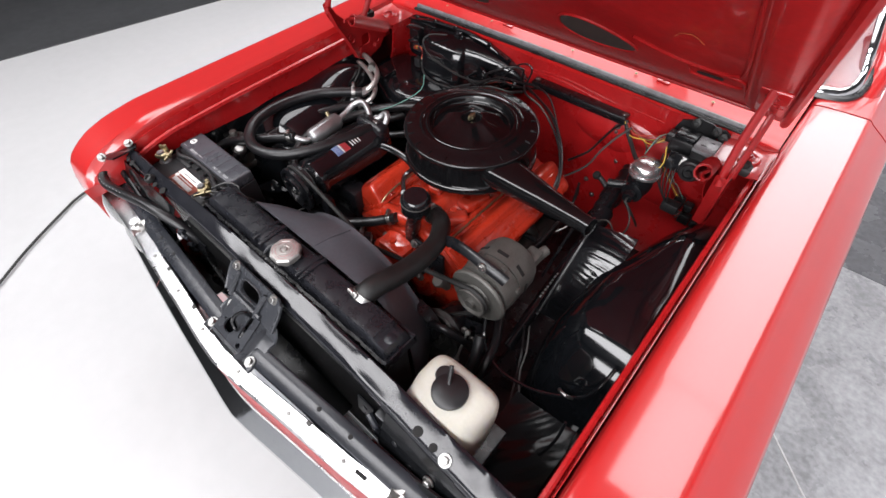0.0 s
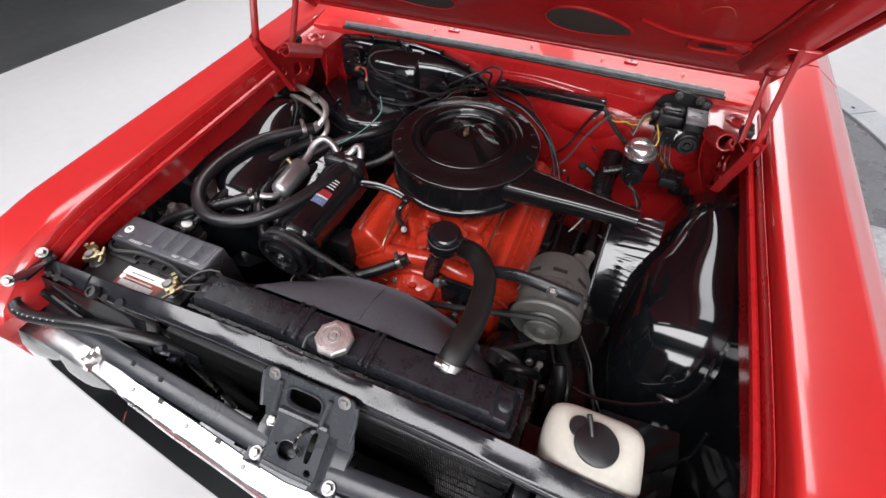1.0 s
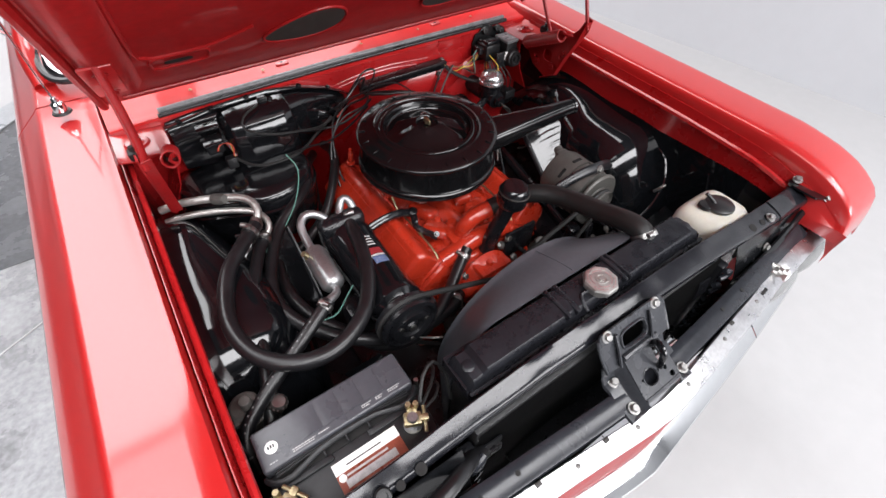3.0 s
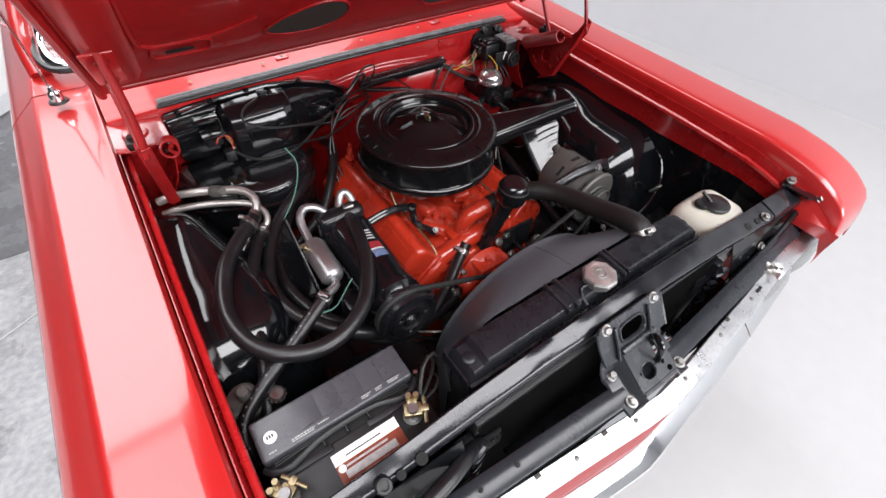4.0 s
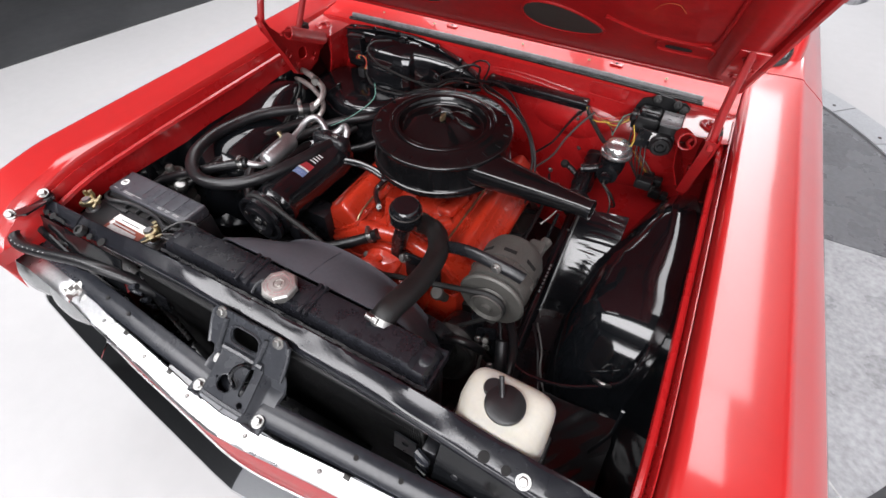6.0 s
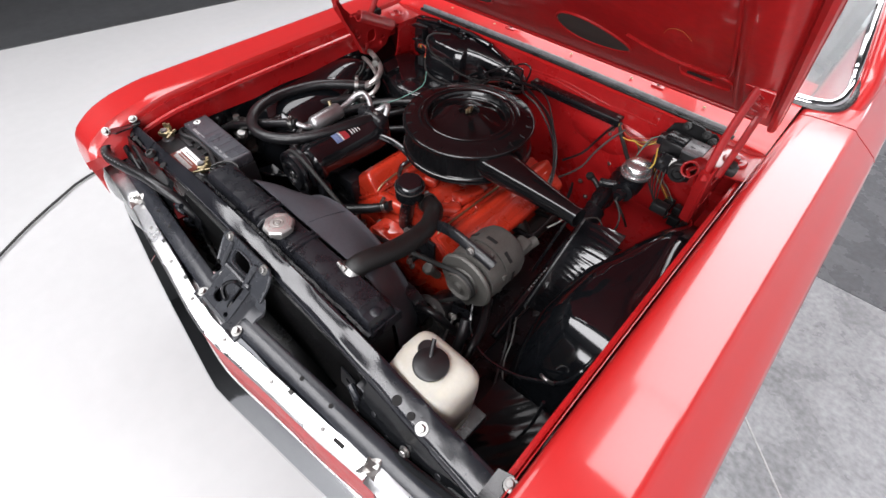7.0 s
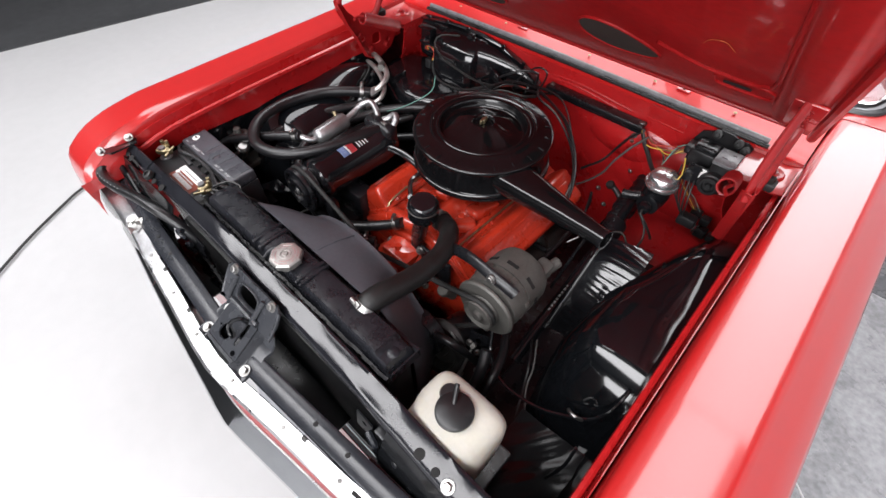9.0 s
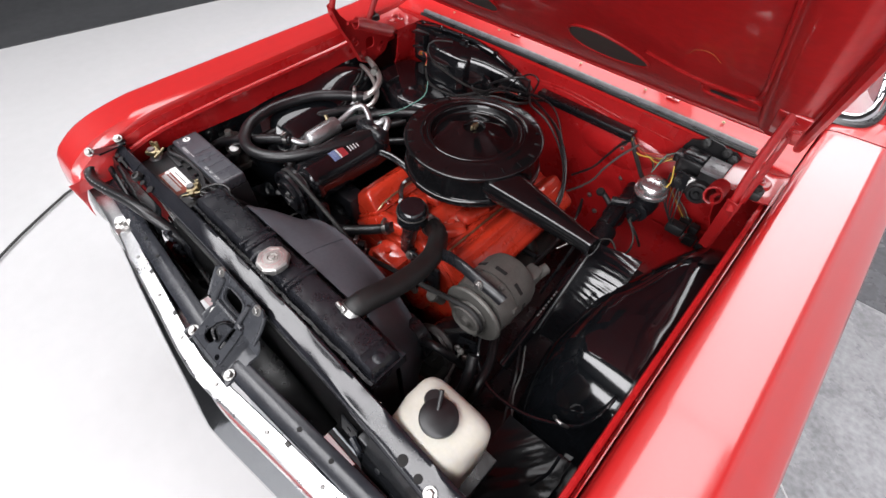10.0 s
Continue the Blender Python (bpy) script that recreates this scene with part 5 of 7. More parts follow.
part("intake_manifold", thick(loft(man), 0.006), ORANGE, engine, "cast orange-red intake manifold")
part("manifold_front", block((-0.14, 0.372, 0.58), (0.14, 0.405, 0.665), 0.014, 3), ORANGE, engine)
for x, y, z, r in ((-0.055, 0.435, 0.688, 0.014), (-0.02, 0.47, 0.705, 0.016), (0.03, 0.475, 0.70, 0.012), (-0.09, 0.45, 0.675, 0.012), (0.09, 0.455, 0.68, 0.014), (-0.045, 0.50, 0.708, 0.01), (0.06, 0.5, 0.702, 0.012), (-0.1, 0.41, 0.668, 0.013)):
    part("cast_boss", lathe([(0, r * 0.8), (r * 0.7, r * 0.75), (r, r * 0.3), (r * 1.15, -r)], pose(x, y, z), 16), ORANGE, engine)
for x0, y0, x1, y1 in ((-0.115, 0.43, -0.115, 0.80), (0.115, 0.43, 0.115, 0.80)):
    part("manifold_flange", block((x0 - 0.02, y0, 0.648), (x1 + 0.02, y1, 0.664), 0.005), ORANGE, engine)
for x in (-0.115, 0.115):
    for y in (0.45, 0.52, 0.60, 0.70, 0.78):
        piece("manifold_bolt", BOLT_ORANGE, engine, pose(x, y, 0.664))
for x, y, w, l, turn in ((-0.055, 0.475, 0.05, 0.09, 35), (0.07, 0.48, 0.045, 0.09, -40), (-0.05, 0.56, 0.045, 0.08, 20), (0.075, 0.57, 0.05, 0.09, -15)):
    part("cast_runner", add(bmesh.new(), block((-w / 2, -l / 2, -0.02), (w / 2, l / 2, 0.012), 0.011, 3), pose(x, y, 0.70, 0, 12 if x < 0 else -12, turn)), ORANGE, engine)
part("water_crossover", tube([(-0.13, 0.40, 0.668), (-0.06, 0.395, 0.69), (0.02, 0.40, 0.70), (0.09, 0.395, 0.69), (0.13, 0.40, 0.67)], 0.024, 14), ORANGE, engine)
part("thermostat_neck", tube([(-0.02, 0.425, 0.70), (-0.018, 0.422, 0.73), (0.0, 0.418, 0.756), (0.03, 0.413, 0.768), (0.062, 0.408, 0.772)], 0.021, 16), ORANGE, engine)
part("neck_flange", block((-0.06, 0.395, 0.70), (0.025, 0.452, 0.714), 0.005), ORANGE, engine)
part("timing_cover", lathe([(0, 0.05), (0.08, 0.048), (0.11, 0.03), (0.118, 0.0), (0.12, -0.03)], along((0, 0.372, 0.54), (0, -1, 0)), 36), ORANGE, engine)
pump = part("water_pump", lathe([(0, 0.1), (0.03, 0.1), (0.033, 0.06), (0.055, 0.045), (0.07, 0.0)], along((0, 0.35, 0.62), (0, -1, 0)), 28), ORANGE, engine, "orange-red water pump")
for side in (-1, 1):
    part("pump_leg", tube([(side * 0.02, 0.325, 0.63), (side * 0.06, 0.33, 0.615), (side * 0.085, 0.345, 0.575)], 0.026, 12), ORANGE, pump)
part("pump_boss", block((-0.045, 0.30, 0.655), (0.05, 0.35, 0.678), 0.008), ORANGE, pump)
part("boss_plug", lathe([(0, 0.01), (0.008, 0.01), (0.01, 0.002), (0.018, 0)], pose(-0.005, 0.325, 0.678), 20), ORANGE, pump)
for p in ((0.05, 0.35, 0.69), (0.085, 0.33, 0.64), (-0.06, 0.345, 0.645), (-0.085, 0.335, 0.60), (0.09, 0.325, 0.60)):
    piece("engine_bolt", BOLT, engine, along(p, (0, -0.8, 0.6)))
part("compressor_brace", tube([(-0.108, 0.522, 0.748), (-0.112, 0.505, 0.745), (-0.118, 0.49, 0.735), (-0.108, 0.472, 0.727), (-0.092, 0.458, 0.718), (-0.082, 0.446, 0.712)], 0.0095, 8, flat=0.75), BLACK_GLOSS, engine, "black compressor brace")
part("compressor_brace", tube([(-0.108, 0.522, 0.75), (-0.14, 0.523, 0.765), (-0.19, 0.518, 0.775), (-0.25, 0.51, 0.77)], 0.010, 8, flat=0.6), BLACK_GLOSS, engine, "black compressor brace")
part("bolt_plate", block((0.06, 0.343, 0.632), (0.158, 0.352, 0.722), 0.003), BLACK_SATIN, engine, "black bracket plate on the water pump")
piece("engine_bolt", BOLT, engine, along((0.067, 0.345, 0.711), (0, -1, 0.4)))
piece("engine_bolt", BOLT, engine, along((0.112, 0.30, 0.658), (0, -1, 0.4)))
part("spacer", lathe([(0.006, 0), (0.006, 0.05)], along((0.112, 0.35, 0.65), (0, -1, 0.1)), 12), BLACK_SATIN, engine)
piece("brace_bolt", BOLT_BLACK, engine, along((-0.108, 0.519, 0.757), (0, -0.5, 1)))
piece("brace_bolt", BOLT_BLACK_SMALL, engine, along((-0.083, 0.448, 0.722), (0, -0.6, 0.8)))
part("carburettor", block((-0.07, 0.55, 0.72), (0.075, 0.70, 0.815), 0.02), ALU, engine, "dull metal carburettor under the air cleaner")
part("vacuum_line", tube([(0.128, 0.78, 0.70), (0.131, 0.70, 0.716), (0.132, 0.60, 0.72), (0.131, 0.50, 0.72), (0.128, 0.42, 0.716), (0.122, 0.395, 0.70)], 0.0028, 8), BRASS, engine, "thin brown metal line beside the valve cover")
part("vacuum_line", tube([(-0.122, 0.60, 0.752), (-0.12, 0.575, 0.722), (-0.118, 0.52, 0.722), (-0.118, 0.464, 0.722), (-0.116, 0.40, 0.71), (-0.115, 0.372, 0.66)], 0.0028, 8), BRASS, engine, "thin brown metal line beside the valve cover")
part("pump_cap", lathe([(0, 0.012), (0.014, 0.012), (0.017, 0.008), (0.017, 0), (0.012, -0.002), (0.012, -0.05)], along((0.165, 0.32, 0.655), (-0.1, -0.5, 0.9)), 24), CAST, engine, "dull metal fitting by the timing cover")
stick = part("oil_dipstick", tube([(0.318, 0.60, 0.52), (0.326, 0.65, 0.60), (0.333, 0.70, 0.675)], 0.0048, 8), BLACK_SATIN, engine, "black dipstick tube with a bright pull ring")
part("pull_ring", tube([(0.334 + 0.009 * math.cos(a), 0.712, 0.688 + 0.009 * math.sin(a)) for a in [2 * math.pi * k / 16 for k in range(17)]], 0.003, 6), STEEL, stick)
part("throttle_link", tube([(0.30, 0.66, 0.655), (0.315, 0.68, 0.668), (0.327, 0.70, 0.684)], 0.0028, 6), STEEL, stick)
part("crank_pulley", lathe([(0, 0.03), (0.04, 0.03), (0.05, 0.01), (0.085, 0.01), (0.09, 0.02), (0.09, 0.005), (0.078, -0.005), (0.09, -0.015), (0.09, -0.03), (0, -0.03)], along((0, 0.29, 0.47), (0, -1, 0)), 40), BLACK_SATIN, engine)
part("pump_pulley", lathe([(0, 0.02), (0.05, 0.02), (0.07, 0.005), (0.075, 0.02), (0.075, 0.006), (0.066, -0.002), (0.075, -0.01), (0.075, -0.02), (0, -0.02)], along((0, 0.25, 0.61), (0, -1, 0)), 40), BLACK_SATIN, engine)
part("idler_pulley", lathe([(0, 0.006), (0.02, 0.008), (0.03, 0.0), (0.045, -0.004), (0.062, 0.008), (0.066, 0.008), (0.066, -0.02), (0, -0.02)], along((0.2, 0.2, 0.66), (0, -1, 0)), 40), BLACK_SATIN, engine, "black power steering pulley")

filler = thing("oil_filler", (0.05, 0.36, 0.7), "black oil filler tube with a push-on cap", "oil filler")
part("filler_tube", tube([(0.022, 0.372, 0.67), (0.03, 0.368, 0.72), (0.052, 0.36, 0.79), (0.064, 0.356, 0.84)], 0.019, 16), BLACK_SATIN, filler)
part("filler_cap", lathe([(0, 0.052), (0.027, 0.051), (0.032, 0.046), (0.0345, 0.036), (0.036, 0.03), (0.0365, 0.006), (0.034, 0.0), (0.02, 0)], along((0.064, 0.356, 0.826), (0.1, -0.05, 1)), 32), BLACK_GLOSS, filler)
part("cap_ring", lathe([(0.0355, 0.033), (0.037, 0.034), (0.037, 0.036), (0.035, 0.037)], along((0.064, 0.356, 0.826), (0.1, -0.05, 1)), 32), DARK_STEEL, filler)

# air cleaner
AC = Vector((0.009, 0.631, 0.0))
ac = thing("air_cleaner", (AC.x, AC.y, 0.81), "gloss black round air cleaner with a tapered snorkel", "air cleaner")
m = Matrix.Translation(AC)
part("housing", lathe([(0.05, 0.812), (0.15, 0.808), (0.176, 0.8065), (0.1795, 0.8085), (0.181, 0.812), (0.1795, 0.8155), (0.1765, 0.8165), (0.1785, 0.8185), (0.1785, 0.8215), (0.1745, 0.8245), (0.172, 0.829), (0.1715, 0.882), (0.1725, 0.888)], m, 96), BLACK_LID, ac)
LID = [(0.1735, 0.884), (0.1765, 0.887), (0.178, 0.891), (0.1775, 0.8945), (0.1755, 0.897), (0.168, 0.9), (0.14, 0.9035), (0.1335, 0.9045), (0.1315, 0.9065), (0.1285, 0.9068), (0.1265, 0.9045), (0.12, 0.9045), (0.1175, 0.907), (0.1135, 0.908), (0.110, 0.9065), (0.106, 0.897), (0.1035, 0.889), (0.100, 0.8865),
       (0.096, 0.8872), (0.088, 0.8903), (0.078, 0.8948), (0.068, 0.8993), (0.058, 0.9038), (0.048, 0.9085), (0.040, 0.912), (0.033, 0.9155), (0.029, 0.917), (0.0265, 0.9155), (0.024, 0.9085), (0.012, 0.9075), (0.0004, 0.9075)]
CREASES = [radians(v) for v in (-52, -8, 68, 128, 188, 308)]


def facet(a):
    """1 on a pressed crease, 0 midway between two of them."""
    while a < CREASES[0]:
        a += 2 * math.pi
    while a >= CREASES[-1]:
        a -= 2 * math.pi
    for p, q in zip(CREASES, CREASES[1:]):
        if a <= q:
            return abs(2 * (a - p) / (q - p) - 1) ** 1.3
    return 0.0


rows = []
for r, z in LID:
    lift = max(0.0, min(1.0, (r - 0.031) / 0.012)) * max(0.0, min(1.0, (0.1 - r) / 0.02))
    rows.append([AC + Vector((r * math.cos(a), r * math.sin(a), z + 0.0085 * lift * (facet(a) - 0.4))) for a in (2 * math.pi * k / 180 for k in range(180))])
lid = part("lid", loft(rows, closed=True), BLACK_LID, ac, "gloss black stepped lid with pressed creases", 40)
for k in range(22):
    a = 2 * math.pi * (k + 0.5) / 22
    part("edge_slot", add(bmesh.new(), block((-0.0075, -0.002, -0.001), (0.0075, 0.002, 0.0026), 0.0018), m @ Matrix.Rotation(a, 4, "Z") @ Matrix.Translation((0.1625, 0, 0.9005)) @ Matrix.Rotation(radians(14), 4, "Y")), BLACK_LID, lid)
part("wing_nut", add(block((AC.x - 0.003, AC.y - 0.013, 0.91), (AC.x + 0.003, AC.y + 0.013, 0.923), 0.002), lathe([(0, 0.014), (0.005, 0.013), (0.006, 0)], Matrix.Translation((AC.x, AC.y, 0.91)), 14)), BRASS, ac, "small dull brass wing nut")
snork = []
for u, w, h in ((0, 0.052, 0.031), (0.06, 0.050, 0.031), (0.3, 0.042, 0.029), (0.6, 0.031, 0.0255), (0.9, 0.0215, 0.0215), (1.0, 0.0205, 0.0205)):
    c = Vector((0.13, 0.568, 0.858)).lerp(Vector((0.423, 0.524, 0.880)), u)
    way = Vector((0.302, -0.045, 0.023)).normalized()
    sd = Vector((way.y, -way.x, 0)).normalized()
    p = 0.55 + 0.45 * u
    ring = []
    for k in range(28):
        a = 2 * math.pi * k / 28
        ca, sa = math.cos(a), math.sin(a)
        ring.append(c + sd * w * math.copysign(abs(ca) ** p, ca) + Vector((0, 0, h * math.copysign(abs(sa) ** p, sa))))
    snork.append(ring)
sn = loft(snork, closed=True)
part("snorkel", thick(sn, 0.002), BLACK_LID, ac, "tapered black intake snorkel")
tip = Vector((0.423, 0.524, 0.880))
way = Vector((0.302, -0.045, 0.023)).normalized()
part("snorkel_rim", lathe([(0.018, 0.0), (0.0225, 0.0), (0.0225, 0.006), (0.018, 0.006)], along(tip - way * 0.004, way), 28), BLACK_GLOSS, ac)

# alternator
alt = thing("alternator", (0.307, 0.33, 0.70), "dusty grey cast alternator with pulley and fan", "alternator")
AM = along((0.307, 0.274, 0.765), (0, -1, 0))
part("pulley", lathe([(0, 0.012), (0.011, 0.012), (0.012, 0.004), (0.03, 0.002), (0.036, 0.008), (0.037, 0.004), (0.028, -0.006), (0.037, -0.016), (0.02, -0.018)], AM, 36), CAST, alt)
part("cooling_fan", lathe([(0.02, -0.02), (0.05, -0.018), (0.068, -0.014), (0.072, -0.018), (0.072, -0.022), (0.03, -0.026)], AM, 40), CAST, alt)
part("front_housing", lathe([(0.03, -0.028), (0.05, -0.028), (0.066, -0.036), (0.0685, -0.05), (0.0685, -0.082), (0.064, -0.083)], AM, 40), CAST, alt)
part("rear_housing", lathe([(0.064, -0.085), (0.0685, -0.086), (0.0685, -0.138), (0.062, -0.156), (0.04, -0.163), (0.0, -0.165)], AM, 40), CAST, alt)
part("terminal_box", block((0.325, 0.43, 0.765), (0.362, 0.468, 0.80), 0.007), CAST, alt)
part("terminal_box", lathe([(0, 0.03), (0.012, 0.028), (0.014, 0.0)], along((0.35, 0.46, 0.78), (0.3, 1, 0.2)), 14), CAST, alt)
for k in range(7):
    part("case_lug", add(bmesh.new(), block((-0.007, -0.006, -0.002), (0.007, 0.006, 0.004), 0.002), AM @ Matrix.Rotation(2 * math.pi * k / 7 + 0.3, 4, "Z") @ Matrix.Translation((0.0685, 0, -0.075)) @ Matrix.Rotation(math.pi / 2, 4, "Y")), CAST, alt)
for k in range(8):
    a = 2 * math.pi * k / 8
    part("cooling_slot", add(bmesh.new(), block((-0.004, -0.014, -0.0005), (0.004, 0.014, 0.001), 0), AM @ Matrix.Rotation(a, 4, "Z") @ Matrix.Translation((0.0685, 0, -0.104)) @ Matrix.Rotation(math.pi / 2, 4, "Y")), HOLE_SHADE, alt)
part("mount_ear", block((0.29, 0.29, 0.675), (0.325, 0.32, 0.71), 0.008), CAST, alt)
part("adjuster_arm", tube([(0.15, 0.335, 0.80), (0.20, 0.325, 0.838), (0.25, 0.316, 0.857), (0.30, 0.312, 0.857), (0.335, 0.315, 0.848), (0.358, 0.318, 0.838)], 0.0125, 10, flat=0.4), BLACK_SATIN, alt, "curved black adjuster arm")
piece("adjuster_bolt", BOLT, alt, along((0.304, 0.306, 0.853), (0, -1, 0.3)))


def belt(pulleys, name, label):
    """A loop round pulleys given as (x, z, r) in one plane, as two straight runs and arcs."""
    pts = []
    y = pulleys[0][3]
    cs = [(Vector((p[0], p[1])), p[2]) for p in pulleys]
    n = len(cs)
    for i in range(n):
        c, r = cs[i]
        prev, nxt = cs[i - 1], cs[(i + 1) % n]
        def out(a, b):
            d = (b[0] - a[0])
            ang = math.atan2(d.y, d.x)
            off = math.acos(max(-1, min(1, (a[1] - b[1]) / d.length)))
            return ang - off
        a_in = out(prev, cs[i])
        a_out = out(cs[i], nxt)
        while a_out < a_in:
            a_out += 2 * math.pi
        k = max(2, int((a_out - a_in) / 0.2))
        for j in range(k + 1):
            a = a_in + (a_out - a_in) * j / k
            pts.append((c.x + r * math.cos(a), y, c.y + r * math.sin(a)))
    pts.append(pts[0])
    return solo(name, tube(pts, 0.0062, 6, smooth_path=False, flat=0.85), BELT, label, "belt", "drive belts")


belt([(0.307, 0.765, 0.034, 0.278), (0.0, 0.61, 0.073, 0.278), (0.0, 0.47, 0.088, 0.278)], "drive_belt", "worn black rubber belt to the alternator")
belt([(-0.287, 0.755, 0.062, 0.262), (0.0, 0.47, 0.088, 0.262), (0.0, 0.61, 0.073, 0.262)], "drive_belt", "worn black rubber belt to the compressor")
belt([(0.243, 0.606, 0.060, 0.222), (0.0, 0.61, 0.073, 0.222), (0.0, 0.47, 0.088, 0.222)], "drive_belt", "worn black rubber belt to the steering pump")

# steering pump
pump_ps = thing("steering_pump", (0.25, 0.27, 0.56), "oily black power steering pump with a dished grey pulley", "pump")
PS = along((0.243, 0.219, 0.600), (0.0, -0.9, 0.45))
part("pulley", lathe([(0.012, 0.004), (0.020, 0.004), (0.022, -0.010), (0.044, -0.014), (0.049, -0.002), (0.052, 0.008), (0.064, 0.008), (0.069, 0.004), (0.062, -0.004), (0.069, -0.012), (0.069, -0.018), (0.05, -0.022), (0, -0.022)], PS, 44), PUMP_GREY, pump_ps, "dished dull grey pump pulley")
part("hub_nut", lathe([(0, 0.012), (0.009, 0.012), (0.011, 0.0)], PS, 6), DARK_STEEL, pump_ps)
part("body", lathe([(0.03, -0.02), (0.05, -0.03), (0.055, -0.05), (0.055, -0.11), (0.045, -0.125), (0, -0.128)], PS, 32), BLACK_SATIN, pump_ps)
part("reservoir_neck", lathe([(0.014, 0.0), (0.014, 0.05), (0.02, 0.052), (0.02, 0.062), (0.016, 0.066), (0, 0.067)], along((0.275, 0.315, 0.60), (0.1, -0.1, 1)), 20), BLACK_SATIN, pump_ps)
part("bracket", plate([(-0.03, -0.05), (0.03, -0.05), (0.04, 0.0), (0.02, 0.05), (-0.02, 0.05)], [(0.0, -0.03, 0.012, 0.006), (0.0, 0.025, 0.008, 0.012)], 0.005, pose(0.315, 0.27, 0.62, 80, 0, 20)), BLACK_SATIN, pump_ps)
for p in ((0.303, 0.255, 0.655), (0.322, 0.26, 0.625), (0.30, 0.245, 0.59), (0.345, 0.235, 0.60)):
    piece("bracket_bolt", BOLT_SMALL, pump_ps, along(p, (0.1, -0.8, 0.6)))
rod = solo("adjuster_rod", tube([(0.324, 0.239, 0.687), (0.327, 0.216, 0.661), (0.330, 0.194, 0.635)], 0.0036, 10), STEEL, "bright steel adjuster rod beside the steering pump", "rod")
part("rod_eye", lathe([(0, 0.006), (0.006, 0.005), (0.008, 0), (0.006, -0.005), (0, -0.006)], along((0.324, 0.240, 0.690), (0.3, -0.6, 0.7)), 14), CAST, rod)
part("rod_nut", lathe([(0, 0.006), (0.007, 0.006), (0.007, -0.006), (0, -0.006)], along((0.331, 0.192, 0.632), (0.0, -0.6, -0.7)), 6), STEEL, rod)

# compressor
comp = thing("compressor", (-0.287, 0.4, 0.68), "black air conditioning compressor with pulley clutch", "compressor")
CM = along((-0.287, 0.236, 0.757), (0, -1, 0))
clutch = part("clutch", lathe([(0, 0.002), (0.012, 0.002), (0.016, -0.006), (0.022, -0.006), (0.025, 0.004), (0.036, 0.006), (0.043, 0.004), (0.044, -0.006), (0.05, -0.008), (0.057, -0.002), (0.064, -0.004), (0.065, -0.012), (0.056, -0.02), (0.065, -0.028), (0.066, -0.036), (0.06, -0.04), (0.045, -0.042)], CM, 48), BLACK_SATIN, comp, "black pulley clutch")
for k in range(3):
    a = 2 * math.pi * k / 3 + 0.4
    part("clutch_rivet", lathe([(0, 0.004), (0.005, 0.003), (0.006, 0)], CM @ Matrix.Translation((0.034 * math.cos(a), 0.034 * math.sin(a), 0.004)), 12), DARK_STEEL, clutch)
part("hub_nut", lathe([(0, 0.006), (0.008, 0.006), (0.009, -0.004)], CM, 6), STEEL, clutch)
body = part("body", lathe([(0.045, -0.042), (0.05, -0.05), (0.059, -0.06), (0.06, -0.075), (0.0575, -0.08), (0.0575, -0.25), (0.06, -0.255), (0.06, -0.30), (0.052, -0.318), (0, -0.32)], CM, 44), BLACK_GLOSS, comp)
part("rear_head", block((-0.345, 0.515, 0.735), (-0.235, 0.56, 0.825), 0.016, 3), BLACK_SATIN, comp)


def wrap(x0, x1, y0, y1, r, mat, name, parent, label=""):
    """A label wrapped on the compressor's barrel; x0 and x1 are degrees from the top."""
    rows = [[(-0.287 + r * math.sin(radians(x0 + (x1 - x0) * k / 10)), y, 0.757 + r * math.cos(radians(x0 + (x1 - x0) * k / 10))) for k in range(11)] for y in (y0, y1)]
    return part(name, thick(loft(rows), 0.0006), mat, parent, label)


wrap(2, 34, 0.376, 0.396, 0.0583, STICKER_BLUE, "label", body, "torn blue and white label")
wrap(2, 34, 0.3972, 0.402, 0.0583, INK, "label", body, "white label band")
wrap(2, 34, 0.403, 0.422, 0.0583, STICKER_RED, "label", body, "red label band")
for k in range(4):
    wrap(6, 30, 0.432 + 0.009 * k, 0.4355 + 0.009 * k, 0.0583, INK, "print_bar", body)
part("mount_bracket", block((-0.24, 0.27, 0.64), (-0.2, 0.30, 0.74), 0.01), BLACK_SATIN, comp)
part("mount_foot", block((-0.37, 0.36, 0.60), (-0.2, 0.42, 0.70), 0.012), BLACK_SATIN, comp)

muffler = thing("discharge_muffler", (-0.381, 0.43, 0.78), "dull aluminium discharge muffler can with bent pipe", "muffler")
m0, m1 = Vector((-0.381, 0.378, 0.803)), Vector((-0.381, 0.487, 0.811))
MM = along(m0, m1 - m0)
part("can", lathe([(0, -0.004), (0.012, -0.003), (0.02, 0.002), (0.0245, 0.01), (0.0248, 0.096), (0.021, 0.105), (0.012, 0.11), (0, 0.111)], MM, 36), ALU_DULL, muffler)
part("can_nipple", lathe([(0, 0.014), (0.006, 0.014), (0.006, 0), (0.009, 0)], along((-0.398, 0.465, 0.825), (-0.5, 0, 0.8)), 12), BRASS, muffler)
part("pipe", tube([(-0.381, 0.487, 0.811), (-0.381, 0.515, 0.818), (-0.378, 0.545, 0.832), (-0.362, 0.563, 0.84), (-0.34, 0.563, 0.836), (-0.322, 0.556, 0.822), (-0.312, 0.548, 0.805)], 0.0092, 12), ALU_DULL, muffler)
part("pipe", tube([(-0.255, 0.54, 0.80), (-0.25, 0.555, 0.82), (-0.255, 0.57, 0.835), (-0.268, 0.572, 0.835), (-0.28, 0.56, 0.822), (-0.29, 0.545, 0.815)], 0.0092, 12), ALU_DULL, muffler)
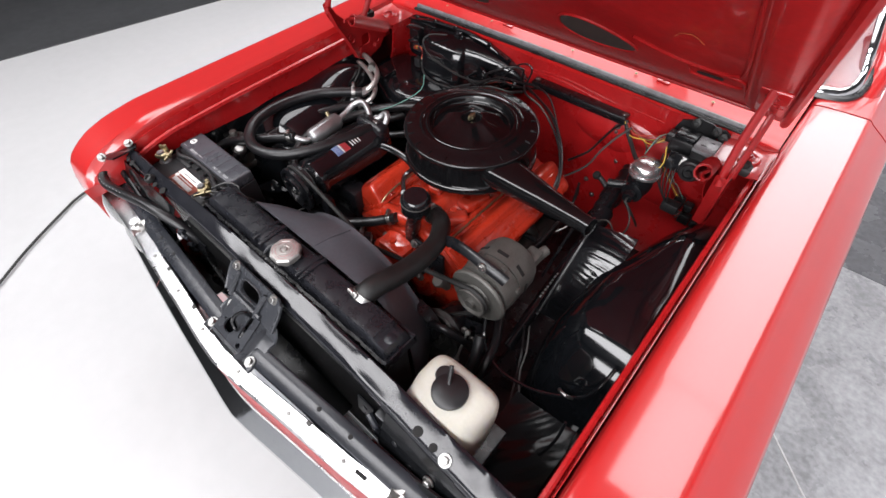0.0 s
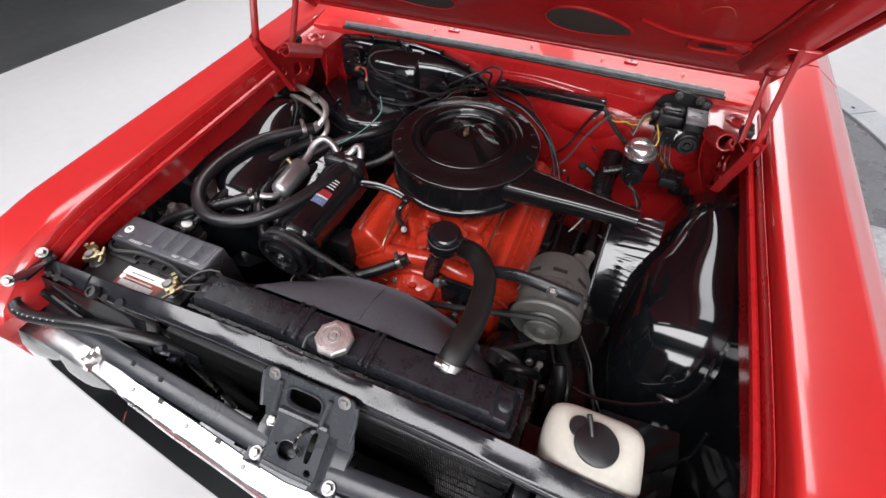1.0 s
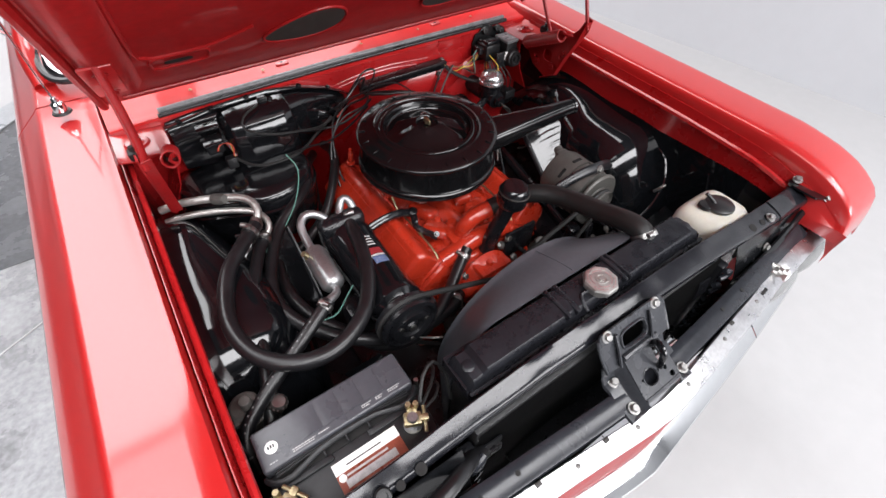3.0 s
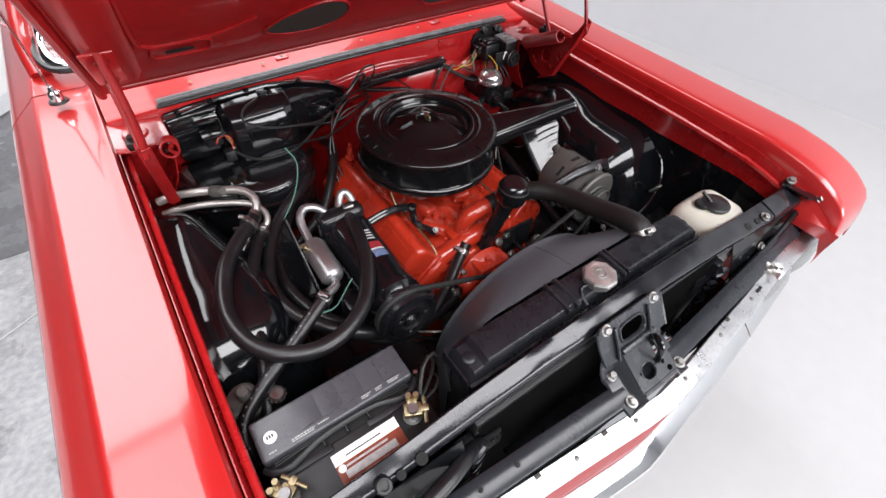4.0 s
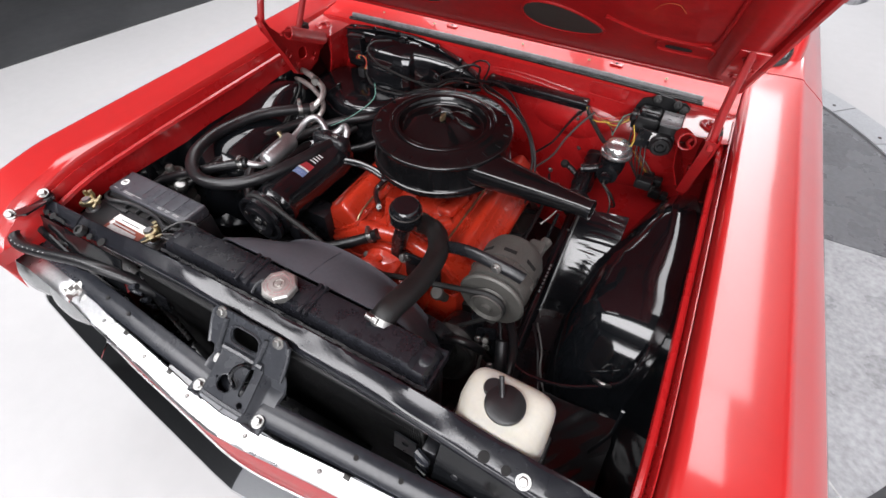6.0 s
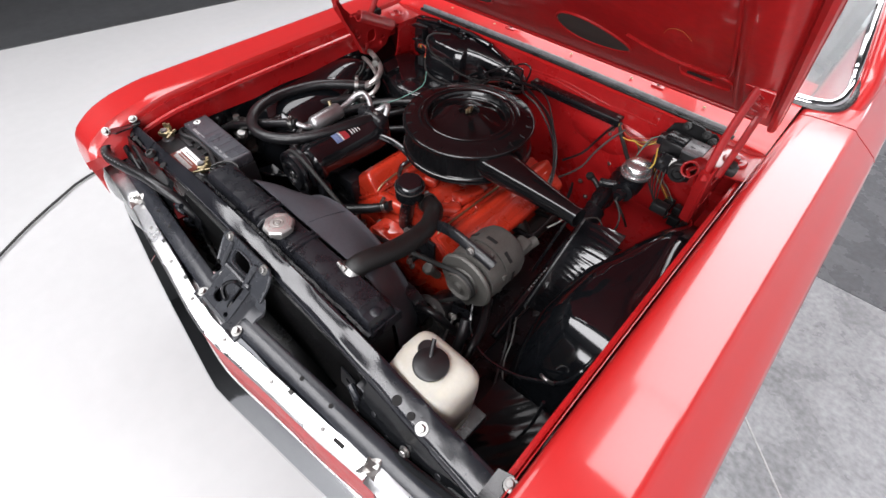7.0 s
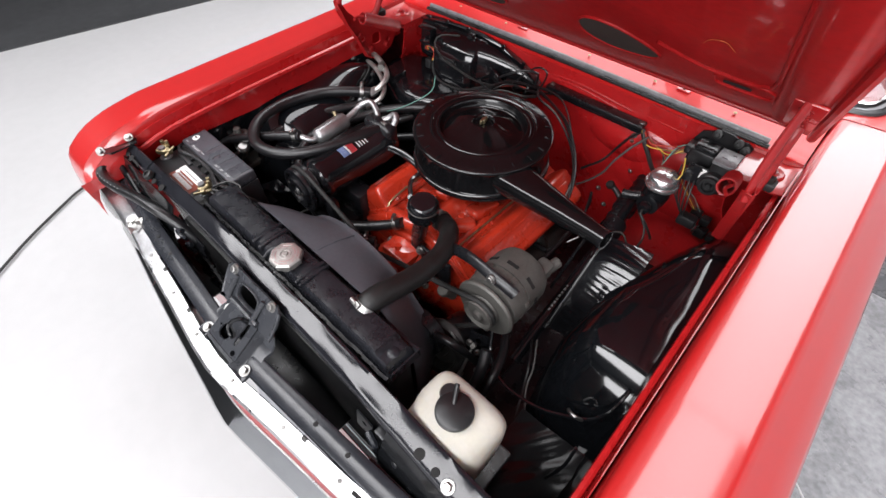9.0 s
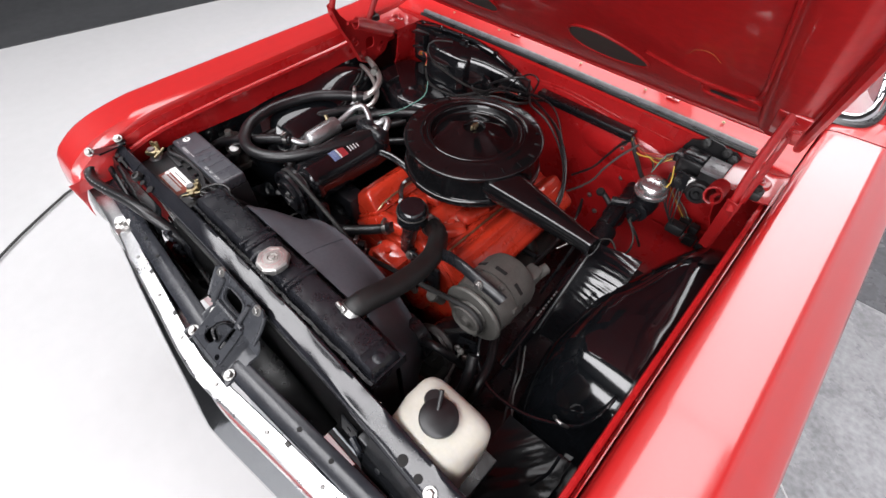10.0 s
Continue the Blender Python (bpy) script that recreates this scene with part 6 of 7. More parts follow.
part("front_pipe", tube([(-0.381, 0.38, 0.803), (-0.384, 0.366, 0.802), (-0.395, 0.356, 0.806), (-0.41, 0.348, 0.81)], 0.0088, 12), ALU_DULL, muffler)
part("manifold_block", block((-0.325, 0.525, 0.79), (-0.24, 0.555, 0.812), 0.006), ALU_DULL, muffler)


def wire(pts, r, mat, label, name="wire"):
    return solo(name, tube(pts, r, 7, 0.015), mat, label, "wire", "under-hood wiring")


wire([(-0.375, 0.07, 0.832), (-0.35, 0.10, 0.845), (-0.32, 0.115, 0.84), (-0.305, 0.10, 0.81), (-0.31, 0.07, 0.76)], 0.0032, WIRE, "black battery cable on its brass terminal", "battery_cable")
wire([(-0.375, 0.065, 0.828), (-0.34, 0.09, 0.82), (-0.315, 0.12, 0.80), (-0.30, 0.16, 0.74)], 0.003, WIRE, "black battery cable on its brass terminal", "battery_cable")
wire([(-0.375, 0.06, 0.825), (-0.345, 0.07, 0.815), (-0.325, 0.09, 0.80), (-0.318, 0.11, 0.77)], 0.0026, WIRE, "black battery cable on its brass terminal", "battery_cable")
wire([(-0.60, 0.06, 0.825), (-0.62, 0.06, 0.81), (-0.625, 0.02, 0.76), (-0.62, -0.002, 0.70)], 0.004, WIRE_RED, "red battery cable on its brass terminal", "battery_cable")


def hose(name, pts, r, label, clamps=(), mat=None):
    h = thing(name, pts[0], label, "hose", "under-hood hoses")
    part("hose_body", tube(pts, r, 14), mat or RUBBER, h)
    path = spline(pts)
    for f in clamps:
        i = min(len(path) - 2, max(1, int(f * (len(path) - 1))))
        part("hose_clamp", clamp_bm(path[i], path[i + 1] - path[i - 1], r + 0.0008), STEEL, h, "zinc worm-drive hose clamp")
    return h


def print_run(h, pts, r, f0, f1, n, up=(0, 0, 1)):
    """Pale printed dashes along a hose."""
    path = spline(pts)
    for k in range(n):
        if k % 5 == 4:
            continue
        i = int((f0 + (f1 - f0) * k / n) * (len(path) - 2)) + 1
        way = (path[i + 1] - path[i - 1]).normalized()
        nrm = (Vector(up) - way * way.dot(Vector(up))).normalized()
        sd = way.cross(nrm)
        m = Matrix((sd, way, nrm)).transposed().to_4x4()
        m.translation = path[i] + nrm * (r + 0.0001)
        part("print_bar", add(bmesh.new(), block((-0.0015, -0.0016, -0.0008), (0.0015, 0.0016, 0.0003), 0), m), FADED, h)


loop = [(-0.272, 0.545, 0.80), (-0.28, 0.50, 0.81), (-0.29, 0.44, 0.815), (-0.315, 0.36, 0.815), (-0.355, 0.295, 0.812), (-0.41, 0.256, 0.81), (-0.47, 0.246, 0.81), (-0.525, 0.268, 0.81), (-0.567, 0.318, 0.81), (-0.583, 0.39, 0.81), (-0.573, 0.46, 0.81), (-0.545, 0.53, 0.81), (-0.50, 0.59, 0.805), (-0.455, 0.642, 0.797)]
hose("suction_hose", loop, 0.0156, "thick black looped refrigerant hose", (0.02, 0.98))
low = [(-0.445, 0.63, 0.765), (-0.48, 0.58, 0.765), (-0.52, 0.49, 0.765), (-0.545, 0.40, 0.76), (-0.56, 0.32, 0.75), (-0.585, 0.25, 0.73), (-0.61, 0.18, 0.69)]
hose("liquid_hose", low, 0.0138, "black refrigerant hose running to the front", (0.03,))
dis = [(-0.408, 0.345, 0.815), (-0.445, 0.325, 0.808), (-0.49, 0.30, 0.797), (-0.54, 0.275, 0.783), (-0.587, 0.25, 0.77), (-0.622, 0.228, 0.757), (-0.638, 0.20, 0.74), (-0.642, 0.165, 0.71)]
h = hose("discharge_hose", dis, 0.0132, "black refrigerant hose with faded white print", (0.03,))
print_run(h, dis, 0.0132, 0.15, 0.95, 26, (0.2, 0.2, 1))
hose("heater_hose", [(-0.2, 0.95, 0.70), (-0.25, 0.86, 0.74), (-0.3, 0.74, 0.765), (-0.40, 0.66, 0.75), (-0.455, 0.58, 0.737), (-0.488, 0.48, 0.735), (-0.475, 0.40, 0.735), (-0.432, 0.335, 0.73), (-0.366, 0.285, 0.712), (-0.27, 0.27, 0.665), (-0.15, 0.29, 0.64), (-0.1, 0.32, 0.63)], 0.0145, "black heater hose looping round the compressor", (0.98,))
hose("heater_hose", [(-0.25, 0.95, 0.68), (-0.3, 0.84, 0.73), (-0.37, 0.70, 0.712), (-0.435, 0.62, 0.70), (-0.455, 0.52, 0.70), (-0.44, 0.42, 0.70), (-0.395, 0.345, 0.69), (-0.33, 0.28, 0.66), (-0.24, 0.27, 0.65), (-0.15, 0.31, 0.665), (-0.07, 0.36, 0.69), (-0.038, 0.376, 0.71)], 0.0142, "black heater hose to the water neck", (0.985,))
hose("heater_hose", [(-0.16, 0.95, 0.72), (-0.17, 0.85, 0.76), (-0.2, 0.78, 0.75), (-0.27, 0.70, 0.70), (-0.34, 0.66, 0.675), (-0.42, 0.62, 0.655), (-0.47, 0.55, 0.645), (-0.5, 0.47, 0.64)], 0.0125, "black heater hose from the firewall")
rh = [(0.184, 0.082, 0.872), (0.186, 0.098, 0.884), (0.188, 0.125, 0.882), (0.19, 0.16, 0.87), (0.189, 0.21, 0.853), (0.184, 0.26, 0.84), (0.172, 0.31, 0.829), (0.148, 0.352, 0.818), (0.12, 0.382, 0.80), (0.09, 0.40, 0.782), (0.05, 0.41, 0.772)]
hose("radiator_hose", rh, 0.0228, "thick matt black upper radiator hose", (0.05, 0.96), RUBBER_MATT)
hose("return_hose", [(0.335, 0.36, 0.65), (0.351, 0.329, 0.645), (0.378, 0.28, 0.655), (0.391, 0.225, 0.645), (0.393, 0.18, 0.60), (0.39, 0.16, 0.54)], 0.0105, "black return hose beside the washer bottle")
wire([(0.392, 0.387, 0.60), (0.425, 0.329, 0.60), (0.439, 0.30, 0.585), (0.473, 0.22, 0.57), (0.503, 0.175, 0.56), (0.544, 0.145, 0.55)], 0.003, RUBBER, "black cable along the frame rail")
wire([(0.40, 0.40, 0.59), (0.435, 0.335, 0.59), (0.45, 0.29, 0.575), (0.49, 0.235, 0.555), (0.53, 0.2, 0.54)], 0.0022, WIRE_GREY, "thin grey cable along the frame rail")
hose("lower_hose", [(-0.17, 0.12, 0.6), (-0.17, 0.2, 0.62), (-0.15, 0.28, 0.60), (-0.1, 0.33, 0.57)], 0.024, "black lower radiator hose", (0.9,), RUBBER_MATT)
hose("steering_hose", [(0.21, 0.22, 0.62), (0.255, 0.20, 0.70), (0.29, 0.2, 0.72), (0.32, 0.22, 0.68), (0.33, 0.26, 0.58), (0.33, 0.3, 0.5)], 0.0095, "black power steering hose")
hose("steering_hose", [(0.36, 0.24, 0.72), (0.375, 0.20, 0.68), (0.37, 0.16, 0.6), (0.35, 0.15, 0.5)], 0.0125, "black hose beside the radiator")
front = [(-0.655, -0.055, 0.835), (-0.645, -0.088, 0.83), (-0.61, -0.098, 0.826), (-0.54, -0.088, 0.83), (-0.46, -0.07, 0.835), (-0.40, -0.058, 0.83), (-0.35, -0.04, 0.80), (-0.32, -0.03, 0.76)]
h = hose("condenser_hose", front, 0.0125, "black refrigerant hose along the radiator support")
print_run(h, front, 0.0125, 0.12, 0.4, 9, (0.1, -0.5, 1))
pipes = thing("refrigerant_pipes", (-0.47, 0.72, 0.78), "bent aluminium refrigerant pipes by the blower case", "pipes")
part("pipe", tube([(-0.62, 0.785, 0.815), (-0.58, 0.776, 0.823), (-0.53, 0.757, 0.826), (-0.485, 0.735, 0.827), (-0.455, 0.715, 0.827), (-0.438, 0.692, 0.823), (-0.436, 0.668, 0.812), (-0.45, 0.65, 0.798)], 0.0092, 12), ALU, pipes)
part("pipe", tube([(-0.62, 0.77, 0.79), (-0.58, 0.758, 0.798), (-0.52, 0.735, 0.80), (-0.465, 0.705, 0.80), (-0.438, 0.685, 0.795), (-0.425, 0.66, 0.785), (-0.43, 0.64, 0.775), (-0.443, 0.63, 0.767)], 0.0075, 12), ALU, pipes)
part("valve_body", lathe([(0, 0.02), (0.01, 0.02), (0.013, 0.01), (0.013, -0.012), (0, -0.012)], along((-0.5, 0.735, 0.83), (0.5, -0.6, 0.2)), 14), CAST, pipes)
part("pipe_nut", lathe([(0, 0.012), (0.0135, 0.012), (0.0135, -0.012), (0, -0.012)], along((-0.45, 0.648, 0.798), (-0.3, -0.9, -0.2)), 6), STEEL, pipes)
part("pipe_nut", lathe([(0, 0.01), (0.0115, 0.01), (0.0115, -0.01), (0, -0.01)], along((-0.443, 0.63, 0.766), (-0.3, -0.9, -0.1)), 6), STEEL, pipes)

# battery
bat = thing("battery", (-0.49, 0.09, 0.6), "black car battery with a grey top cover and stickers", "battery")
part("case", block((-0.622, 0.008, 0.6), (-0.362, 0.178, 0.797), 0.006), CASE, bat)
cover = part("top_cover", block((-0.62, 0.108, 0.795), (-0.365, 0.177, 0.826), 0.005, 3), TOP, bat, "raised grey battery cover")
for k in range(5):
    x0 = -0.555 + 0.036 * k
    part("cover_scoop", thick(loft([[(x0 + 0.036 * u, 0.172 - 0.048 * v, 0.8268 + 0.0016 * (u * (1 - u)) * 4 * v) for u in (0.02, 0.2, 0.4, 0.6, 0.8, 0.98)] for v in (0.0, 0.5, 1.0)]), 0.0008), TOP, cover)
part("front_ledge", block((-0.62, 0.01, 0.795), (-0.365, 0.108, 0.808), 0.004), CASE, bat)
part("handle_trough", block((-0.606, 0.086, 0.8075), (-0.380, 0.109, 0.8105), 0.002), HOLE_SHADE, bat)
handle = part("handle", tube([(-0.622, 0.106, 0.812), (-0.612, 0.092, 0.816), (-0.585, 0.086, 0.818), (-0.54, 0.098, 0.819), (-0.49, 0.101, 0.819), (-0.44, 0.098, 0.819), (-0.40, 0.086, 0.818), (-0.374, 0.092, 0.816), (-0.363, 0.106, 0.812)], 0.0052, 8, 0.02, flat=0.6), CASE, bat, "folded black ribbed carrying handle")
for k in range(3):
    part("handle_rib", tube([(-0.606, 0.107 - 0.004 * k, 0.8175), (-0.55, 0.109 - 0.0035 * k, 0.8195), (-0.49, 0.1095 - 0.003 * k, 0.820), (-0.43, 0.109 - 0.0035 * k, 0.8195), (-0.38, 0.107 - 0.004 * k, 0.8175)], 0.0014, 6, 0.02), CASE, handle)
for x in (-0.535, -0.497, -0.459):
    part("handle_bridge", block((x, 0.086, 0.8105), (x + 0.003, 0.112, 0.8195), 0.0008), CASE, handle)
for x0, x1 in ((-0.60, -0.525), (-0.465, -0.39)):
    part("ledge_step", block((x0, 0.076, 0.8075), (x1, 0.087, 0.8125), 0.003), CASE, bat)
part("round_sticker", lathe([(0, 0.0012), (0.0095, 0.0012), (0.01, 0)], pose(-0.597, 0.140, 0.8262), 24), PAPER, bat, "white round date sticker")
for k in range(3):
    part("print_bar", block((-0.6025 + 0.004 * k, 0.138, 0.8274), (-0.6 + 0.004 * k, 0.1435, 0.8279), 0), CASE, bat)
rng_print = random.Random(5)
for x0, x1, y in ((-0.572, -0.535, 0.1178), (-0.572, -0.538, 0.1145), (-0.53, -0.512, 0.1178), (-0.455, -0.438, 0.1190), (-0.455, -0.442, 0.1158), (-0.43, -0.417, 0.1190), (-0.43, -0.42, 0.1158), (-0.407, -0.385, 0.1190), (-0.407, -0.388, 0.1158), (-0.607, -0.595, 0.1165)):
    x = x0
    while x < x1:
        w = rng_print.uniform(0.0018, 0.0042)
        part("print_bar", block((x, y, 0.8255), (min(x + w, x1), y + 0.0017, 0.8264), 0), INK, bat)
        x += w + 0.0011
part("maker_sticker", block((-0.535, 0.024, 0.8075), (-0.425, 0.070, 0.8086), 0), STICKER, bat, "brown and white maker's sticker")
part("sticker_band", block((-0.535, 0.052, 0.8085), (-0.425, 0.070, 0.8092), 0), PAPER, bat)
for x0, x1, y0, y1 in ((-0.525, -0.44, 0.028, 0.040), (-0.52, -0.45, 0.044, 0.047), (-0.515, -0.455, 0.0585, 0.0605)):
    part("print_bar", block((x0, y0, 0.8084), (x1, y1, 0.8095), 0), INK if y0 < 0.05 else CASE, bat)
part("sticker_dot", lathe([(0, 0.0008), (0.006, 0.0008), (0.006, 0)], pose(-0.527, 0.045, 0.8089), 16), PAPER, bat)
for x, y, turn in ((-0.607, 0.052, 35), (-0.398, 0.055, -25)):
    post = part("battery_post", lathe([(0, 0.03), (0.008, 0.03), (0.0095, 0.026), (0.0105, 0.0), (0.016, 0.0), (0.016, -0.004)], pose(x, y, 0.810), 18), ALU_DULL, bat, "grey lead battery post")
    mt = pose(x, y, 0.828, 0, 0, turn)
    cl = block((-0.020, -0.015, -0.009), (0.020, 0.015, 0.009), 0.005)
    add(cl, block((0.012, -0.008, -0.008), (0.035, 0.008, 0.008), 0.004))
    add(cl, block((-0.012, 0.008, -0.007), (0.012, 0.030, 0.010), 0.005))
    add(cl, lathe([(0, 0.018), (0.0065, 0.018), (0.0065, 0)], pose(-0.007, 0.024, 0.006), 6))
    add(cl, lathe([(0, 0.018), (0.0065, 0.018), (0.0065, 0)], pose(0.009, 0.024, 0.006), 6))
    add(cl, lathe([(0, 0.05), (0.0045, 0.05), (0.0045, -0.006), (0, -0.006)], pose(0.026, -0.024, 0, -90, 0, 0), 8))
    cl.transform(mt @ Matrix.Diagonal((0.74, 0.74, 0.8, 1)))
    part("terminal_clamp", cl, BRASS, bat, "brass terminal clamp")
part("tray", block((-0.64, -0.005, 0.575), (-0.345, 0.195, 0.6), 0.005), BLACK_SATIN, bat)
part("hold_down", tube([(-0.35, 0.12, 0.6), (-0.352, 0.12, 0.8)], 0.004, 8), STEEL, bat)


# small canister in the corner behind the battery
can = thing("relay_can", (-0.6, 0.225, 0.74), "dusty grey metal canister behind the battery", "canister")
part("can_body", lathe([(0, 0.03), (0.022, 0.03), (0.027, 0.026), (0.028, 0.0), (0.03, -0.002), (0.03, -0.014), (0.028, -0.016), (0.028, -0.06)], pose(-0.618, 0.262, 0.735), 28), CAST, can)
part("can_neck", lathe([(0, 0.024), (0.009, 0.024), (0.011, 0.021), (0.011, 0.0)], pose(-0.612, 0.256, 0.765), 18), CAST, can)
part("can_lug", block((-0.645, 0.235, 0.742), (-0.622, 0.25, 0.76), 0.004), CAST, can)
part("can_foot", block((-0.645, 0.235, 0.655), (-0.585, 0.285, 0.678), 0.008), CAST, can)
fit_cap = thing("line_fitting", (-0.569, 0.24, 0.745), "bright knurled pipe fitting behind the battery", "fitting")
FC = along((-0.569, 0.24, 0.745), (0.25, -0.1, 1))
part("knurled_cap", lathe([(0, 0.016), (0.012, 0.016), (0.0145, 0.013), (0.0155, 0.011), (0.0155, 0.0), (0.0135, -0.003), (0, -0.003)], FC, 24), STEEL, fit_cap)
for k in range(12):
    part("knurl", add(bmesh.new(), block((-0.0012, -0.0016, 0.001), (0.0012, 0.0016, 0.010), 0), FC @ Matrix.Rotation(math.pi * k / 6, 4, "Z") @ Matrix.Translation((0.0155, 0, 0))), STEEL, fit_cap)
part("elbow", tube([(-0.570, 0.241, 0.742), (-0.574, 0.238, 0.722), (-0.586, 0.23, 0.712), (-0.602, 0.222, 0.712)], 0.0062, 10), STEEL, fit_cap)
bkt = thing("horn_bracket", (-0.38, 0.24, 0.68), "glossy black folded bracket beside the compressor", "bracket")
part("fold", thick(loft([[(-0.43, 0.19, 0.72), (-0.36, 0.2, 0.735)], [(-0.44, 0.25, 0.70), (-0.36, 0.25, 0.70)], [(-0.42, 0.27, 0.62), (-0.35, 0.27, 0.62)]]), 0.003), APRON, bkt)

# washer bottle
res = thing("washer_reservoir", (0.43, 0.06, 0.66), "milky white washer fluid reservoir with a black cap", "reservoir")
rows = []
for z, gx0, gx1, gy0, gy1 in ((0.66, 0.360, 0.496, -0.002, 0.116), (0.70, 0.358, 0.499, -0.003, 0.119), (0.704, 0.361, 0.496, 0.0, 0.116), (0.71, 0.357, 0.500, -0.003, 0.12), (0.79, 0.353, 0.504, -0.004, 0.125), (0.826, 0.353, 0.504, -0.003, 0.124), (0.838, 0.357, 0.500, 0.001, 0.12), (0.847, 0.365, 0.491, 0.009, 0.113), (0.8525, 0.378, 0.478, 0.02, 0.102), (0.855, 0.395, 0.46, 0.035, 0.088)):
    ring = []
    for k in range(40):
        a = 2 * math.pi * k / 40
        ca, sa = math.cos(a), math.sin(a)
        px = (gx0 + gx1) / 2 + (gx1 - gx0) / 2 * math.copysign(abs(ca) ** 0.42, ca)
        py = (gy0 + gy1) / 2 + (gy1 - gy0) / 2 * math.copysign(abs(sa) ** 0.42, sa)
        if px > 0.47 and py < 0.03:
            px -= 0.006 * min(1.0, (0.03 - py) / 0.012)
        if px < 0.375 and py < 0.05 and z > 0.76:
            px += 0.006 * min(1.0, (0.05 - py) / 0.012)
        ring.append((px, py, z))
    rows.append(ring)
bm = loft(rows, closed=True, caps=True)
part("bottle", bm, TANK_WHITE, res, "", 60)
part("filler_spout", lathe([(0.029, 0.0), (0.029, 0.008)], pose(0.427, 0.062, 0.850), 32), TANK_WHITE, res)
cap = part("filler_cap", lathe([(0.031, 0.0), (0.0325, 0.003), (0.032, 0.007), (0.029, 0.0095), (0.0, 0.0105)], pose(0.427, 0.062, 0.8575), 40), BLACK_PLASTIC, res, "black push-on cap with a hose nipple")
part("cap_tab", lathe([(0.0165, 0.0), (0.017, 0.004), (0.015, 0.008), (0, 0.009)], pose(0.401, 0.079, 0.857), 28), BLACK_PLASTIC, cap)
part("nipple", tube([(0.423, 0.062, 0.856), (0.414, 0.078, 0.873), (0.406, 0.092, 0.884)], 0.0042, 10), BLACK_PLASTIC, cap)
part("bracket", thick(loft([[(0.345, -0.004, 0.838), (0.345, 0.0, 0.76)], [(0.335, 0.02, 0.838), (0.335, 0.02, 0.76)]]), 0.003), ALU, res)
part("retainer", tube([(0.508, -0.012, 0.70), (0.509, -0.01, 0.80), (0.508, 0.0, 0.836)], 0.004, 8), PAPER, res)
part("shelf", block((0.33, -0.0, 0.645), (0.52, 0.13, 0.662), 0.004), BLACK_SATIN, res)

# heater and blower case on the firewall
heater = thing("heater_case", (-0.3, 0.92, 0.75), "glossy black heater and evaporator case on the firewall", "heater case")
def case_piece(name, table, depth, smooth=48):
    """A moulded case: x, front y, top z, bottom z; the front leans back above its middle."""
    rows = []
    for k in range(6 * (len(table) - 1) + 1):
        i, u = min(k // 6, len(table) - 2), (k - 6 * min(k // 6, len(table) - 2)) / 6
        x, y0, zt, zb = [p + (q - p) * u for p, q in zip(table[i], table[i + 1])]
        rows.append([(x, 0.984, zt + 0.003), (x, y0 + depth, zt), (x, y0 + depth * 0.45, zt - 0.008), (x, y0 + depth * 0.2, zt - 0.022), (x, y0, zt - 0.045), (x, y0 - 0.006, zb + 0.03), (x, y0 - 0.002, zb + 0.008), (x, y0 + 0.008, zb), (x, 0.98, zb)])
    return part(name, loft(rows, caps=True), BLACK_GLOSS, heater, "", smooth)


case_piece("side_panel", ((-0.535, 0.962, 0.895, 0.79), (-0.53, 0.95, 0.905, 0.78), (-0.47, 0.945, 0.912, 0.775), (-0.41, 0.942, 0.914, 0.77)), 0.02)
case_piece("case", ((-0.425, 0.93, 0.895, 0.765), (-0.415, 0.895, 0.905, 0.758), (-0.40, 0.876, 0.912, 0.752), (-0.37, 0.868, 0.915, 0.75), (-0.30, 0.866, 0.917, 0.75), (-0.265, 0.870, 0.916, 0.75), (-0.245, 0.880, 0.914, 0.752), (-0.235, 0.905, 0.91, 0.755)), 0.05)
case_piece("wedge", ((-0.25, 0.895, 0.912, 0.76), (-0.20, 0.915, 0.905, 0.765), (-0.14, 0.938, 0.888, 0.772), (-0.09, 0.955, 0.868, 0.78), (-0.058, 0.97, 0.85, 0.79), (-0.05, 0.978, 0.842, 0.80)), 0.022)
part("dark_recess", lathe([(0, 0.003), (0.05, 0.003), (0.054, 0.001), (0.056, -0.004)], along((-0.19, 0.915, 0.835), (-0.35, -1, 0.1)) @ Matrix.Diagonal((1.0, 0.55, 1, 1)), 28), BLACK_GLOSS, heater)
part("flange", thick(loft([[(x, 0.979, z), (x, 0.968, z + 0.004), (x, 0.955, z + 0.003)] for x, z in ((-0.535, 0.90), (-0.40, 0.919), (-0.28, 0.922), (-0.2, 0.913), (-0.12, 0.889), (-0.06, 0.858), (-0.045, 0.845))]), 0.003), BLACK_GLOSS, heater)
for x, y, z in ((-0.5, 0.962, 0.912), (-0.42, 0.962, 0.921), (-0.33, 0.962, 0.925), (-0.28, 0.935, 0.919), (-0.19, 0.962, 0.916), (-0.11, 0.962, 0.889)):
    piece("case_screw", BOLT_BLACK_SMALL, heater, along((x, y, z), (0, -0.3, 1)))
part("clip", block((-0.31, 0.93, 0.916), (-0.288, 0.95, 0.928), 0.003), BLACK_SATIN, heater)
part("resistor_box", block((-0.47, 0.898, 0.835), (-0.43, 0.935, 0.866), 0.004), BLACK_SATIN, heater)
part("resistor_tab", block((-0.476, 0.882, 0.914), (-0.424, 0.912, 0.918), 0.0015), BLACK_GLOSS, heater, "glossy black folded tab")
part("tab_web", block((-0.427, 0.884, 0.868), (-0.423, 0.912, 0.915), 0.0012), BLACK_GLOSS, heater)
part("resistor_tab", block((-0.474, 0.882, 0.868), (-0.418, 0.93, 0.873), 0.0015), BLACK_GLOSS, heater)
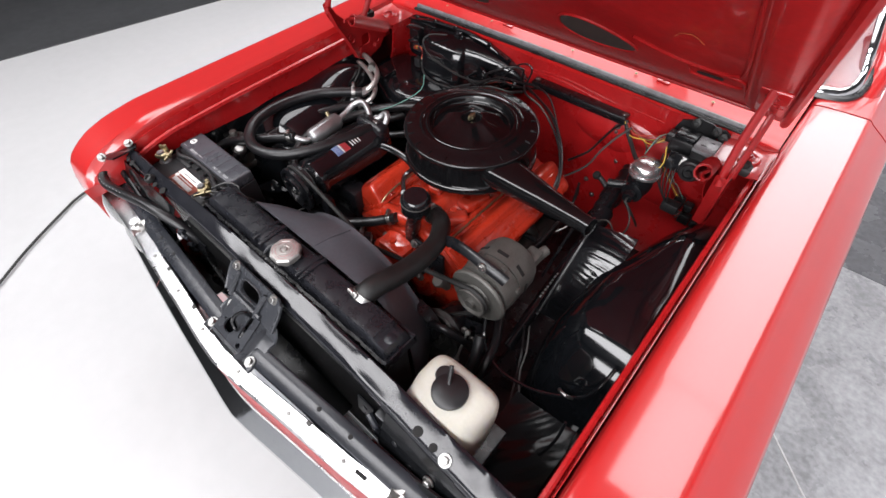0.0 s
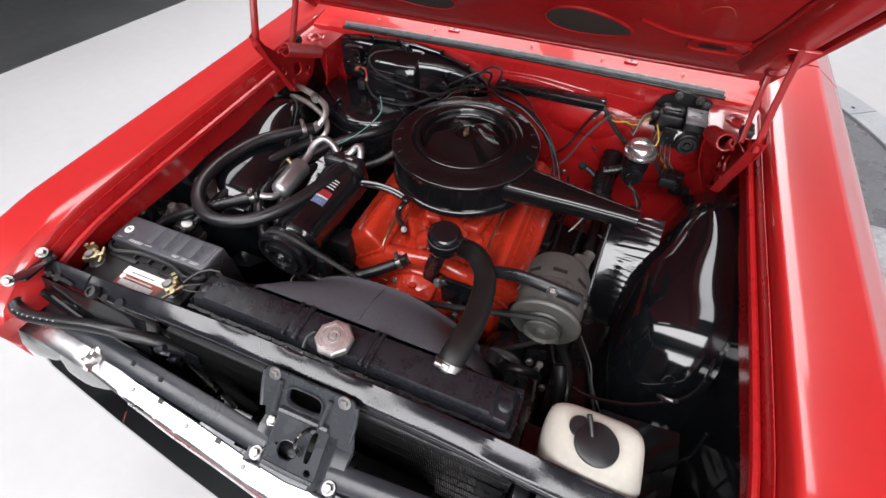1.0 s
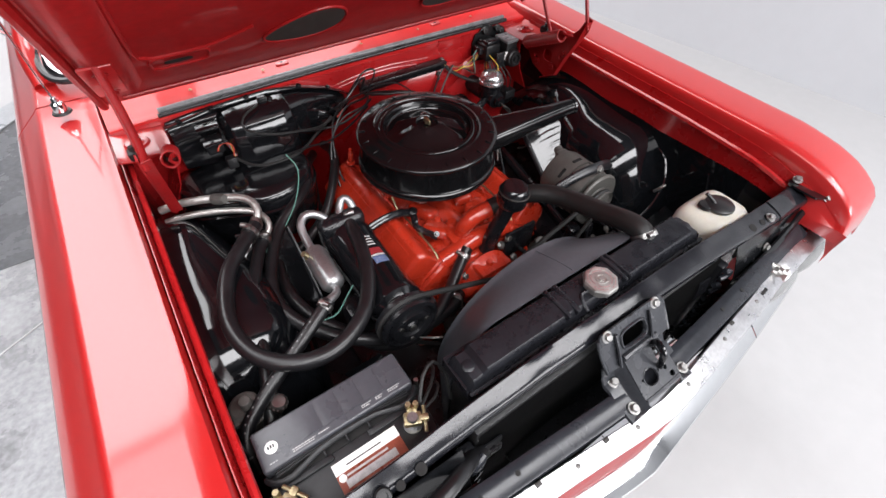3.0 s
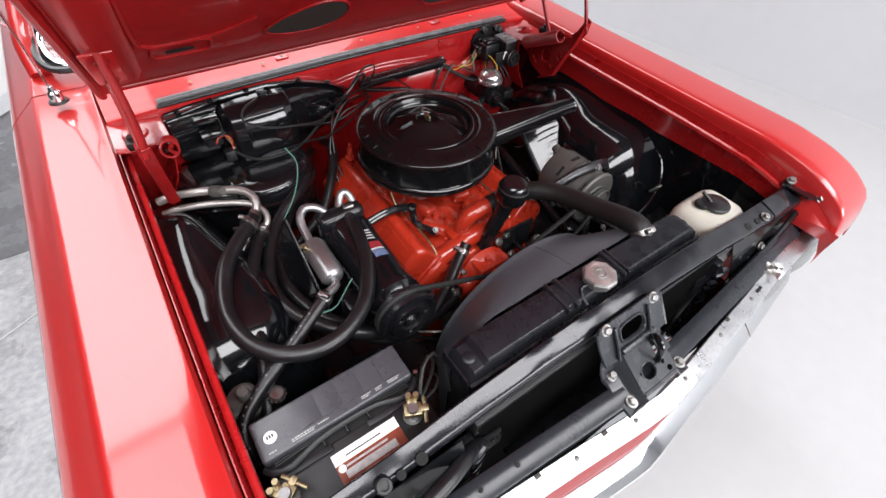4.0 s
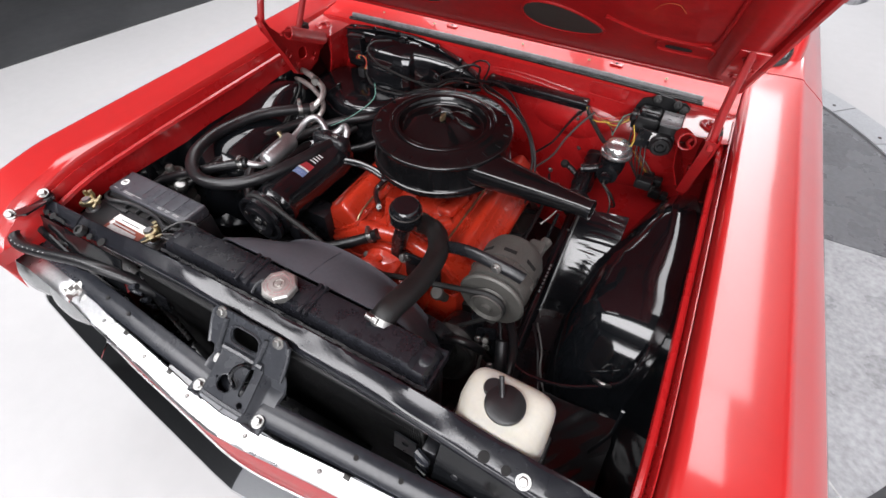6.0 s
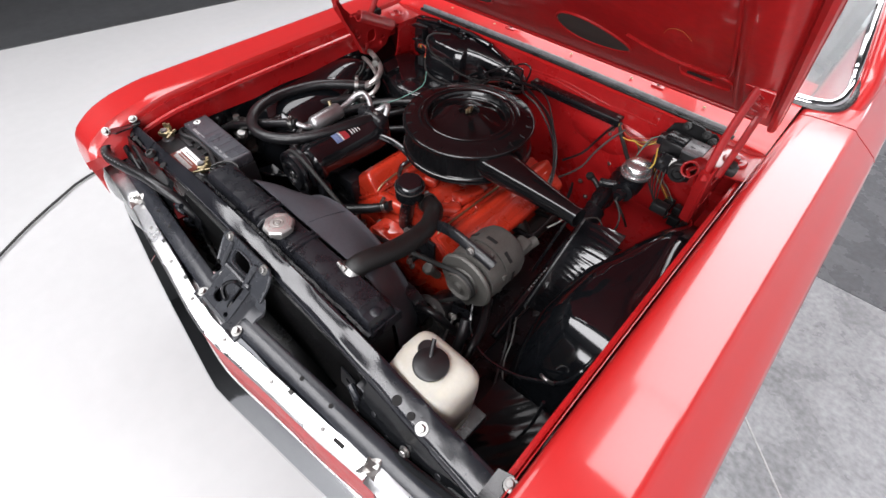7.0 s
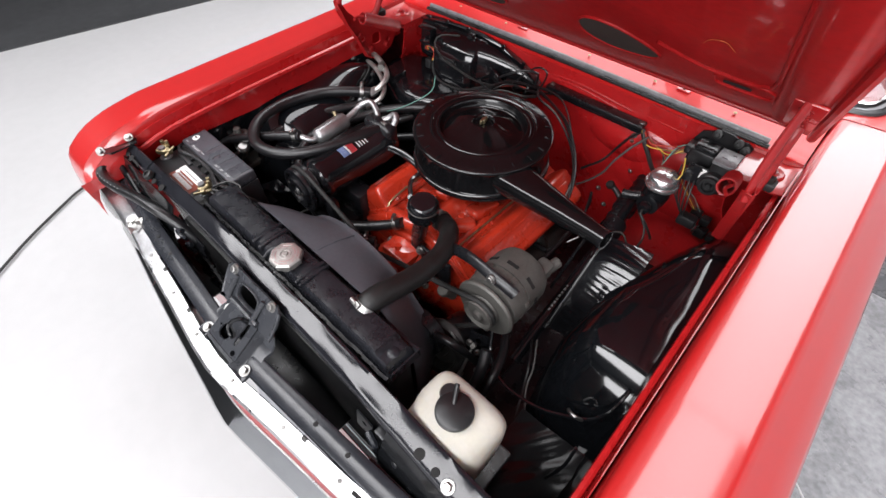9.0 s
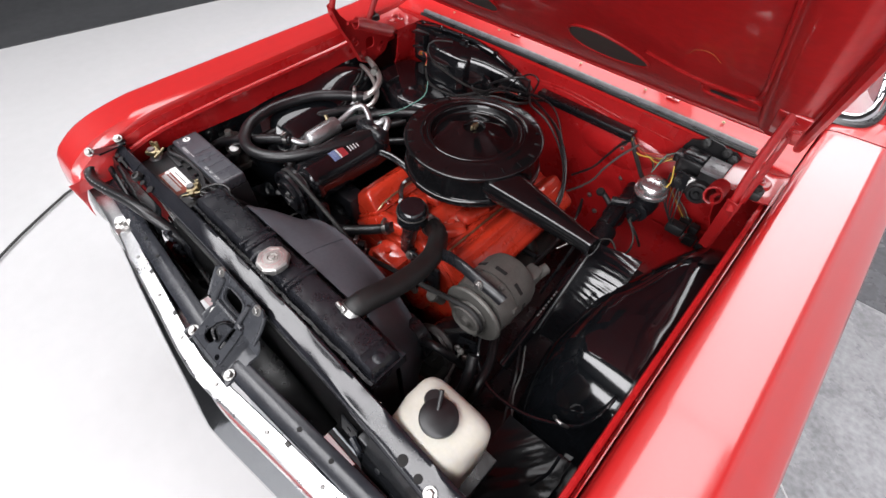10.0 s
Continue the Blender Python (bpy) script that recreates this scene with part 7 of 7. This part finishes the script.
part("motor_boss", lathe([(0, 0.012), (0.012, 0.012), (0.018, 0.006), (0.02, 0)], along((-0.105, 0.94, 0.83), (0, -1, 0.3)), 20), BLACK_SATIN, heater)
blower = thing("blower_case", (-0.43, 0.82, 0.72), "black round blower housing below the heater case", "blower")
plan = [(-0.375 + 0.13 * math.cos(a), 0.845 + 0.13 * math.sin(a)) for a in [radians(-128 + 218 * k / 30) for k in range(31)]]
plan += [(-0.44, 0.972), (-0.50, 0.965), (-0.55, 0.95), (-0.572, 0.92), (-0.575, 0.87), (-0.57, 0.82), (-0.548, 0.79), (-0.515, 0.772), (-0.485, 0.757)]
rows = []
for z, grow in ((0.62, -0.05), (0.632, -0.02), (0.648, -0.008), (0.70, 0.0), (0.741, 0.001), (0.743, 0.007), (0.752, 0.0075), (0.754, 0.002), (0.776, 0.0), (0.788, -0.004), (0.795, -0.012), (0.797, -0.03)):
    ring = []
    for x, y in plan:
        out = Vector((x + 0.42, y - 0.855))
        ring.append((x + out.normalized().x * grow, y + out.normalized().y * grow, z - 0.07 * (y - 0.75)+ 0.02 * min(0.0, x + 0.42)))
    rows.append(ring)
part("scroll", loft(rows, closed=True, caps=True), BLACK_GLOSS, blower, "glossy black moulded blower scroll", 40)
part("seam_rib", block((-0.462, 0.745, 0.70), (-0.456, 0.80, 0.806), 0.002), BLACK_GLOSS, blower)
part("motor_can", lathe([(0.06, 0.0), (0.06, -0.09), (0.05, -0.1), (0, -0.1)], pose(-0.395, 0.84, 0.68, -8, 0, 0), 32), BLACK_SATIN, blower)
for k, (mat_w, lab) in enumerate(((WIRE_RED, "red"), (WIRE_YELLOW, "yellow"), (STICKER_BLUE, "blue"), (WIRE_RED, "red"))):
    rr = 0.019 - 0.003 * k
    wire([(-0.432 - 0.004 * k, 0.925, 0.835)] + [(-0.43 - rr * math.cos(a), 0.888 + 0.006 * k, 0.846 + rr * math.sin(a)) for a in [math.pi * (0.05 + 0.25 * j) for j in range(5)]] + [(-0.418 + 0.003 * k, 0.885, 0.822)], 0.0017, mat_w, lab + " wire looped at the blower resistor")
part("plug", block((-0.44, 0.872, 0.795), (-0.415, 0.895, 0.826), 0.004), BLACK_PLASTIC, heater)
wire([(-0.415, 0.885, 0.815), (-0.38, 0.858, 0.795), (-0.32, 0.845, 0.79), (-0.25, 0.855, 0.795), (-0.19, 0.875, 0.82), (-0.14, 0.885, 0.845)], 0.004, WIRE, "black taped loom across the blower case", "wiring_loom")
wire([(-0.32, 0.91, 0.925), (-0.365, 0.875, 0.925), (-0.375, 0.855, 0.905), (-0.33, 0.835, 0.885), (-0.26, 0.835, 0.868), (-0.19, 0.85, 0.85), (-0.13, 0.89, 0.84), (-0.105, 0.925, 0.84)], 0.0027, WIRE, "thin black vacuum hose looped over the heater case", "vacuum_hose")
wire([(-0.312, 0.79, 0.845), (-0.300, 0.760, 0.813), (-0.336, 0.700, 0.780), (-0.392, 0.650, 0.753), (-0.461, 0.600, 0.747)], 0.0016, WIRE_GREEN, "thin green wire hanging by the blower")
part("temperature_sender", add(lathe([(0, 0.034), (0.006, 0.034), (0.0075, 0.028), (0.0075, 0.008), (0.012, 0.006), (0.012, 0.0)], along((-0.149, 0.781, 0.755), (0.1, -0.1, 1)), 12), tube([(-0.149, 0.781, 0.784), (-0.143, 0.775, 0.80), (-0.149, 0.77, 0.808)], 0.0045, 8)), ORANGE, engine, "orange-red sender fitting behind the valve cover")
wire([(-0.50, 0.40, 0.735), (-0.46, 0.375, 0.74), (-0.421, 0.355, 0.747), (-0.395, 0.35, 0.757), (-0.365, 0.365, 0.775), (-0.345, 0.375, 0.785)], 0.0016, WIRE_GREEN, "thin green wire by the muffler")
wire([(-0.27, 0.235, 0.70), (-0.255, 0.21, 0.72), (-0.235, 0.205, 0.71), (-0.225, 0.22, 0.68)], 0.0022, ALU, "thin pale wire below the compressor")

# wiring along the firewall
duct = thing("wiring_channel", (0.14, 0.965, 0.84), "black wiring channel along the firewall", "wiring channel")
part("channel", block((-0.01, 0.955, 0.838), (0.292, 0.98, 0.862), 0.005), BLACK_GLOSS, duct)
part("channel_lip", block((-0.012, 0.945, 0.856), (0.294, 0.978, 0.868), 0.004), BLACK_SATIN, duct)
for x in (0.0, 0.285):
    piece("channel_screw", BOLT_SMALL, duct, along((x, 0.962, 0.868), (0, -0.4, 1)))
bundle = [[(-0.155, 0.93, 0.83), (-0.14, 0.88, 0.865), (-0.1, 0.86, 0.90), (-0.05, 0.88, 0.925), (-0.02, 0.905, 0.915), (-0.03, 0.92, 0.87), (-0.01, 0.955, 0.85)],
          [(0.0, 0.95, 0.85), (-0.03, 0.91, 0.87), (-0.08, 0.89, 0.875), (-0.14, 0.87, 0.85), (-0.17, 0.83, 0.80), (-0.185, 0.78, 0.74), (-0.18, 0.72, 0.70)],
          [(0.01, 0.95, 0.845), (-0.03, 0.90, 0.86), (-0.10, 0.875, 0.865), (-0.155, 0.85, 0.82), (-0.19, 0.81, 0.77), (-0.2, 0.75, 0.70)],
          [(0.0, 0.93, 0.85), (-0.04, 0.88, 0.85), (-0.12, 0.86, 0.845), (-0.175, 0.84, 0.79), (-0.2, 0.80, 0.72), (-0.21, 0.74, 0.66)],
          [(0.0, 0.92, 0.85), (0.06, 0.89, 0.855), (0.12, 0.86, 0.84), (0.18, 0.82, 0.80), (0.215, 0.78, 0.74), (0.22, 0.74, 0.68)],
          [(-0.01, 0.92, 0.86), (0.05, 0.885, 0.865), (0.13, 0.85, 0.85), (0.2, 0.80, 0.80), (0.235, 0.75, 0.73), (0.23, 0.70, 0.66)],
          [(-0.02, 0.92, 0.86), (0.02, 0.87, 0.87), (0.10, 0.84, 0.865), (0.19, 0.79, 0.82), (0.24, 0.73, 0.75), (0.24, 0.67, 0.68)],
          [(-0.03, 0.91, 0.87), (0.03, 0.90, 0.885), (0.09, 0.89, 0.87), (0.16, 0.85, 0.80), (0.205, 0.81, 0.75), (0.21, 0.77, 0.7)],
          [(-0.25, 0.93, 0.81), (-0.2, 0.88, 0.825), (-0.13, 0.86, 0.83), (-0.06, 0.87, 0.845), (-0.01, 0.90, 0.85)],
          [(-0.3, 0.85, 0.80), (-0.24, 0.83, 0.815), (-0.18, 0.82, 0.82), (-0.1, 0.84, 0.835), (-0.03, 0.88, 0.845)]]
for k, pts in enumerate(bundle):
    wire(pts, (0.0034, 0.0026, 0.003, 0.0022)[k % 4], RUBBER, "black ignition lead behind the air cleaner", "ignition_lead")
wire([(-0.13, 0.875, 0.845), (-0.09, 0.885, 0.862), (-0.05, 0.90, 0.862)], 0.0026, WIRE_RED, "orange-red wire in the loom")
part("distributor_cap", lathe([(0, 0.07), (0.03, 0.068), (0.045, 0.05), (0.05, 0.0), (0.05, -0.06), (0, -0.06)], pose(0, 0.865, 0.74), 28), BLACK_PLASTIC, engine, "black distributor cap")
wire([(0.292, 0.965, 0.852), (0.31, 0.95, 0.83), (0.34, 0.93, 0.81), (0.37, 0.90, 0.80), (0.40, 0.885, 0.80)], 0.006, WIRE, "taped black wiring loom", "wiring_loom")
wire([(0.292, 0.96, 0.852), (0.315, 0.945, 0.828), (0.35, 0.94, 0.832), (0.39, 0.945, 0.845), (0.42, 0.94, 0.87), (0.44, 0.93, 0.885)], 0.0016, WIRE_YELLOW, "yellow wire to the wiper motor")
wire([(0.30, 0.96, 0.85), (0.33, 0.945, 0.835), (0.38, 0.95, 0.85), (0.43, 0.93, 0.88)], 0.0016, WIRE_RED, "red wire to the wiper motor")
wire([(0.43, 0.90, 0.87), (0.445, 0.87, 0.845), (0.435, 0.86, 0.82), (0.41, 0.87, 0.80)], 0.0016, WIRE_YELLOW, "yellow wire from the wiper motor")
wire([(0.292, 0.96, 0.845), (0.27, 0.955, 0.82), (0.245, 0.95, 0.77), (0.225, 0.93, 0.73), (0.19, 0.88, 0.71)], 0.0035, RUBBER, "grey vacuum line down the firewall", "vacuum_hose")
wire([(-0.082, 0.90, 0.876), (-0.057, 0.90, 0.907), (-0.029, 0.90, 0.932), (-0.006, 0.90, 0.939), (0.011, 0.90, 0.931), (0.003, 0.905, 0.901), (-0.015, 0.92, 0.866)], 0.0026, RUBBER, "looped black lead behind the air cleaner", "ignition_lead")
wire([(-0.523, 0.75, 0.60), (-0.457, 0.75, 0.639), (-0.401, 0.75, 0.688), (-0.355, 0.755, 0.735)], 0.002, WIRE_GREY, "thin grey wire beside the heater hoses")
wire([(0.318, 0.945, 0.849), (0.287, 0.945, 0.801), (0.256, 0.94, 0.739), (0.231, 0.94, 0.674), (0.18, 0.93, 0.611), (0.12, 0.92, 0.565)], 0.0032, WIRE_GREY, "grey cable down the firewall")
for k, (mat_k, word) in enumerate(((WIRE_BROWN, "brown"), (WIRE_YELLOW, "yellow"), (WIRE_BROWN, "brown"), (WIRE, "black"), (WIRE_GREEN, "green"))):
    wire([(0.432, 0.948, 0.868 + 0.004 * k), (0.412 - 0.004 * k, 0.94, 0.852 + 0.003 * k), (0.385, 0.935 - 0.006 * k, 0.845 - 0.007 * k), (0.35 + 0.006 * k, 0.945, 0.835 - 0.004 * k), (0.315, 0.955, 0.842)], 0.0014, mat_k, "thin " + word + " wire to the wiper motor")
    wire([(0.44 + 0.004 * k, 0.93, 0.845), (0.43 + 0.01 * k, 0.915, 0.81 - 0.006 * k), (0.47 + 0.006 * k, 0.92, 0.76), (0.51 + 0.005 * k, 0.925, 0.715)], 0.0009, mat_k, "thin " + word + " wire below the wiper motor")
plug = thing("wire_connector", (0.543, 0.93, 0.69), "cluster of black plastic wire plugs", "connector")
for x, y, z, w in ((0.515, 0.925, 0.712, 0.014), (0.543, 0.93, 0.703, 0.012), (0.548, 0.925, 0.668, 0.015), (0.575, 0.93, 0.662, 0.01)):
    part("plug_shell", block((x - w, y - 0.012, z - w), (x + w, y + 0.012, z + w), 0.004), BLACK_PLASTIC, plug)
for x, z in ((0.23, 0.595), (0.264, 0.545), (0.245, 0.757), (0.276, 0.768), (0.254, 0.803), (0.30, 0.70)):
    piece("firewall_bolt", BOLT_SMALL, firewall, along((x, 0.9835 if z > 0.65 else 0.972, z), (0, -1, 0)))
for x, z in ((0.284, 0.903), (0.209, 0.885), (0.12, 0.80), (0.16, 0.745), (-0.02, 0.815), (0.34, 0.845), (0.39, 0.79), (0.50, 0.79), (0.20, 0.83)):
    piece("body_screw", BOLT_TINY, firewall, along((x, 0.982, z), (0, -1, 0)))
relay = thing("junction_bracket", (0.27, 0.975, 0.81), "small dark junction on the firewall", "junction")
part("plate", block((0.247, 0.97, 0.80), (0.285, 0.984, 0.825), 0.003), DARK_STEEL, relay)
for dz in (0.806, 0.82):
    piece("terminal", BOLT_SMALL, relay, along((0.275, 0.968, dz), (0, -1, 0)))

# brake master cylinder
mc = thing("master_cylinder", (0.41, 0.86, 0.74), "brake master cylinder with a bright domed cap", "master cylinder")
part("reservoir", lathe([(0, -0.05), (0.03, -0.05), (0.034, -0.03), (0.034, 0.0)], pose(0.412, 0.858, 0.795), 28), BLACK_SATIN, mc)
part("cap", lathe([(0.036, 0.0), (0.041, 0.002), (0.042, 0.008), (0.040, 0.012), (0.037, 0.013), (0.036, 0.024), (0.03, 0.033), (0.015, 0.038), (0.0, 0.0385)], pose(0.414, 0.86, 0.80), 36), SATIN_CAP, mc, "bright domed reservoir cap")
for k in range(4):
    a = math.pi * k / 2 + 0.5
    part("cap_rib", add(bmesh.new(), block((0.006, -0.002, -0.002), (0.03, 0.002, 0.003), 0.001), pose(0.412, 0.858, 0.836) @ Matrix.Rotation(a, 4, "Z") @ Matrix.Rotation(radians(14), 4, "Y")), SATIN_CAP, mc)
part("barrel", tube([(0.412, 0.98, 0.755), (0.412, 0.9, 0.755), (0.412, 0.82, 0.755)], 0.028, 18, smooth_path=False), BLACK_SATIN, mc)
part("end_nut", lathe([(0, 0.02), (0.014, 0.02), (0.018, 0.012), (0.018, 0)], along((0.412, 0.815, 0.755), (0, -1, 0)), 8), BLACK_GLOSS, mc)
part("brake_pipe", tube([(0.412, 0.80, 0.755), (0.415, 0.785, 0.75), (0.44, 0.78, 0.73), (0.46, 0.80, 0.68), (0.45, 0.86, 0.62)], 0.0032, 8), DARK_STEEL, mc)
part("side_port", tube([(0.385, 0.85, 0.75), (0.36, 0.84, 0.745), (0.34, 0.835, 0.74)], 0.012, 10), BLACK_SATIN, mc)
clutch_pipe = thing("steering_column", (0.37, 0.7, 0.6), "black steering column and shaft from the firewall", "steering column")
part("column_boot", lathe([(0.035, 0), (0.03, 0.02), (0.034, 0.03), (0.028, 0.05), (0.031, 0.06), (0.022, 0.085)], along((0.36, 0.98, 0.70), (0.03, -1, -0.25)), 24), BLACK_SATIN, clutch_pipe)
part("shaft", tube([(0.36, 0.95, 0.70), (0.365, 0.80, 0.66), (0.37, 0.6, 0.60), (0.375, 0.35, 0.52)], 0.016, 12), BLACK_GLOSS, clutch_pipe)
for k in range(3, 11):
    part("print_bar", block((0.3675, 0.46 + 0.011 * k, 0.5745 + 0.0033 * k), (0.372, 0.466 + 0.011 * k + 0.002 * (k % 2), 0.5765 + 0.0033 * k), 0), FADED, clutch_pipe)
part("coupling", lathe([(0, 0.03), (0.028, 0.03), (0.03, 0.02), (0.03, -0.02), (0.028, -0.03), (0, -0.03)], along((0.365, 0.78, 0.655), (0.0, -1, -0.3)), 20), BLACK_SATIN, clutch_pipe)
link_rod = thing("column_sleeve", (0.35, 0.86, 0.68), "stepped black column sleeve on the firewall", "sleeve")
CB = along((0.350, 0.915, 0.668), (0.008, -0.19, -0.035))
part("column_tube", tube([(0.348, 0.985, 0.68), (0.349, 0.94, 0.672), (0.350, 0.91, 0.667)], 0.022, 16), RUBBER_MATT, link_rod)
part("sleeve", lathe([(0, -0.004), (0.022, -0.003), (0.029, 0.002), (0.0315, 0.01), (0.0315, 0.05), (0.030, 0.056), (0.0262, 0.057), (0.026, 0.082), (0.028, 0.084), (0.028, 0.091), (0.0255, 0.093), (0.025, 0.118), (0.028, 0.12), (0.028, 0.129), (0.023, 0.132), (0, 0.133)], CB, 32), BLACK_SATIN, link_rod)
for k in range(4):
    part("collar_lug", add(bmesh.new(), block((-0.005, -0.004, -0.006), (0.005, 0.004, 0.006), 0.002), CB @ Matrix.Rotation(1.6 * k + 0.4, 4, "Z") @ Matrix.Translation((0.028, 0, 0.07))), BLACK_SATIN, link_rod)
part("bracket_arm", tube([(0.326, 0.89, 0.672), (0.305, 0.90, 0.68), (0.285, 0.905, 0.686)], 0.008, 10, flat=0.6), BLACK_SATIN, link_rod)
part("bracket_eye", lathe([(0, 0.012), (0.010, 0.012), (0.0125, 0.008), (0.0125, 0.0)], along((0.283, 0.905, 0.684), (-0.2, -0.5, 0.8)), 16), RUBBER_MATT, link_rod)
wire([(0.41, 0.785, 0.752), (0.437, 0.782, 0.722), (0.452, 0.755, 0.70), (0.446, 0.709, 0.691), (0.43, 0.665, 0.683), (0.40, 0.645, 0.678), (0.373, 0.652, 0.68)], 0.0026, DARK_STEEL, "thin black line curling from the master cylinder", "brake_line")
wire([(0.375, 0.72, 0.70), (0.40, 0.735, 0.71), (0.425, 0.72, 0.705), (0.434, 0.69, 0.692), (0.425, 0.66, 0.684)], 0.0026, DARK_STEEL, "thin looped line behind the snorkel tip", "brake_line")

wip = thing("wiper_motor", (0.49, 0.9, 0.86), "black electric wiper motor bolted to the firewall", "wiper motor")
part("mount_plate", plate([(-0.058, -0.052), (-0.02, -0.06), (0.03, -0.056), (0.05, -0.04), (0.056, 0.0), (0.066, 0.022), (0.068, 0.040), (0.052, 0.050), (0.036, 0.046), (0.018, 0.054), (-0.012, 0.056), (-0.03, 0.044), (-0.05, 0.036), (-0.06, 0.012)], [(0.045, 0.02, 0.005, 0.004)], 0.004, Matrix.Translation((0.475, 0.974, 0.872)) @ Matrix.Rotation(radians(90), 4, "X")), BLACK_PLASTIC, wip)
gear = part("gear_case", block((0.428, 0.912, 0.842), (0.488, 0.972, 0.893), 0.006, 2), BLACK_PLASTIC, wip)
part("gear_ridge", block((0.432, 0.916, 0.890), (0.485, 0.945, 0.905), 0.006, 2), BLACK_SATIN, gear)
part("gear_ridge", block((0.432, 0.950, 0.890), (0.485, 0.968, 0.899), 0.004, 2), BLACK_SATIN, gear)
part("side_tab", block((0.412, 0.93, 0.862), (0.43, 0.965, 0.884), 0.003), BLACK_SATIN, gear)
pump_box = part("washer_pump", block((0.489, 0.884, 0.838), (0.534, 0.946, 0.899), 0.003), BLACK_PLASTIC, wip)
part("pump_cover", block((0.487, 0.882, 0.898), (0.536, 0.948, 0.9065), 0.0025), SEAL, pump_box, "grey pump cover")
for x, y, w in ((0.505, 0.908, 0.006), (0.52, 0.93, 0.004)):
    part("cover_slot", block((x - w, y - 0.0015, 0.906), (x + w, y + 0.0015, 0.9071), 0), HOLE_SHADE, pump_box)
part("front_plate", block((0.446, 0.880, 0.826), (0.535, 0.886, 0.878), 0.002), BLACK_SATIN, wip)
for x, z in ((0.456, 0.868), (0.462, 0.85), (0.478, 0.872), (0.484, 0.836)):
    part("rivet", lathe([(0, 0.003), (0.003, 0.0025), (0.004, 0)], along((x, 0.880, z), (0, -1, 0)), 10), DARK_STEEL, wip)
part("motor_barrel", lathe([(0, 0.030), (0.006, 0.030), (0.008, 0.024), (0.013, 0.024), (0.015, 0.031), (0.021, 0.031), (0.0225, 0.024), (0.026, 0.022), (0.028, 0.016), (0.028, -0.02)], along((0.508, 0.885, 0.852), (0.05, -1, 0.12)), 32), BLACK_PLASTIC, wip)
part("paper_tag", block((0.478, 0.878, 0.852), (0.489, 0.8795, 0.877), 0), PAPER, wip, "small brown paper tag")
for p in ((0.460, 0.968, 0.918), (0.511, 0.968, 0.916), (0.53, 0.968, 0.905)):
    part("grommet", lathe([(0, 0.010), (0.004, 0.010), (0.005, 0.007), (0.010, 0.006), (0.0115, 0.003), (0.0115, 0)], along(p, (0, -1, 0.3)), 16), RUBBER_MATT, wip)
for k in range(5):
    wire([(0.43 + 0.01 * k, 0.90, 0.85), (0.44 + 0.012 * k, 0.88 - 0.008 * k, 0.80), (0.47 + 0.008 * k, 0.87, 0.76 - 0.01 * k), (0.50 + 0.01 * k, 0.88, 0.72), (0.53, 0.90 - 0.01 * k, 0.71)], 0.0019, WIRE, "black wires hanging below the wiper motor")
conn = thing("wire_connector", (0.505, 0.87, 0.73), "black plastic wire connector", "connector")
part("shell", block((0.485, 0.855, 0.715), (0.53, 0.885, 0.745), 0.006), BLACK_PLASTIC, conn)

# loom along the driver's inner fender
wire([(0.33, 0.30, 0.70), (0.36, 0.26, 0.66), (0.42, 0.235, 0.645), (0.50, 0.235, 0.665), (0.56, 0.25, 0.695), (0.60, 0.27, 0.72), (0.615, 0.30, 0.76), (0.618, 0.33, 0.775)], 0.004, BLACK_GLOSS, "painted black wire clipped to the inner fender", "wiring_loom")
clip = thing("wire_clip", (0.571, 0.262, 0.70), "bright metal wire clip on the inner fender", "clip")
part("loop", tube([(0.553, 0.262, 0.695), (0.556, 0.252, 0.712), (0.57, 0.248, 0.718), (0.582, 0.256, 0.708), (0.58, 0.262, 0.696)], 0.0038, 8), STEEL, clip)
wire([(0.60, 0.17, 0.80), (0.602, 0.155, 0.75), (0.598, 0.15, 0.70), (0.59, 0.145, 0.64)], 0.003, BLACK_GLOSS, "painted black wire down the inner fender")
